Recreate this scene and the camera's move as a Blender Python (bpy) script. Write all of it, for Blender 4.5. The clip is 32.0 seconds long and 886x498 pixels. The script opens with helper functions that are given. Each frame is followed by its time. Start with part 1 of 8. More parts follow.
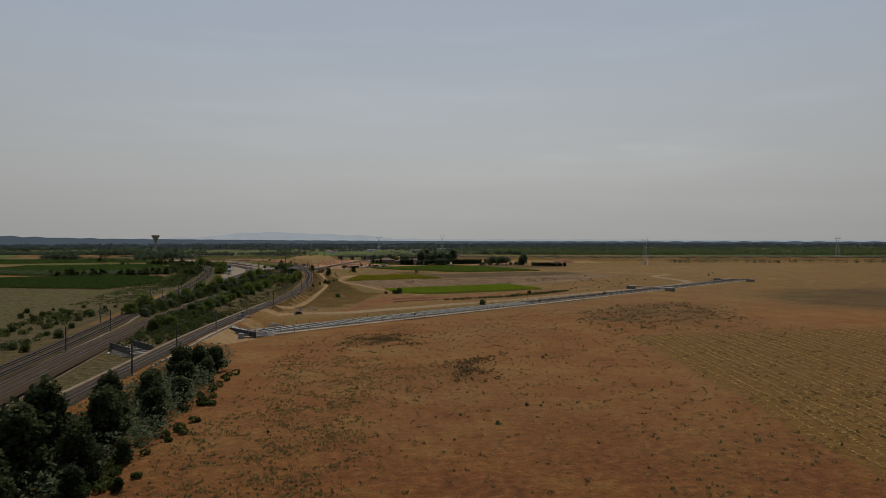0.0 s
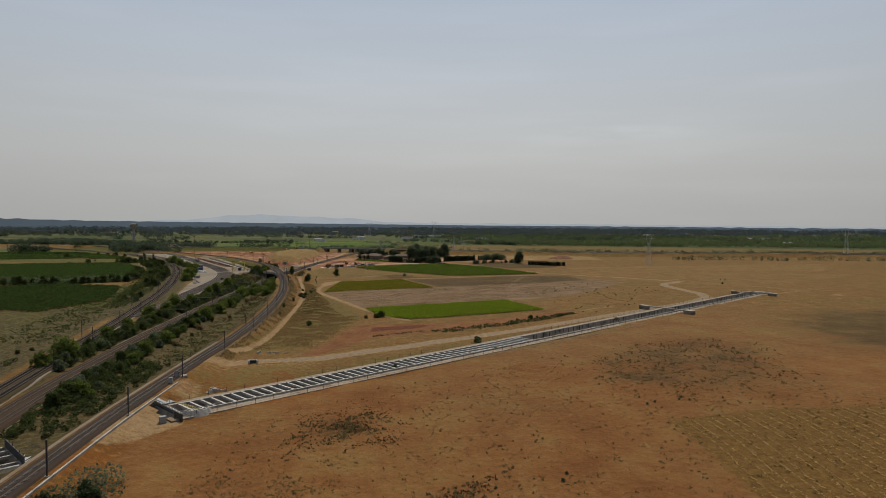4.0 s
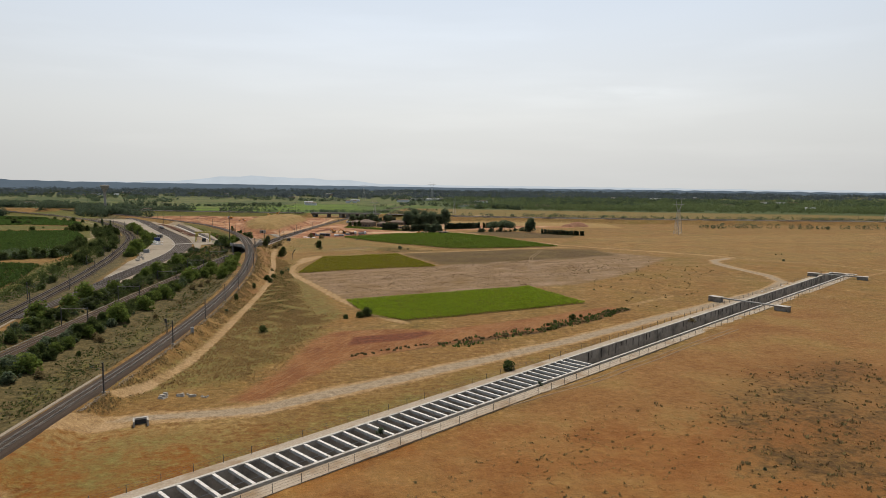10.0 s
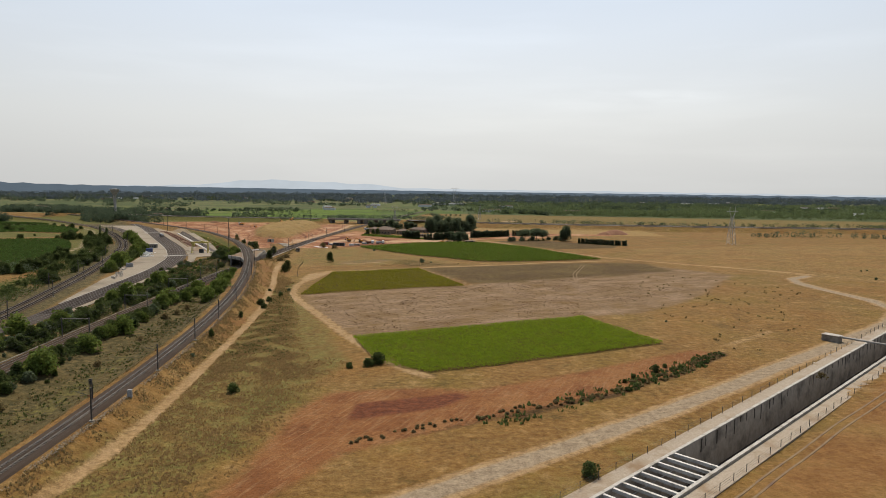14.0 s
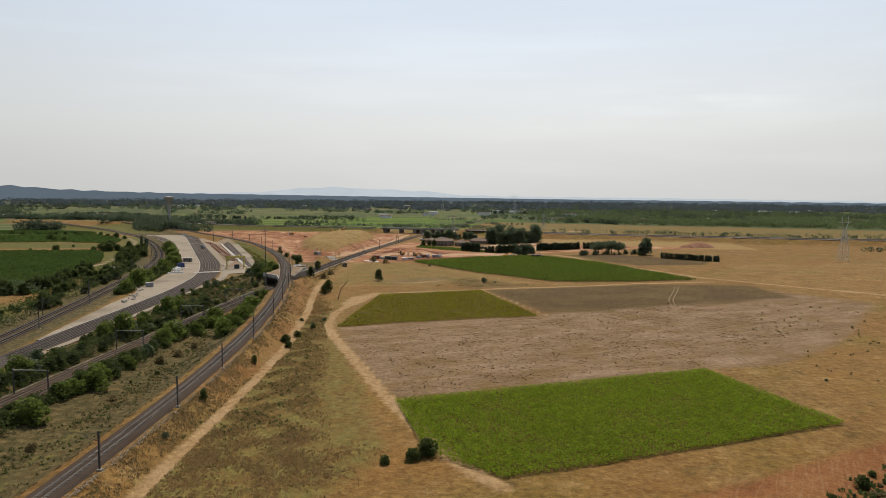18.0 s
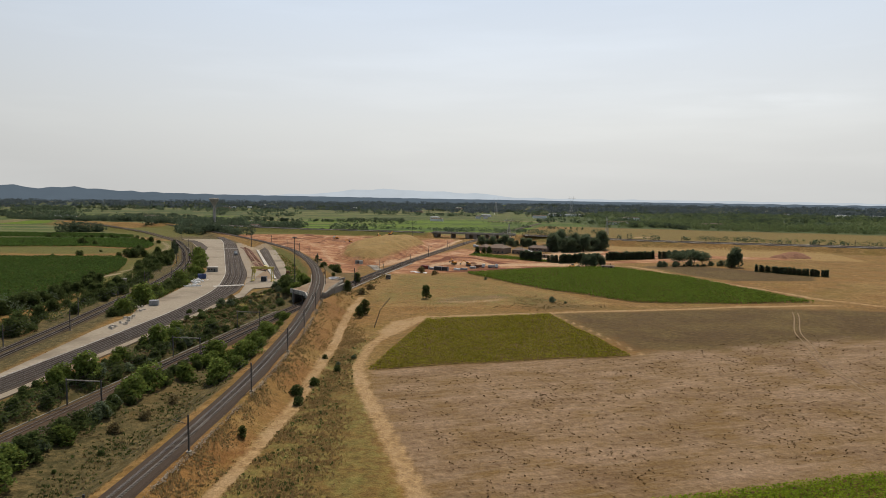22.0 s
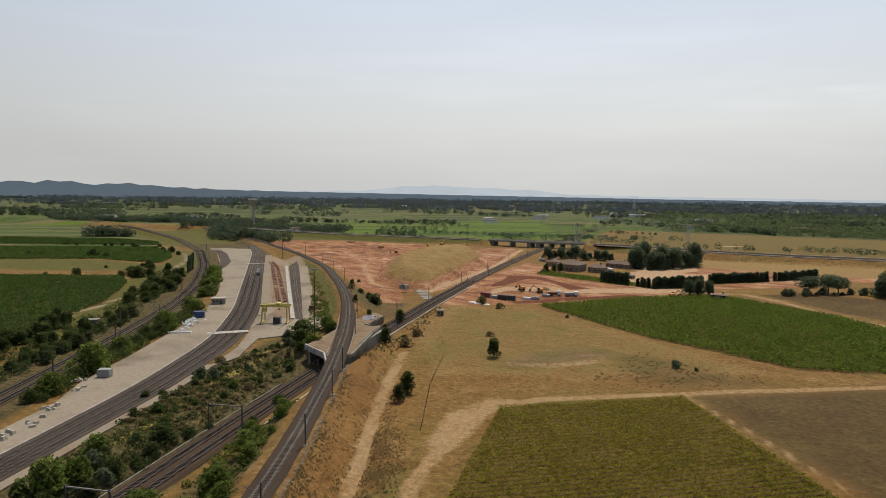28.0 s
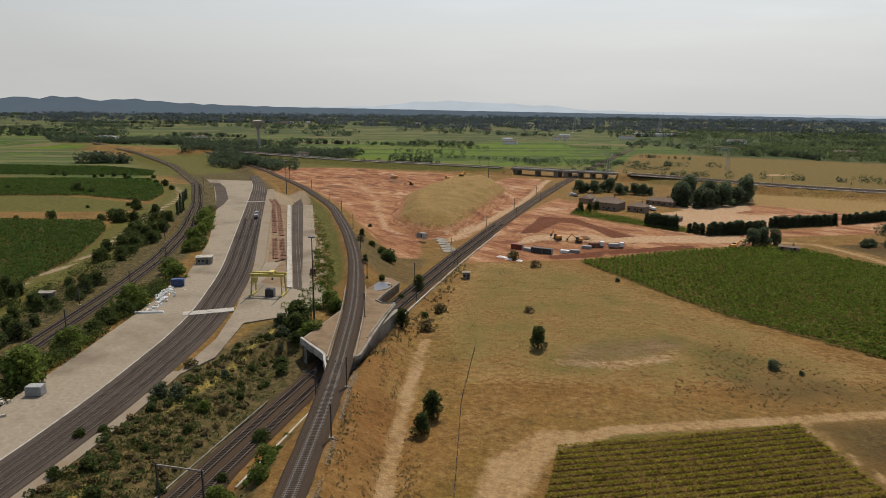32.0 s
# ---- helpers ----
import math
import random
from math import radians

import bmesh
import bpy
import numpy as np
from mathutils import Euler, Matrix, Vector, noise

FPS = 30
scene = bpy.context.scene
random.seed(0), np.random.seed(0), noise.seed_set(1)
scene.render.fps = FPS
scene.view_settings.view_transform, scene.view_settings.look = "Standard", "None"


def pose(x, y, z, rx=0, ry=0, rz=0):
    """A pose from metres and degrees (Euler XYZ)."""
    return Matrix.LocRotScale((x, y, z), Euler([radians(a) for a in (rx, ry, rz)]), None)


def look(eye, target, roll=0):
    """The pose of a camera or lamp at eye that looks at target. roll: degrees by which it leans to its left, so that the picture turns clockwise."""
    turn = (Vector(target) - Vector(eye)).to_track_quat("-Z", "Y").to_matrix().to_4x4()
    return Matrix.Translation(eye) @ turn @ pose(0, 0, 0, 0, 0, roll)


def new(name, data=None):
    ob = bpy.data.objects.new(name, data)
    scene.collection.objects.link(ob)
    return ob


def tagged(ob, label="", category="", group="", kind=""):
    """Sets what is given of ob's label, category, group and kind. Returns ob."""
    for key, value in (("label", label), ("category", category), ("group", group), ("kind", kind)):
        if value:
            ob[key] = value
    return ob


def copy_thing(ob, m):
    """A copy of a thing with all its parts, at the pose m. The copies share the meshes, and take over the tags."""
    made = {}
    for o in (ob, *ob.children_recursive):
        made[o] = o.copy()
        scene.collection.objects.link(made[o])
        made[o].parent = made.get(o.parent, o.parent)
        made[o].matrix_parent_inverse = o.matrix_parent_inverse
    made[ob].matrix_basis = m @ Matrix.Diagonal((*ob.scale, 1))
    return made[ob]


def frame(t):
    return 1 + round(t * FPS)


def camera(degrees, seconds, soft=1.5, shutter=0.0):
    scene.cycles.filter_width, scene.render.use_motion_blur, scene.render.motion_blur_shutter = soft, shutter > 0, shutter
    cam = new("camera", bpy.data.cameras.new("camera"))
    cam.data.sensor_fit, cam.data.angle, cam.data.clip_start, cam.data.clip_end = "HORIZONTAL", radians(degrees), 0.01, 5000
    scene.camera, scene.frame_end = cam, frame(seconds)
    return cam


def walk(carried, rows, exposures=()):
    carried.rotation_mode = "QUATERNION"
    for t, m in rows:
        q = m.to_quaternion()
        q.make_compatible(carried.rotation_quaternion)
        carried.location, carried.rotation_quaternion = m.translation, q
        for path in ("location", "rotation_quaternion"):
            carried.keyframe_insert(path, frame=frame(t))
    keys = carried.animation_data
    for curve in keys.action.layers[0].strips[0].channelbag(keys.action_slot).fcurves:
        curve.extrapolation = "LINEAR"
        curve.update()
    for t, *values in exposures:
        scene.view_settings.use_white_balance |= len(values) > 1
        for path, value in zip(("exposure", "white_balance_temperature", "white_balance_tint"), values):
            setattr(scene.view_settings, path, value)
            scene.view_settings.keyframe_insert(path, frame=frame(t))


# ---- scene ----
cam = camera(67.8, 32.0, soft=0.75)
# seconds, place, tilt, lean and turn of the camera
ROWS = [
    (0, -15.71, -8.27, 33.82, 89.279, -0.064, -5.453),
    (0.5, -14.81, -3.10, 38.23, 88.670, 0.011, -5.421),
    (1, -13.89, 2.28, 42.41, 88.320, 0.093, -5.505),
    (1.5, -12.94, 8.08, 46.12, 88.370, 0.138, -5.631),
    (2, -11.92, 14.50, 49.14, 88.262, 0.203, -5.771),
    (2.5, -10.85, 21.70, 51.28, 88.406, 0.199, -5.867),
    (3, -9.83, 29.56, 52.68, 88.331, 0.219, -5.958),
    (3.5, -8.99, 37.92, 53.50, 87.991, 0.271, -6.018),
    (5.5, -7.67, 73.41, 53.88, 86.554, 0.362, -6.313),
    (6, -7.43, 82.20, 53.77, 86.225, 0.393, -6.359),
    (6.5, -7.07, 90.74, 53.76, 86.088, 0.392, -6.408),
    (7, -6.58, 99.09, 53.83, 85.656, 0.421, -6.426),
    (7.5, -6.00, 107.33, 53.95, 85.027, 0.437, -6.444),
    (8, -5.35, 115.53, 54.07, 84.556, 0.458, -6.451),
    (8.5, -4.65, 123.77, 54.16, 84.436, 0.465, -6.462),
    (9, -3.93, 132.14, 54.19, 84.385, 0.506, -6.480),
    (9.5, -3.23, 140.68, 54.12, 84.398, 0.527, -6.453),
    (10, -2.55, 149.33, 53.99, 84.352, 0.530, -6.402),
    (10.5, -1.92, 157.99, 53.86, 84.405, 0.503, -6.415),
    (11, -1.37, 166.55, 53.78, 84.515, 0.506, -6.422),
    (11.5, -0.90, 174.96, 53.78, 84.675, 0.485, -6.421),
    (12, -0.53, 183.27, 53.85, 84.703, 0.491, -6.432),
    (12.5, -0.23, 191.59, 53.94, 84.720, 0.502, -6.463),
    (13, 0.00, 200.00, 54.00, 84.741, 0.531, -6.274),
    (13.5, 0.17, 208.58, 54.01, 84.721, 0.572, -5.249),
    (14, 0.30, 217.27, 53.97, 84.686, 0.583, -4.530),
    (14.5, 0.39, 226.00, 53.91, 84.713, 0.589, -3.820),
    (16.5, 0.54, 259.86, 53.84, 85.079, 0.518, -1.212),
    (17, 0.57, 267.71, 53.97, 85.159, 0.506, -0.622),
    (17.5, 0.58, 275.37, 54.13, 85.226, 0.508, -0.035),
    (18, 0.54, 282.98, 54.31, 85.252, 0.501, 0.520),
    (18.5, 0.43, 290.66, 54.47, 85.286, 0.507, 1.080),
    (19, 0.21, 298.57, 54.56, 85.283, 0.529, 1.648),
    (19.5, -0.14, 306.79, 54.57, 85.320, 0.545, 2.198),
    (20, -0.65, 315.24, 54.51, 85.340, 0.586, 2.734),
    (20.5, -1.34, 323.79, 54.41, 85.371, 0.620, 3.290),
    (21, -2.23, 332.31, 54.31, 85.375, 0.635, 3.833),
    (21.5, -3.34, 340.70, 54.22, 85.389, 0.652, 4.431),
    (22, -4.60, 348.99, 54.18, 85.395, 0.640, 4.987),
    (22.5, -5.96, 357.23, 54.22, 85.366, 0.661, 5.644),
    (23, -7.35, 365.46, 54.35, 85.374, 0.662, 6.293),
    (23.5, -8.73, 373.73, 54.61, 85.317, 0.677, 6.961),
    (24, -10.09, 382.03, 54.99, 85.221, 0.674, 7.334),
    (24.5, -11.47, 390.32, 55.50, 85.127, 0.677, 7.431),
    (25, -12.88, 398.57, 56.14, 85.165, 0.680, 7.487),
    (25.5, -14.34, 406.76, 56.91, 85.310, 0.678, 7.963),
    (26, -15.88, 414.85, 57.80, 85.412, 0.679, 8.252),
    (26.5, -17.52, 422.84, 58.82, 85.489, 0.664, 8.320),
    (28.5, -25.00, 455.05, 63.71, 84.226, 0.780, 9.557),
    (29, -27.08, 463.45, 65.02, 83.057, 0.820, 9.597),
    (29.5, -29.16, 471.66, 66.31, 81.852, 0.850, 9.585),
    (30, -31.14, 479.21, 67.54, 80.817, 0.860, 9.595),
    (30.5, -32.96, 485.79, 68.68, 79.897, 0.850, 9.630),
    (31, -34.64, 491.55, 69.74, 78.935, 0.820, 9.730),
    (31.5, -36.22, 496.75, 70.75, 77.999, 0.750, 9.784),
    (32, -37.76, 501.68, 71.74, 77.636, 0.680, 10.403),
]
EXPOSURES = [(0.0, -0.8), (2.0, -0.66), (3.5, -0.55), (6.0, -0.28), (9.0, 0.08), (13.0, 0.15), (32.0, 0.0)]
walk(cam, [(t, pose(x, y, z, 0, 0, turn) @ pose(0, 0, 0, tilt) @ pose(0, 0, 0, 0, 0, lean))
           for t, x, y, z, tilt, lean, turn in ROWS], EXPOSURES)

# ---- sky, sun ----
SUN_TURN, SUN_HIGH = -6.0, 60.0   # degrees left of +y (negative: right), and above the horizon
world = bpy.data.worlds.new("sky")
scene.world = world
world.use_nodes = True
wn, wl = world.node_tree.nodes, world.node_tree.links
sky = wn.new("ShaderNodeTexSky")
sky.sky_type, sky.sun_disc = "NISHITA", False
sky.sun_elevation, sky.sun_rotation = radians(SUN_HIGH), radians(-SUN_TURN)
sky.air_density, sky.dust_density, sky.ozone_density = 1.0, 6.0, 1.0
haze = wn.new("ShaderNodeMix")
haze.data_type = "RGBA"
haze.inputs["Factor"].default_value = 0.8
geo = wn.new("ShaderNodeTexCoord")
stretch = wn.new("ShaderNodeMapping")
stretch.inputs["Scale"].default_value = (1.6, 3.0, 14.0)
veil = wn.new("ShaderNodeTexNoise")
veil.inputs["Scale"].default_value, veil.inputs["Detail"].default_value = 1.6, 5
veil_range = wn.new("ShaderNodeMapRange")
veil_range.inputs["From Min"].default_value, veil_range.inputs["From Max"].default_value = 0.5, 0.85
veil_range.inputs["To Min"].default_value, veil_range.inputs["To Max"].default_value = 1.0, 1.07
veil_mix = wn.new("ShaderNodeVectorMath")
veil_mix.operation = "SCALE"
# hazy dome: pale at the horizon, bluer overhead, brighter round the sun
up = wn.new("ShaderNodeSeparateXYZ")
dome = wn.new("ShaderNodeValToRGB")
dome.color_ramp.elements[0].color, dome.color_ramp.elements[1].color = (0.86, 0.865, 0.85, 1), (0.28, 0.41, 0.63, 1)
for at_, tint in ((0.10, (0.82, 0.84, 0.84, 1)), (0.30, (0.60, 0.695, 0.815, 1)), (0.55, (0.50, 0.60, 0.74, 1))):
    dome.color_ramp.elements.new(at_).color = tint
to_sun = wn.new("ShaderNodeVectorMath")
to_sun.operation = "DOT_PRODUCT"
to_sun.inputs[1].default_value = (math.sin(radians(-SUN_TURN)) * math.cos(radians(SUN_HIGH)), math.cos(radians(SUN_TURN)) * math.cos(radians(SUN_HIGH)), math.sin(radians(SUN_HIGH)))
glow = wn.new("ShaderNodeMapRange")
for key, val in zip(("From Min", "From Max", "To Min", "To Max"), (0.40, 0.66, 7.6, 10.2)):
    glow.inputs[key].default_value = val
tinted = wn.new("ShaderNodeVectorMath")
tinted.operation = "SCALE"
wl.new(geo.outputs["Generated"], up.inputs[0])
wl.new(up.outputs["Z"], dome.inputs["Fac"])
wl.new(geo.outputs["Generated"], to_sun.inputs[0])
wl.new(to_sun.outputs["Value"], glow.inputs["Value"])
wl.new(dome.outputs["Color"], tinted.inputs[0])
wl.new(glow.outputs[0], tinted.inputs["Scale"])
wl.new(tinted.outputs[0], haze.inputs["B"])
wl.new(geo.outputs["Generated"], stretch.inputs["Vector"])
wl.new(stretch.outputs[0], veil.inputs["Vector"])
wl.new(veil.outputs["Fac"], veil_range.inputs["Value"])
wl.new(sky.outputs[0], haze.inputs["A"])
wl.new(haze.outputs["Result"], veil_mix.inputs[0])
wl.new(veil_range.outputs[0], veil_mix.inputs["Scale"])


def wmath(op, a, b):
    n = wn.new("ShaderNodeMath")
    n.operation = op
    for k, val in enumerate((a, b)):
        if isinstance(val, (int, float)):
            n.inputs[k].default_value = val
        else:
            wl.new(val, n.inputs[k])
    return n.outputs[0]


def wspan(val, a, b, c=0.0, d=1.0):
    n = wn.new("ShaderNodeMapRange")
    n.interpolation_type = "SMOOTHSTEP"
    wl.new(val, n.inputs["Value"])
    for key, v in zip(("From Min", "From Max", "To Min", "To Max"), (a, b, c, d)):
        n.inputs[key].default_value = v
    return n.outputs[0]


# one thin bright cirrus low in the north-east
ahead = wmath("MAXIMUM", up.outputs["Y"], 0.05)
cu_, cv_ = wmath("DIVIDE", up.outputs["X"], ahead), wmath("DIVIDE", up.outputs["Z"], ahead)
ragged = wn.new("ShaderNodeTexNoise")
ragged.inputs["Scale"].default_value, ragged.inputs["Detail"].default_value = 7.0, 6
spot = wn.new("ShaderNodeCombineXYZ")
wl.new(wmath("MULTIPLY", cu_, 1.2), spot.inputs[0])
wl.new(wmath("MULTIPLY", cv_, 6.0), spot.inputs[1])
wl.new(spot.outputs[0], ragged.inputs["Vector"])
mid_line = wmath("ADD", wmath("MULTIPLY", cu_, 0.085), 0.104)
off_line = wmath("ABSOLUTE", wmath("SUBTRACT", cv_, wmath("ADD", mid_line, wmath("MULTIPLY", wmath("SUBTRACT", ragged.outputs["Fac"], 0.5), 0.03))), 0)
cirrus = wmath("MULTIPLY", wspan(off_line, 0.0, 0.022, 1.0, 0.0), wmath("MULTIPLY", wspan(cu_, 0.14, 0.34), wspan(cu_, 0.44, 0.62, 1.0, 0.0)))
cirrus = wmath("MULTIPLY", cirrus, wspan(ragged.outputs["Fac"], 0.3, 0.65, 0.02, 0.075))
lit = wn.new("ShaderNodeVectorMath")
lit.operation = "SCALE"
wl.new(veil_mix.outputs[0], lit.inputs[0])
wl.new(wmath("ADD", cirrus, 1.0), lit.inputs["Scale"])
wl.new(lit.outputs[0], wn["Background"].inputs["Color"])
wn["Background"].inputs["Strength"].default_value = 0.1
sun = new("sun", bpy.data.lights.new("sun", "SUN"))
sun.data.energy, sun.data.angle, sun.data.color = 5.0, radians(0.6), (1.0, 0.91, 0.78)
ca = math.cos(radians(SUN_HIGH))
sun.matrix_world = look((math.sin(radians(-SUN_TURN)) * ca * 100, math.cos(radians(SUN_TURN)) * ca * 100, 100 * math.sin(radians(SUN_HIGH))), (0, 0, 0))

# ---- helpers for meshes and materials ----
rng = np.random.default_rng(7)


class Build:
    """Collects vertices and faces of one mesh."""

    def __init__(self):
        self.v, self.f = [], []

    def box(self, c, s, rz=0.0, taper=1.0, tilt=None):
        """Box centred at c (bottom at c.z), size s, turned by rz degrees."""
        a = radians(rz)
        ca_, sa_ = math.cos(a), math.sin(a)
        n = len(self.v)
        for k, (z, t) in enumerate(((0, 1), (s[2], taper))):
            for dx, dy in ((-1, -1), (1, -1), (1, 1), (-1, 1)):
                x, y = dx * s[0] / 2 * t, dy * s[1] / 2 * t
                self.v.append((c[0] + x * ca_ - y * sa_, c[1] + x * sa_ + y * ca_, c[2] + z))
        for q in ((0, 3, 2, 1), (4, 5, 6, 7), (0, 1, 5, 4), (1, 2, 6, 5), (2, 3, 7, 6), (3, 0, 4, 7)):
            self.f.append([n + i for i in q])
        return self

    def beam(self, a, b, w, h):
        """Straight bar of section w x h between points a and b."""
        a, b = Vector(a), Vector(b)
        d = (b - a).normalized()
        side = d.cross(Vector((0, 0, 1)))
        side = side.normalized() if side.length > 1e-4 else Vector((1, 0, 0))
        up = side.cross(d)
        n = len(self.v)
        for p in (a, b):
            for u, w_ in ((-1, -1), (1, -1), (1, 1), (-1, 1)):
                self.v.append(tuple(p + side * u * w / 2 + up * w_ * h / 2))
        for q in ((0, 3, 2, 1), (4, 5, 6, 7), (0, 1, 5, 4), (1, 2, 6, 5), (2, 3, 7, 6), (3, 0, 4, 7)):
            self.f.append([n + i for i in q])
        return self

    def tube(self, a, b, r0, r1, sides=8):
        a, b = Vector(a), Vector(b)
        d = (b - a).normalized()
        side = d.cross(Vector((0, 0, 1)))
        side = side.normalized() if side.length > 1e-4 else Vector((1, 0, 0))
        up = side.cross(d)
        n = len(self.v)
        for p, r in ((a, r0), (b, r1)):
            for k in range(sides):
                t = 2 * math.pi * k / sides
                self.v.append(tuple(p + (side * math.cos(t) + up * math.sin(t)) * r))
        for k in range(sides):
            j = (k + 1) % sides
            self.f.append([n + k, n + j, n + sides + j, n + sides + k])
        self.f.append([n + k for k in range(sides)][::-1])
        self.f.append([n + sides + k for k in range(sides)])
        return self

    def prism(self, pts, z0, z1):
        """Upright prism over a polygon (z1 may be a list)."""
        n, m = len(self.v), len(pts)
        top = z1 if isinstance(z1, (list, tuple)) else [z1] * m
        self.v += [(x, y, z0) for x, y in pts] + [(p[0], p[1], t) for p, t in zip(pts, top)]
        self.f.append([n + i for i in range(m)][::-1])
        self.f.append([n + m + i for i in range(m)])
        for i in range(m):
            j = (i + 1) % m
            self.f.append([n + i, n + j, n + m + j, n + m + i])
        return self

    def sweep(self, path, profile, closed=True):
        """Section of (side, height) points carried along a path of (x, y, z)."""
        path = [Vector(p) for p in path]
        n, m = len(self.v), len(profile)
        for i, p in enumerate(path):
            d = path[min(i + 1, len(path) - 1)] - path[max(i - 1, 0)]
            d.z = 0
            d.normalize()
            s = Vector((d.y, -d.x, 0))
            self.v += [tuple(p + s * u + Vector((0, 0, h))) for u, h in profile]
        for i in range(len(path) - 1):
            for k in range(m if closed else m - 1):
                j = (k + 1) % m
                self.f.append([n + i * m + k, n + (i + 1) * m + k, n + (i + 1) * m + j, n + i * m + j])
        if closed:
            self.f.append([n + k for k in range(m)])
            self.f.append([n + (len(path) - 1) * m + k for k in range(m)][::-1])
        return self

    def mesh(self, name, material=None, smooth=False):
        me = bpy.data.meshes.new(name)
        me.from_pydata(self.v, [], self.f)
        if material:
            me.materials.append(material)
        if smooth:
            me.polygons.foreach_set("use_smooth", [True] * len(me.polygons))
        return me


def quads_mesh(name, verts, material):
    """Mesh of separate quads from an array (n, 4, 3)."""
    n = len(verts)
    me = bpy.data.meshes.new(name)
    me.vertices.add(n * 4)
    me.vertices.foreach_set("co", np.asarray(verts, np.float32).ravel())
    me.loops.add(n * 4)
    me.loops.foreach_set("vertex_index", np.arange(n * 4, dtype=np.int32))
    me.polygons.add(n)
    me.polygons.foreach_set("loop_start", np.arange(0, n * 4, 4, dtype=np.int32))
    me.update(calc_edges=True)
    me.materials.append(material)
    return me


def part(name, build, material, parent, label="", smooth=False):
    """One mesh object under a thing or a part."""
    ob = new(name, build.mesh(name, material, smooth) if isinstance(build, Build) else build)
    ob.parent = parent
    return tagged(ob, label)


def thing(name, label, category, m=None, group="", kind=""):
    ob = new(name)
    ob.empty_display_size = 0.2
    if m is not None:
        ob.matrix_basis = m
    return tagged(ob, label, category, group, kind)


def single(name, build, material, label, category="", group="", kind=""):
    ob = new(name, build.mesh(name, material) if isinstance(build, Build) else build)
    return tagged(ob, label, category, group, kind)


def noise_node(nt, scale, detail=4, rough=0.6, vector=None):
    n = nt.nodes.new("ShaderNodeTexNoise")
    n.inputs["Scale"].default_value, n.inputs["Detail"].default_value, n.inputs["Roughness"].default_value = scale, detail, rough
    if vector:
        nt.links.new(vector, n.inputs["Vector"])
    return n.outputs["Fac"]


def ramp(nt, fac, stops):
    r = nt.nodes.new("ShaderNodeValToRGB")
    e = r.color_ramp.elements
    while len(e) < len(stops):
        e.new(0.5)
    for k, (p, c) in enumerate(stops):
        e[k].position, e[k].color = p, (*c, 1)
    nt.links.new(fac, r.inputs["Fac"])
    return r.outputs["Color"]


def mix(nt, fac, a, b, mode="MIX"):
    n = nt.nodes.new("ShaderNodeMix")
    n.data_type, n.blend_type = "RGBA", mode
    for key, val in (("Factor", fac), ("A", a), ("B", b)):
        if isinstance(val, (int, float)):
            n.inputs[key].default_value = val
        elif isinstance(val, tuple):
            n.inputs[key].default_value = (*val, 1)
        else:
            nt.links.new(val, n.inputs[key])
    return n.outputs["Result"]


def span(nt, val, a, b, c=0.0, d=1.0):
    n = nt.nodes.new("ShaderNodeMapRange")
    nt.links.new(val, n.inputs["Value"])
    for key, v in zip(("From Min", "From Max", "To Min", "To Max"), (a, b, c, d)):
        n.inputs[key].default_value = v
    return n.outputs[0]


def maths(nt, op, a, b):
    n = nt.nodes.new("ShaderNodeMath")
    n.operation = op
    for k, val in enumerate((a, b)):
        if isinstance(val, (int, float)):
            n.inputs[k].default_value = val
        else:
            nt.links.new(val, n.inputs[k])
    return n.outputs[0]


def bump(nt, height, strength, distance):
    n = nt.nodes.new("ShaderNodeBump")
    n.inputs["Strength"].default_value, n.inputs["Distance"].default_value = strength, distance
    nt.links.new(height, n.inputs["Height"])
    nt.links.new(n.outputs[0], nt.nodes["Principled BSDF"].inputs["Normal"])


def material(name, dark, light, scale=1.0, rough=0.85, metal=0.0, stain=None, big=0.08, bumps=0.0, vary=0.0, island=0.0, tone=0.76):
    """Surface with grain between two colours, larger stains, and variation by object or island."""
    dark, light = (tuple(v * tone for v in c) for c in (dark, light))
    stain = stain and tuple(v * tone for v in stain)
    m = bpy.data.materials.new(name)
    m.use_nodes = True
    nt = m.node_tree
    p = nt.nodes["Principled BSDF"]
    co = nt.nodes.new("ShaderNodeNewGeometry").outputs["Position"]
    col = ramp(nt, noise_node(nt, scale, 5, 0.65, co), [(0.3, dark), (0.7, light)])
    if stain:
        col = mix(nt, span(nt, noise_node(nt, big, 4, 0.6, co), 0.48, 0.68), col, stain)
    if vary:
        r = nt.nodes.new("ShaderNodeObjectInfo").outputs["Random"]
        h = nt.nodes.new("ShaderNodeHueSaturation")
        nt.links.new(span(nt, r, 0, 1, 1 - vary, 1 + vary), h.inputs["Value"])
        nt.links.new(col, h.inputs["Color"])
        col = h.outputs[0]
    if island:
        r = nt.nodes.new("ShaderNodeNewGeometry").outputs["Random Per Island"]
        h = nt.nodes.new("ShaderNodeHueSaturation")
        nt.links.new(span(nt, r, 0, 1, 1 - island, 1 + island), h.inputs["Value"])
        nt.links.new(span(nt, r, 0, 1, 0.485, 0.515), h.inputs["Hue"])
        nt.links.new(col, h.inputs["Color"])
        col = h.outputs[0]
    nt.links.new(col, p.inputs["Base Color"])
    p.inputs["Roughness"].default_value, p.inputs["Metallic"].default_value = rough, metal
    p.inputs["Specular IOR Level"].default_value = 0.08 if rough > 0.7 else 0.3
    if bumps:
        bump(nt, noise_node(nt, scale * 2, 6, 0.7, co), 0.6, bumps)
    return m


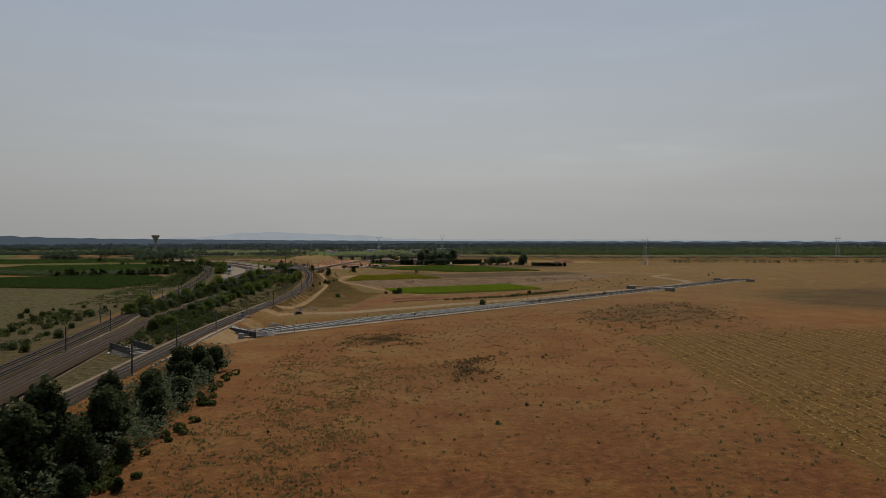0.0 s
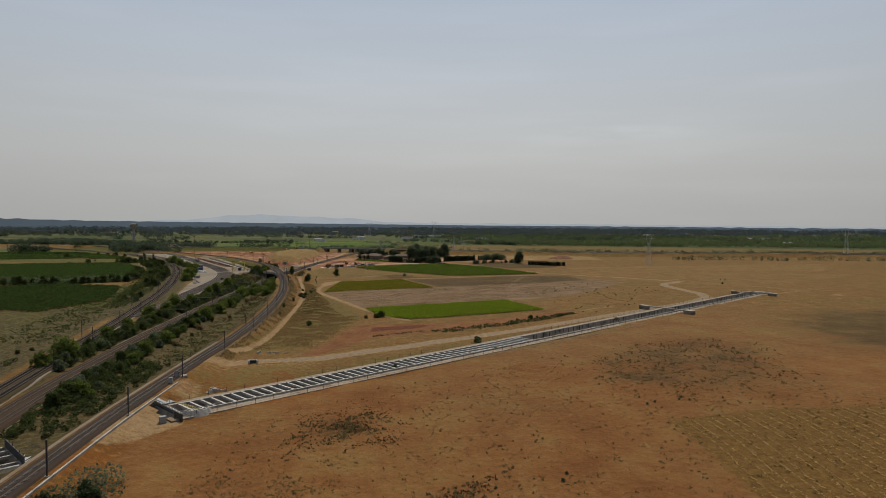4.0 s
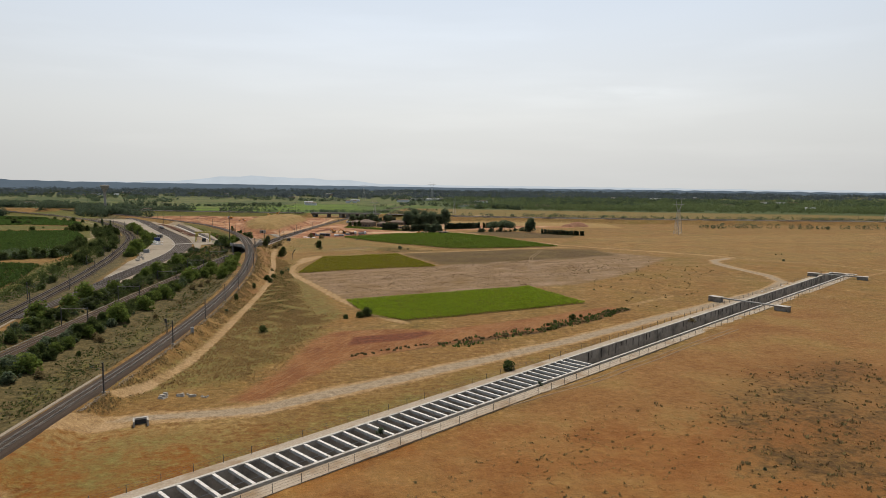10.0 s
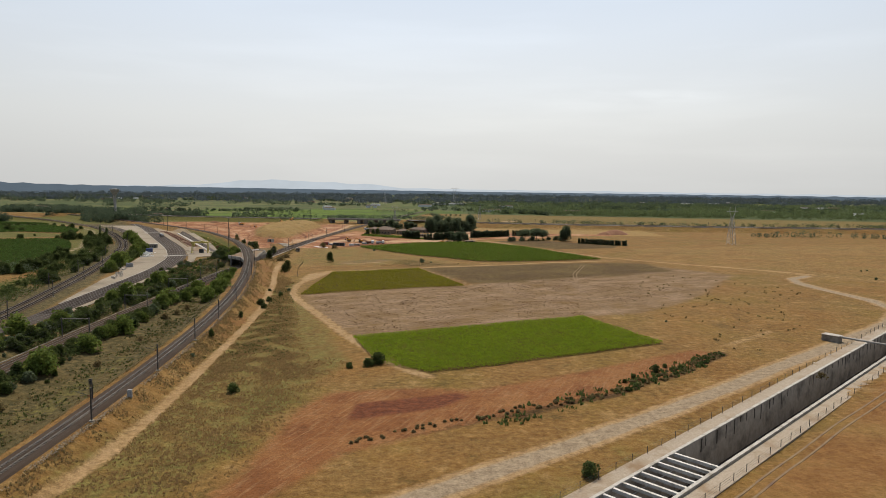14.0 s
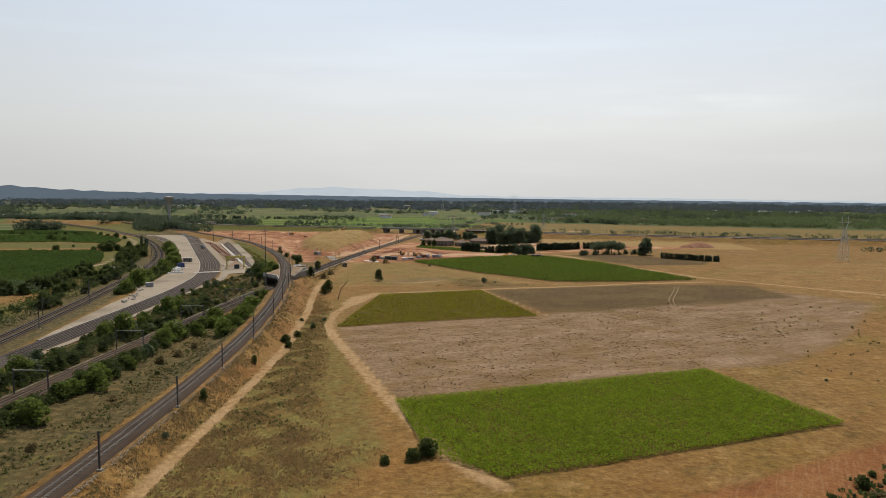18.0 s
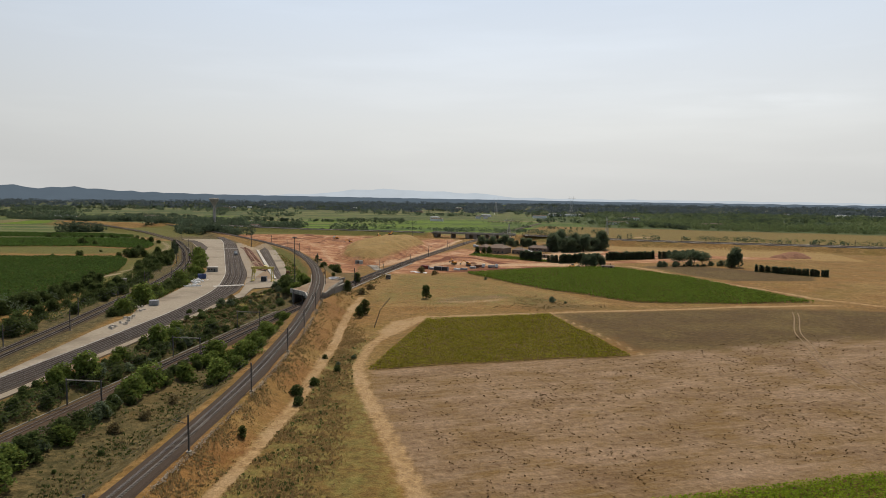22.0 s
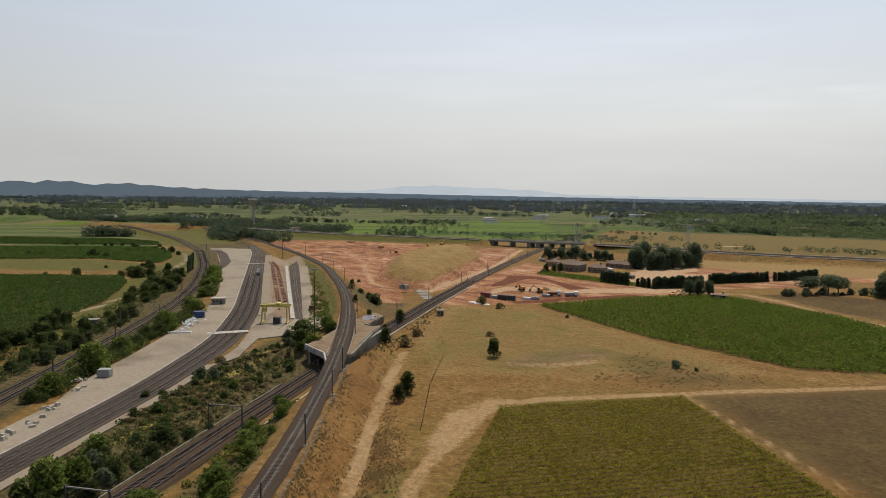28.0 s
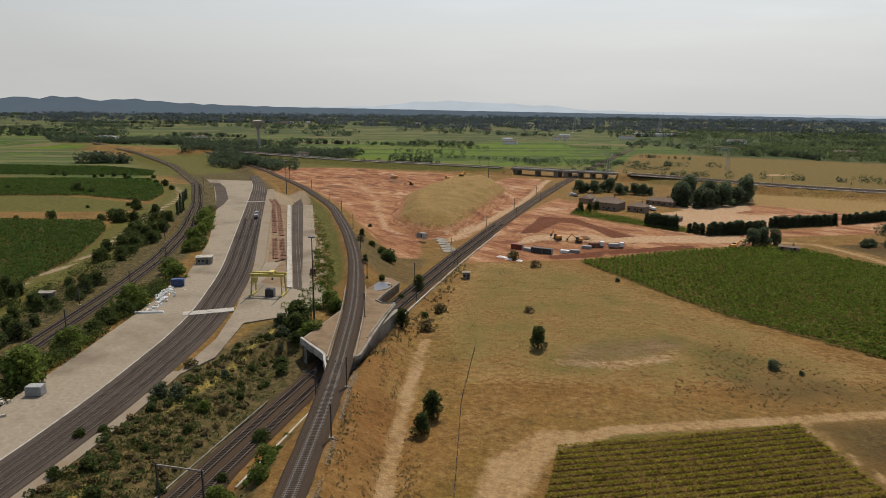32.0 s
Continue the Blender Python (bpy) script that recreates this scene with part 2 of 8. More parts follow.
M_CONCRETE = material("concrete", (0.20, 0.18, 0.15), (0.31, 0.28, 0.235), 0.8, 0.9, stain=(0.15, 0.13, 0.105), big=0.25)
M_CONCRETE_PALE = material("pale_concrete", (0.33, 0.305, 0.265), (0.47, 0.44, 0.39), 1.5, 0.9, stain=(0.25, 0.22, 0.18), big=0.4)
M_CONCRETE_DARK = material("stained_concrete", (0.34, 0.285, 0.22), (0.50, 0.43, 0.345), 0.5, 0.9, stain=(0.18, 0.155, 0.125), big=0.18)
M_BALLAST = material("ballast", (0.030, 0.021, 0.015), (0.076, 0.054, 0.039), 6.0, 0.95, stain=(0.046, 0.031, 0.022), big=0.06, bumps=0.06)
M_BALLAST_OLD = material("rusty_ballast", (0.034, 0.022, 0.013), (0.086, 0.056, 0.035), 6.0, 0.95, stain=(0.052, 0.033, 0.021), big=0.05, bumps=0.06)
M_BALLAST_WEEDY = material("weedy_ballast", (0.034, 0.024, 0.013), (0.090, 0.063, 0.035), 5.0, 0.95, stain=(0.062, 0.050, 0.022), big=0.05, bumps=0.06)
M_BALLAST_YARD = material("yard_ballast", (0.040, 0.031, 0.024), (0.106, 0.084, 0.067), 5.0, 0.95, stain=(0.046, 0.032, 0.023), big=0.04, bumps=0.06)
M_RAIL = material("rail_steel", (0.095, 0.080, 0.070), (0.165, 0.145, 0.128), 3.0, 0.6, 0.2)
M_SLEEPER = material("sleeper_concrete", (0.115, 0.098, 0.082), (0.205, 0.18, 0.152), 3.0, 0.9)
M_SLEEPER_OLD = material("sleeper_wood", (0.030, 0.022, 0.017), (0.066, 0.049, 0.038), 3.0, 0.9)
M_MAST = material("mast_steel", (0.05, 0.048, 0.045), (0.09, 0.085, 0.08), 3.0, 0.6, 0.4)
M_GALV = material("galvanised_steel", (0.30, 0.30, 0.30), (0.45, 0.45, 0.45), 3.0, 0.5, 0.6)
M_YELLOW = material("yellow_paint", (0.42, 0.33, 0.07), (0.58, 0.47, 0.12), 2.0, 0.5, stain=(0.30, 0.22, 0.08), big=0.5)
M_WHITE = material("white_paint", (0.62, 0.62, 0.60), (0.78, 0.78, 0.76), 2.0, 0.6)
M_BLUE = material("blue_sheet", (0.03, 0.05, 0.14), (0.06, 0.09, 0.2), 1.5, 0.5)
M_RED = material("red_sheet", (0.14, 0.03, 0.02), (0.24, 0.05, 0.035), 1.5, 0.5)
M_DARK = material("dark_sheet", (0.03, 0.03, 0.03), (0.07, 0.068, 0.065), 1.5, 0.6)
M_GREY = material("grey_sheet", (0.22, 0.22, 0.22), (0.34, 0.34, 0.33), 1.5, 0.6)
M_RUST = material("rusty_iron", (0.12, 0.055, 0.035), (0.22, 0.11, 0.07), 2.0, 0.8, vary=0.2)
M_ORANGE = material("digger_paint", (0.5, 0.2, 0.03), (0.65, 0.3, 0.05), 2.0, 0.5)
M_GLASS = material("dark_glass", (0.02, 0.025, 0.03), (0.04, 0.045, 0.05), 1.0, 0.1)
M_ROOF = material("clay_tile", (0.12, 0.085, 0.065), (0.20, 0.145, 0.11), 1.2, 0.9, stain=(0.18, 0.14, 0.11), big=0.2)
M_PLASTER = material("ochre_plaster", (0.20, 0.145, 0.105), (0.29, 0.215, 0.16), 0.8, 0.95, stain=(0.24, 0.18, 0.13), big=0.2)
M_GRAVEL = material("pale_gravel", (0.175, 0.14, 0.10), (0.28, 0.23, 0.17), 4.0, 0.95, stain=(0.20, 0.14, 0.085), big=0.1, bumps=0.03)
M_APRON = material("dusty_asphalt", (0.205, 0.168, 0.122), (0.30, 0.252, 0.19), 0.9, 0.95, stain=(0.165, 0.132, 0.095), big=0.05)
M_VERGE = material("dusty_verge", (0.25, 0.20, 0.145), (0.38, 0.315, 0.24), 2.5, 0.95, stain=(0.22, 0.15, 0.09), big=0.12, bumps=0.03)
M_STRUT = material("strut_concrete", (0.46, 0.43, 0.385), (0.60, 0.57, 0.52), 1.2, 0.9, stain=(0.36, 0.33, 0.28), big=0.5)
M_STAIN = material("wall_stain", (0.055, 0.046, 0.038), (0.11, 0.095, 0.08), 1.5, 0.95)
M_ROCK = material("white_rubble", (0.32, 0.28, 0.225), (0.47, 0.42, 0.345), 2.0, 0.9)
M_BARK = material("bark", (0.05, 0.038, 0.028), (0.11, 0.085, 0.065), 4.0, 0.95)
M_RUT = material("worn_rut", (0.165, 0.112, 0.062), (0.235, 0.168, 0.098), 2.0, 0.95, stain=(0.14, 0.09, 0.065), big=0.15)
M_DECK = material("deck_soil", (0.17, 0.115, 0.07), (0.25, 0.175, 0.11), 2.0, 0.95, stain=(0.14, 0.095, 0.06), big=0.15)
M_WATER = material("puddle_lining", (0.09, 0.09, 0.10), (0.15, 0.15, 0.17), 0.6, 0.3)


def leaves(name, dark, light, island=0.35):
    m = material(name, dark, light, 0.6, 0.75, island=island, vary=0.15, tone=1.3)
    p = m.node_tree.nodes["Principled BSDF"]
    p.inputs["Specular IOR Level"].default_value = 0.03
    nt = m.node_tree
    through_ = nt.nodes.new("ShaderNodeBsdfTranslucent")
    nt.links.new(p.inputs["Base Color"].links[0].from_socket, through_.inputs["Color"])
    both = nt.nodes.new("ShaderNodeMixShader")
    both.inputs[0].default_value = 0.48
    nt.links.new(p.outputs[0], both.inputs[1])
    nt.links.new(through_.outputs[0], both.inputs[2])
    nt.links.new(both.outputs[0], nt.nodes["Material Output"].inputs["Surface"])
    return m


M_LEAF_DARK = leaves("cypress_leaves", (0.046, 0.057, 0.033), (0.094, 0.112, 0.062))
# darker than M_LEAF_DARK: shade on the row trees is put into the colour
M_LEAF_ROW = leaves("shaded_row_tree_leaves", (0.022, 0.029, 0.013), (0.050, 0.062, 0.028))
M_LEAF = leaves("shrub_leaves", (0.026, 0.036, 0.011), (0.062, 0.076, 0.024))
M_PINE = leaves("pine_needles", (0.046, 0.060, 0.034), (0.096, 0.116, 0.064))
M_LEAF_LIGHT = leaves("fresh_leaves", (0.050, 0.068, 0.014), (0.100, 0.124, 0.028))
M_LEAF_DRY = leaves("dry_brush", (0.092, 0.070, 0.033), (0.150, 0.114, 0.054))
M_VINE_BRIGHT = leaves("bright_vine_leaves", (0.092, 0.130, 0.009), (0.172, 0.222, 0.015), 0.3)
M_VINE = leaves("vine_leaves", (0.038, 0.060, 0.008), (0.098, 0.132, 0.018))
M_VINE_OLIVE = leaves("olive_vine_leaves", (0.082, 0.078, 0.006), (0.165, 0.152, 0.013))
M_VINE_DARK = leaves("dark_vine_leaves", (0.021, 0.038, 0.009), (0.046, 0.071, 0.015))
M_BROWN_WEED = leaves("brown_weeds", (0.040, 0.026, 0.012), (0.085, 0.054, 0.026))
M_WEED = leaves("olive_weeds", (0.110, 0.082, 0.034), (0.175, 0.132, 0.056), 0.2)
M_GRASS = leaves("dry_grass_blades", (0.165, 0.104, 0.045), (0.265, 0.178, 0.080), 0.15)
M_FOREST = leaves("far_wood_leaves", (0.034, 0.046, 0.028), (0.060, 0.078, 0.046), 0.18)
M_EARTH = material("red_earth", (0.17, 0.08, 0.045), (0.26, 0.14, 0.085), 0.6, 0.95, stain=(0.12, 0.052, 0.032), big=0.12, bumps=0.1)
# bluer and paler than M_FOREST: distance haze put into the leaf colour
M_FOREST_FAR = leaves("haze_tinted_wood_leaves", (0.046, 0.058, 0.063), (0.068, 0.083, 0.088), 0.12)
M_STRAW = leaves("straw", (0.23, 0.15, 0.055), (0.34, 0.235, 0.095), 0.15)
M_FOREST_PALE = leaves("poplar_leaves", (0.048, 0.064, 0.026), (0.092, 0.112, 0.048), 0.25)

# ---- lines of the place: y, x, z of each track ----
E_LINE = [(60, -77, 3.2), (150, -76.5, 3.3), (220, -76, 3.3), (280, -72.6, 3.4), (340, -68, 3.6), (400, -66.8, 3.7), (460, -67.8, 4.0), (520, -71.5, 4.6),
          (580, -78.6, 5.7), (640, -89, 7.2), (700, -103.2, 8.1), (760, -122, 8.3), (820, -146, 8.0), (900, -182.5, 7.2),
          (1000, -243, 6.0), (1130, -339, 5.2), (1250, -440, 5.0), (1400, -580, 5.0)]
F_LINE = [(-40, -92, 1.5), (60, -99, 1.6), (200, -113, 1.9), (300, -124.5, 2.6), (400, -136.5, 3.4), (500, -150.5, 4.2), (580, -165.5, 4.7), (640, -179.5, 4.6), (700, -194.5, 4.5),
          (760, -212.5, 4.5), (820, -237, 4.6), (900, -277.5, 5.2), (1000, -337, 5.4), (1150, -453, 4.6), (1300, -598, 4.0), (1500, -830, 4.0)]
L_LINE = [(60, -89, 1.6), (130, -96.5, 1.6), (200, -104, 1.6), (265, -108.6, 1.7), (340, -109.8, 1.8), (450, -108, 1.8), (540, -105, 1.6), (600, -103, 1.3), (660, -99.7, 1.0), (720, -95.6, 0.9),
          (800, -88, 0.9), (900, -76, 0.9), (1000, -61.5, 0.9), (1100, -45, 0.9), (1200, -27, 1.0), (1400, 12, 1.0), (1700, 75, 1.0)]
Y_LEFT = [(400, -133.5, 3.3), (440, -134.5, 3.6), (500, -137, 4.3), (560, -138.6, 4.4), (620, -142, 4.5), (680, -152, 4.5), (740, -173, 4.5), (820, -208, 4.5), (900, -243, 4.5), (1000, -287, 4.6), (1080, -330, 4.8)]
Y_RIGHT = [(400, -131.5, 3.3), (440, -128.5, 3.6), (500, -127, 4.3), (560, -129, 4.4), (620, -131, 4.5), (680, -139.5, 4.5), (740, -159.5, 4.5), (820, -193.5, 4.5), (900, -229, 4.5), (1000, -275, 4.6), (1080, -322, 4.8)]
H_LINE = [(-3000, 1690), (-1200, 1500), (-452, 1330), (-350, 1281), (-285, 1255), (-175, 1234), (-100, 1214), (-38, 1196), (34, 1182), (82, 1158), (128, 1130), (186, 1106), (243, 1092), (420, 1056), (800, 1010), (1600, 900), (3200, 700)]
H_TOP = 6.0


def smooth_line(rows, step):
    """Points along a line given by y, x, z, about step metres apart."""
    y0 = np.array([r[0] for r in rows], float)
    out = np.array([r[1:] for r in rows], float)
    yy = np.arange(y0[0], y0[-1], step)
    fine = np.stack([np.interp(yy, y0, out[:, k]) for k in (0, 1)], 1)
    k = max(3, int(40 / step) | 1)
    pad = np.pad(fine, ((k // 2, k // 2), (0, 0)), mode="reflect", reflect_type="odd")
    fine = np.stack([np.convolve(pad[:, j], np.ones(k) / k, "valid") for j in (0, 1)], 1)
    return np.column_stack([fine[:, 0], yy, fine[:, 1]])


E_PATH, F_PATH, L_PATH = (smooth_line(r, 4.0) for r in (E_LINE, F_LINE, L_LINE))
YL_PATH, YR_PATH = smooth_line(Y_LEFT, 4.0), smooth_line(Y_RIGHT, 4.0)


def across(path, X, Y):
    """Signed distance to the side of a path (positive to the right), and its height there."""
    xs = np.interp(Y, path[:, 1], path[:, 0])
    zs = np.interp(Y, path[:, 1], path[:, 2])
    slope = np.gradient(path[:, 0], path[:, 1])
    sl = np.interp(Y, path[:, 1], slope)
    return (X - xs) / np.sqrt(1 + sl * sl), zs


def inside(pts, X, Y):
    """Signed distance to a polygon, positive inside."""
    pts = np.asarray(pts, float)
    d = np.full(X.shape, 1e9)
    odd = np.zeros(X.shape, bool)
    for (ax, ay), (bx, by) in zip(pts, np.roll(pts, -1, 0)):
        ex, ey = bx - ax, by - ay
        t = np.clip(((X - ax) * ex + (Y - ay) * ey) / (ex * ex + ey * ey + 1e-9), 0, 1)
        d = np.minimum(d, np.hypot(X - ax - t * ex, Y - ay - t * ey))
        if by != ay:
            odd ^= ((ay > Y) != (by > Y)) & (X < (bx - ax) * (Y - ay) / (by - ay) + ax)
    return np.where(odd, d, -d)


def along(pts, X, Y):
    """Distance to an open line."""
    pts = np.asarray(pts, float)
    d = np.full(X.shape, 1e9)
    for (ax, ay), (bx, by) in zip(pts[:-1], pts[1:]):
        ex, ey = bx - ax, by - ay
        t = np.clip(((X - ax) * ex + (Y - ay) * ey) / (ex * ex + ey * ey + 1e-9), 0, 1)
        d = np.minimum(d, np.hypot(X - ax - t * ex, Y - ay - t * ey))
    return d


def ease(t):
    t = np.clip(t, 0, 1)
    return t * t * (3 - 2 * t)


# trench: start, direction, half width, strutted and full length
TR0 = np.array([-65.14, 235.77])
TRD = np.array([0.77195, 0.63568])
TRN = np.array([-0.63568, 0.77195])
TR_HALF, TR_LEN, TR_DEEP = 5.15, 462.0, -8.2
MOUND = [(-161, 985), (-141, 885), (-113, 848), (-93, 868), (-78, 1040), (-97, 1105), (-145, 1110)]
WORKS = [(-350, 1180), (-276, 1205), (-170, 1186), (-118, 1140), (-150, 1112), (-168, 985), (-150, 905), (-192, 965), (-235, 1020), (-320, 1115)]
SITE_RAMP = [(-48, 925), (-70, 880), (-52, 836), (-8, 858), (-12, 905)]


def trench_uv(X, Y):
    return (X - TR0[0]) * TRD[0] + (Y - TR0[1]) * TRD[1], (X - TR0[0]) * TRN[0] + (Y - TR0[1]) * TRN[1]


def height(X, Y):
    """Height of the ground."""
    X, Y = np.asarray(X, float), np.asarray(Y, float)
    de, ze = across(E_PATH, X, Y)
    df, zf = across(F_PATH, X, Y)
    dl, zl = across(L_PATH, X, Y)
    near = (Y < 1400) & (Y > 40)
    west = np.clip((-de - 14) / 28, 0, 1)
    h = np.where(near, ease(west) * (zf - 0.5) * ease((1250 - Y) / 250), 0.0)
    h = h + 0.25 * np.sin(X * 0.045 + 1.3) * np.sin(Y * 0.038) + 0.12 * np.sin(X * 0.13) * np.sin(Y * 0.11 + 1)
    # single line on its bank
    bank = ze - 0.55 - np.maximum(0, np.abs(de) - 4.2) / 1.9
    h = np.where(near, np.maximum(h, bank), h)
    # yard
    dyl, zy = across(YL_PATH, X, Y)
    dyr, _ = across(YR_PATH, X, Y)
    yard = ease((Y - 400) / 50) * ease((1100 - Y) / 60)
    out = np.maximum(-(dyl + 26 * ease((Y - 560) / 120)), dyr - 6 - 26 * ease((Y - 655) / 25) * ease((1000 - Y) / 150))
    lev = ease(1 - np.maximum(0, out) / 8) * yard
    h = h * (1 - lev) + (zy - 0.35) * lev
    # line on the far left
    lev = ease(1 - np.maximum(0, np.abs(df) - 4.5) / 6) * (Y < 1500) * (Y > -40)
    h = h * (1 - lev) + (zf - 0.55) * lev
    # line in the cutting
    cut = zl - 0.5 + np.maximum(0, np.abs(dl) - 7.2) / 1.25
    h = np.where((Y > 60) & (Y < 1700), np.minimum(h, cut), h)
    fill = zl - 0.55 - np.maximum(0, np.abs(dl) - 5.5) / 2
    h = np.where((Y > 700) & (Y < 1700), np.maximum(h, fill), h)
    # raised main line, far
    hy = np.interp(X, [p[0] for p in H_LINE], [p[1] for p in H_LINE])
    bank = H_TOP - np.maximum(0, np.abs(Y - hy) - 8 - 5 * ease((X - 30) / 60)) / 2
    bank = np.where((X > -92) & (X < 14), -9, bank)
    h = np.where(Y < 2000, np.maximum(h, bank), h)
    # earth mound and ramps of the works
    sd = inside(MOUND, X, Y)
    gully = 0.55 * np.sin(X * 0.31 + 1.4 * np.sin(Y * 0.12)) + 0.4 * np.sin(Y * 0.27 + X * 0.1)
    h = np.maximum(h, np.where(sd > 0, np.minimum(sd / 1.75, 9.0) + gully * np.clip(sd / 6, 0, 1), -9) + 0.8)
    # graded benches of the works
    sd = inside(WORKS, X, Y)
    bench = np.maximum(0, np.sin((Y * 0.95 + X * 0.3) * 0.17 + 1.8 * np.sin(X * 0.031))) ** 2 * 1.5 + 0.5 * np.sin(X * 0.14) * np.sin(Y * 0.19)
    h = np.where(sd > 0, h + bench * ease(sd / 14), h)
    sd = inside(SITE_RAMP, X, Y)
    h = np.where(sd > 0, h + np.minimum(sd / 5, 2.2), h)
    # the plain rises a little towards the far woods
    return h + 7.0 * ease((np.hypot(X, Y) - 3300) / 1100)


def ground_z(x, y):
    return float(height(np.array([x]), np.array([y]))[0])

# ---- ground ----
def steps(*bits):
    out = []
    for a, b, s in bits:
        out += list(np.arange(a, b, s))
    return np.array(sorted(set(np.round(out, 3))))


GX = steps((-4700, -2600, 150), (-2600, -700, 40), (-700, -340, 12), (-340, -150, 4), (-150, 130, 2.5), (130, 330, 4), (330, 700, 12), (700, 2600, 40), (2600, 4701, 150))
GY = steps((-900, -60, 60), (-60, 40, 5), (40, 700, 2.5), (700, 960, 4), (960, 1300, 6), (1300, 1700, 14), (1700, 3300, 28), (3300, 4801, 75))
X, Y = np.meshgrid(GX, GY)
Z = height(X, Y)
Z = Z + np.where((X > -60) & (Y < 420) & (Y > -50), 0.10 * np.sin(X * 0.9 + 2 * np.sin(Y * 0.21)) * np.sin(Y * 0.7), 0)

V1 = [(11.4, 404.5), (95.9, 437.4), (80.8, 485.9), (-13.4, 452.9), (-4, 418)]
V2 = [(-45, 548), (40.9, 576.7), (18.5, 655.7), (-36.3, 634)]
V3 = [(-29, 811), (30, 852), (82, 872), (125, 812), (161, 709), (118, 698), (66, 697), (20, 738)]
V_STRIP = [(-33, 951), (-1, 926), (32, 902), (40, 908), (7, 944), (-29, 972)]
V_WEST = [(-430, 808), (-370, 818), (-297, 831), (-279, 812), (-262, 780), (-246, 745), (-236, 705), (-205, 612), (-199, 598), (-262, 568), (-420, 620)]
V_WEST2 = [(-240, 572), (-196, 560), (-178, 500), (-172, 470), (-190, 425), (-330, 470), (-330, 540)]
V_WEST3 = [(-640, 872), (-454, 897), (-380, 918), (-316, 904), (-328, 940), (-354, 978), (-392, 1018), (-470, 1006), (-640, 950)]
V_WEST4 = [(-720, 970), (-530, 1020), (-460, 1043), (-412, 1050), (-442, 1100), (-530, 1139), (-720, 1090)]

weights = {}
half = lambda sd, w: np.clip(0.5 + sd / w, 0, 1)


def zone(name, *parts):
    w = np.zeros(X.shape)
    for p in parts:
        w = np.maximum(w, p)
    weights[name] = w


tu, tv = trench_uv(X, Y)
de, _ = across(E_PATH, X, Y)
df, _ = across(F_PATH, X, Y)
dl, _ = across(L_PATH, X, Y)
PATH1 = [(-64, 314), (-60, 325), (-56.5, 348), (-55.3, 380), (-55.2, 410), (-54.9, 440), (-55.4, 473), (-56.4, 510), (-60, 542), (-64, 583), (-69, 614), (-73.5, 648), (-78, 692)]
PATH2 = [(11, 401), (3, 412), (-6, 432), (-18, 462), (-30, 495), (-43, 530), (-49, 552), (-51, 580), (-46, 612), (-40, 632), (-24, 644), (18, 658), (47, 667), (119, 690), (165, 700)]
PATH3 = [(18, 658), (28, 634), (45, 580)]
ROAD = [(-72, 292), (-56, 301), (-42, 303), (-30, 305.5), (-5.5, 321.3), (17.5, 335.8), (48.3, 356.5), (93.4, 388.2), (127, 413), (165, 441), (205, 470), (232, 498), (240, 525), (239, 560), (240, 585), (248, 604), (266, 617)]
PATH_WEST = [(-226, 665), (-237, 706), (-240, 728), (-245, 762), (-260, 797), (-281, 852), (-299, 906), (-313, 938), (-350, 990), (-395, 1034), (-440, 1034), (-473, 1029), (-560, 1003)]
ROAD_R = [(184, 713), (275, 618), (325, 562), (345, 500), (420, 430)]
ROAD_FAR = [(66, 884), (98, 882), (112, 852), (122, 820), (142, 785), (170, 722), (190, 705), (275, 625)]
TRACK = [(137, 676), (116, 623), (103, 573), (99, 524), (99, 489)]
WHEELS = [(20, 298), (34, 306.5), (46.4, 313.9), (62, 323.4), (74, 334), (85, 342.8), (110, 362), (135, 381)]
zone("path", half(inside([(112, 434), (148, 462), (150, 458), (120, 434)], X, Y), 5) * 0.6, half(1.7 - along(PATH1, X, Y), 2.6) * 0.95, half(1.9 - along(PATH2, X, Y), 2.6), half(1.0 - along(PATH3, X, Y), 2.5) * 0.8,
     half(4.0 - along(ROAD, X, Y), 2.6), half(2.2 - along([(290, 512), (360, 556), (480, 620), (700, 720)], X, Y), 5) * 0.6, half(1.6 - along([(290, 545), (400, 560), (560, 560)], X, Y), 5) * 0.5, half(1.8 - along(ROAD_R, X, Y), 4) * 0.75, half(2.3 - along(ROAD_FAR, X, Y), 4),
     half(inside([(-52, 600), (-45, 600), (-37, 632), (-22, 643), (-40, 640), (-50, 625)], X, Y), 6),
     half(np.minimum(8.6 - np.abs(tv), np.minimum(tu + 14, TR_LEN - tu)), 2.5) * 0.9, half(inside([(-78, 205), (-73, 243), (-58, 226), (-66, 212), (-70, 204)], X, Y), 3),
     half(inside([(-60, 250), (-74, 248), (-73, 268), (-62, 268)], X, Y), 4) * 0.5,
     half(inside([(-36, 312), (-5, 326), (40, 352), (30, 342), (0, 318), (-30, 300)], X, Y), 12) * 0.62)
zone("rough", half(inside([(-72, 250), (-58, 240), (-30, 266), (10, 298), (60, 338), (120, 384), (170, 420), (165, 432), (92, 378), (46, 347), (-6, 313), (-30, 298), (-60, 296), (-74, 280)], X, Y), 16) * 0.5, half(inside([(40, 1140), (500, 1040), (1500, 900), (1500, 1250), (420, 1470), (150, 1540), (10, 1420)], X, Y), 20) * 0.75, half(inside([(-62, 318), (-38, 330), (-22, 395), (-12, 418), (-30, 490), (-47, 540), (-52, 600), (-62, 570), (-57, 500), (-56, 400)], X, Y), 10) * 0.9)
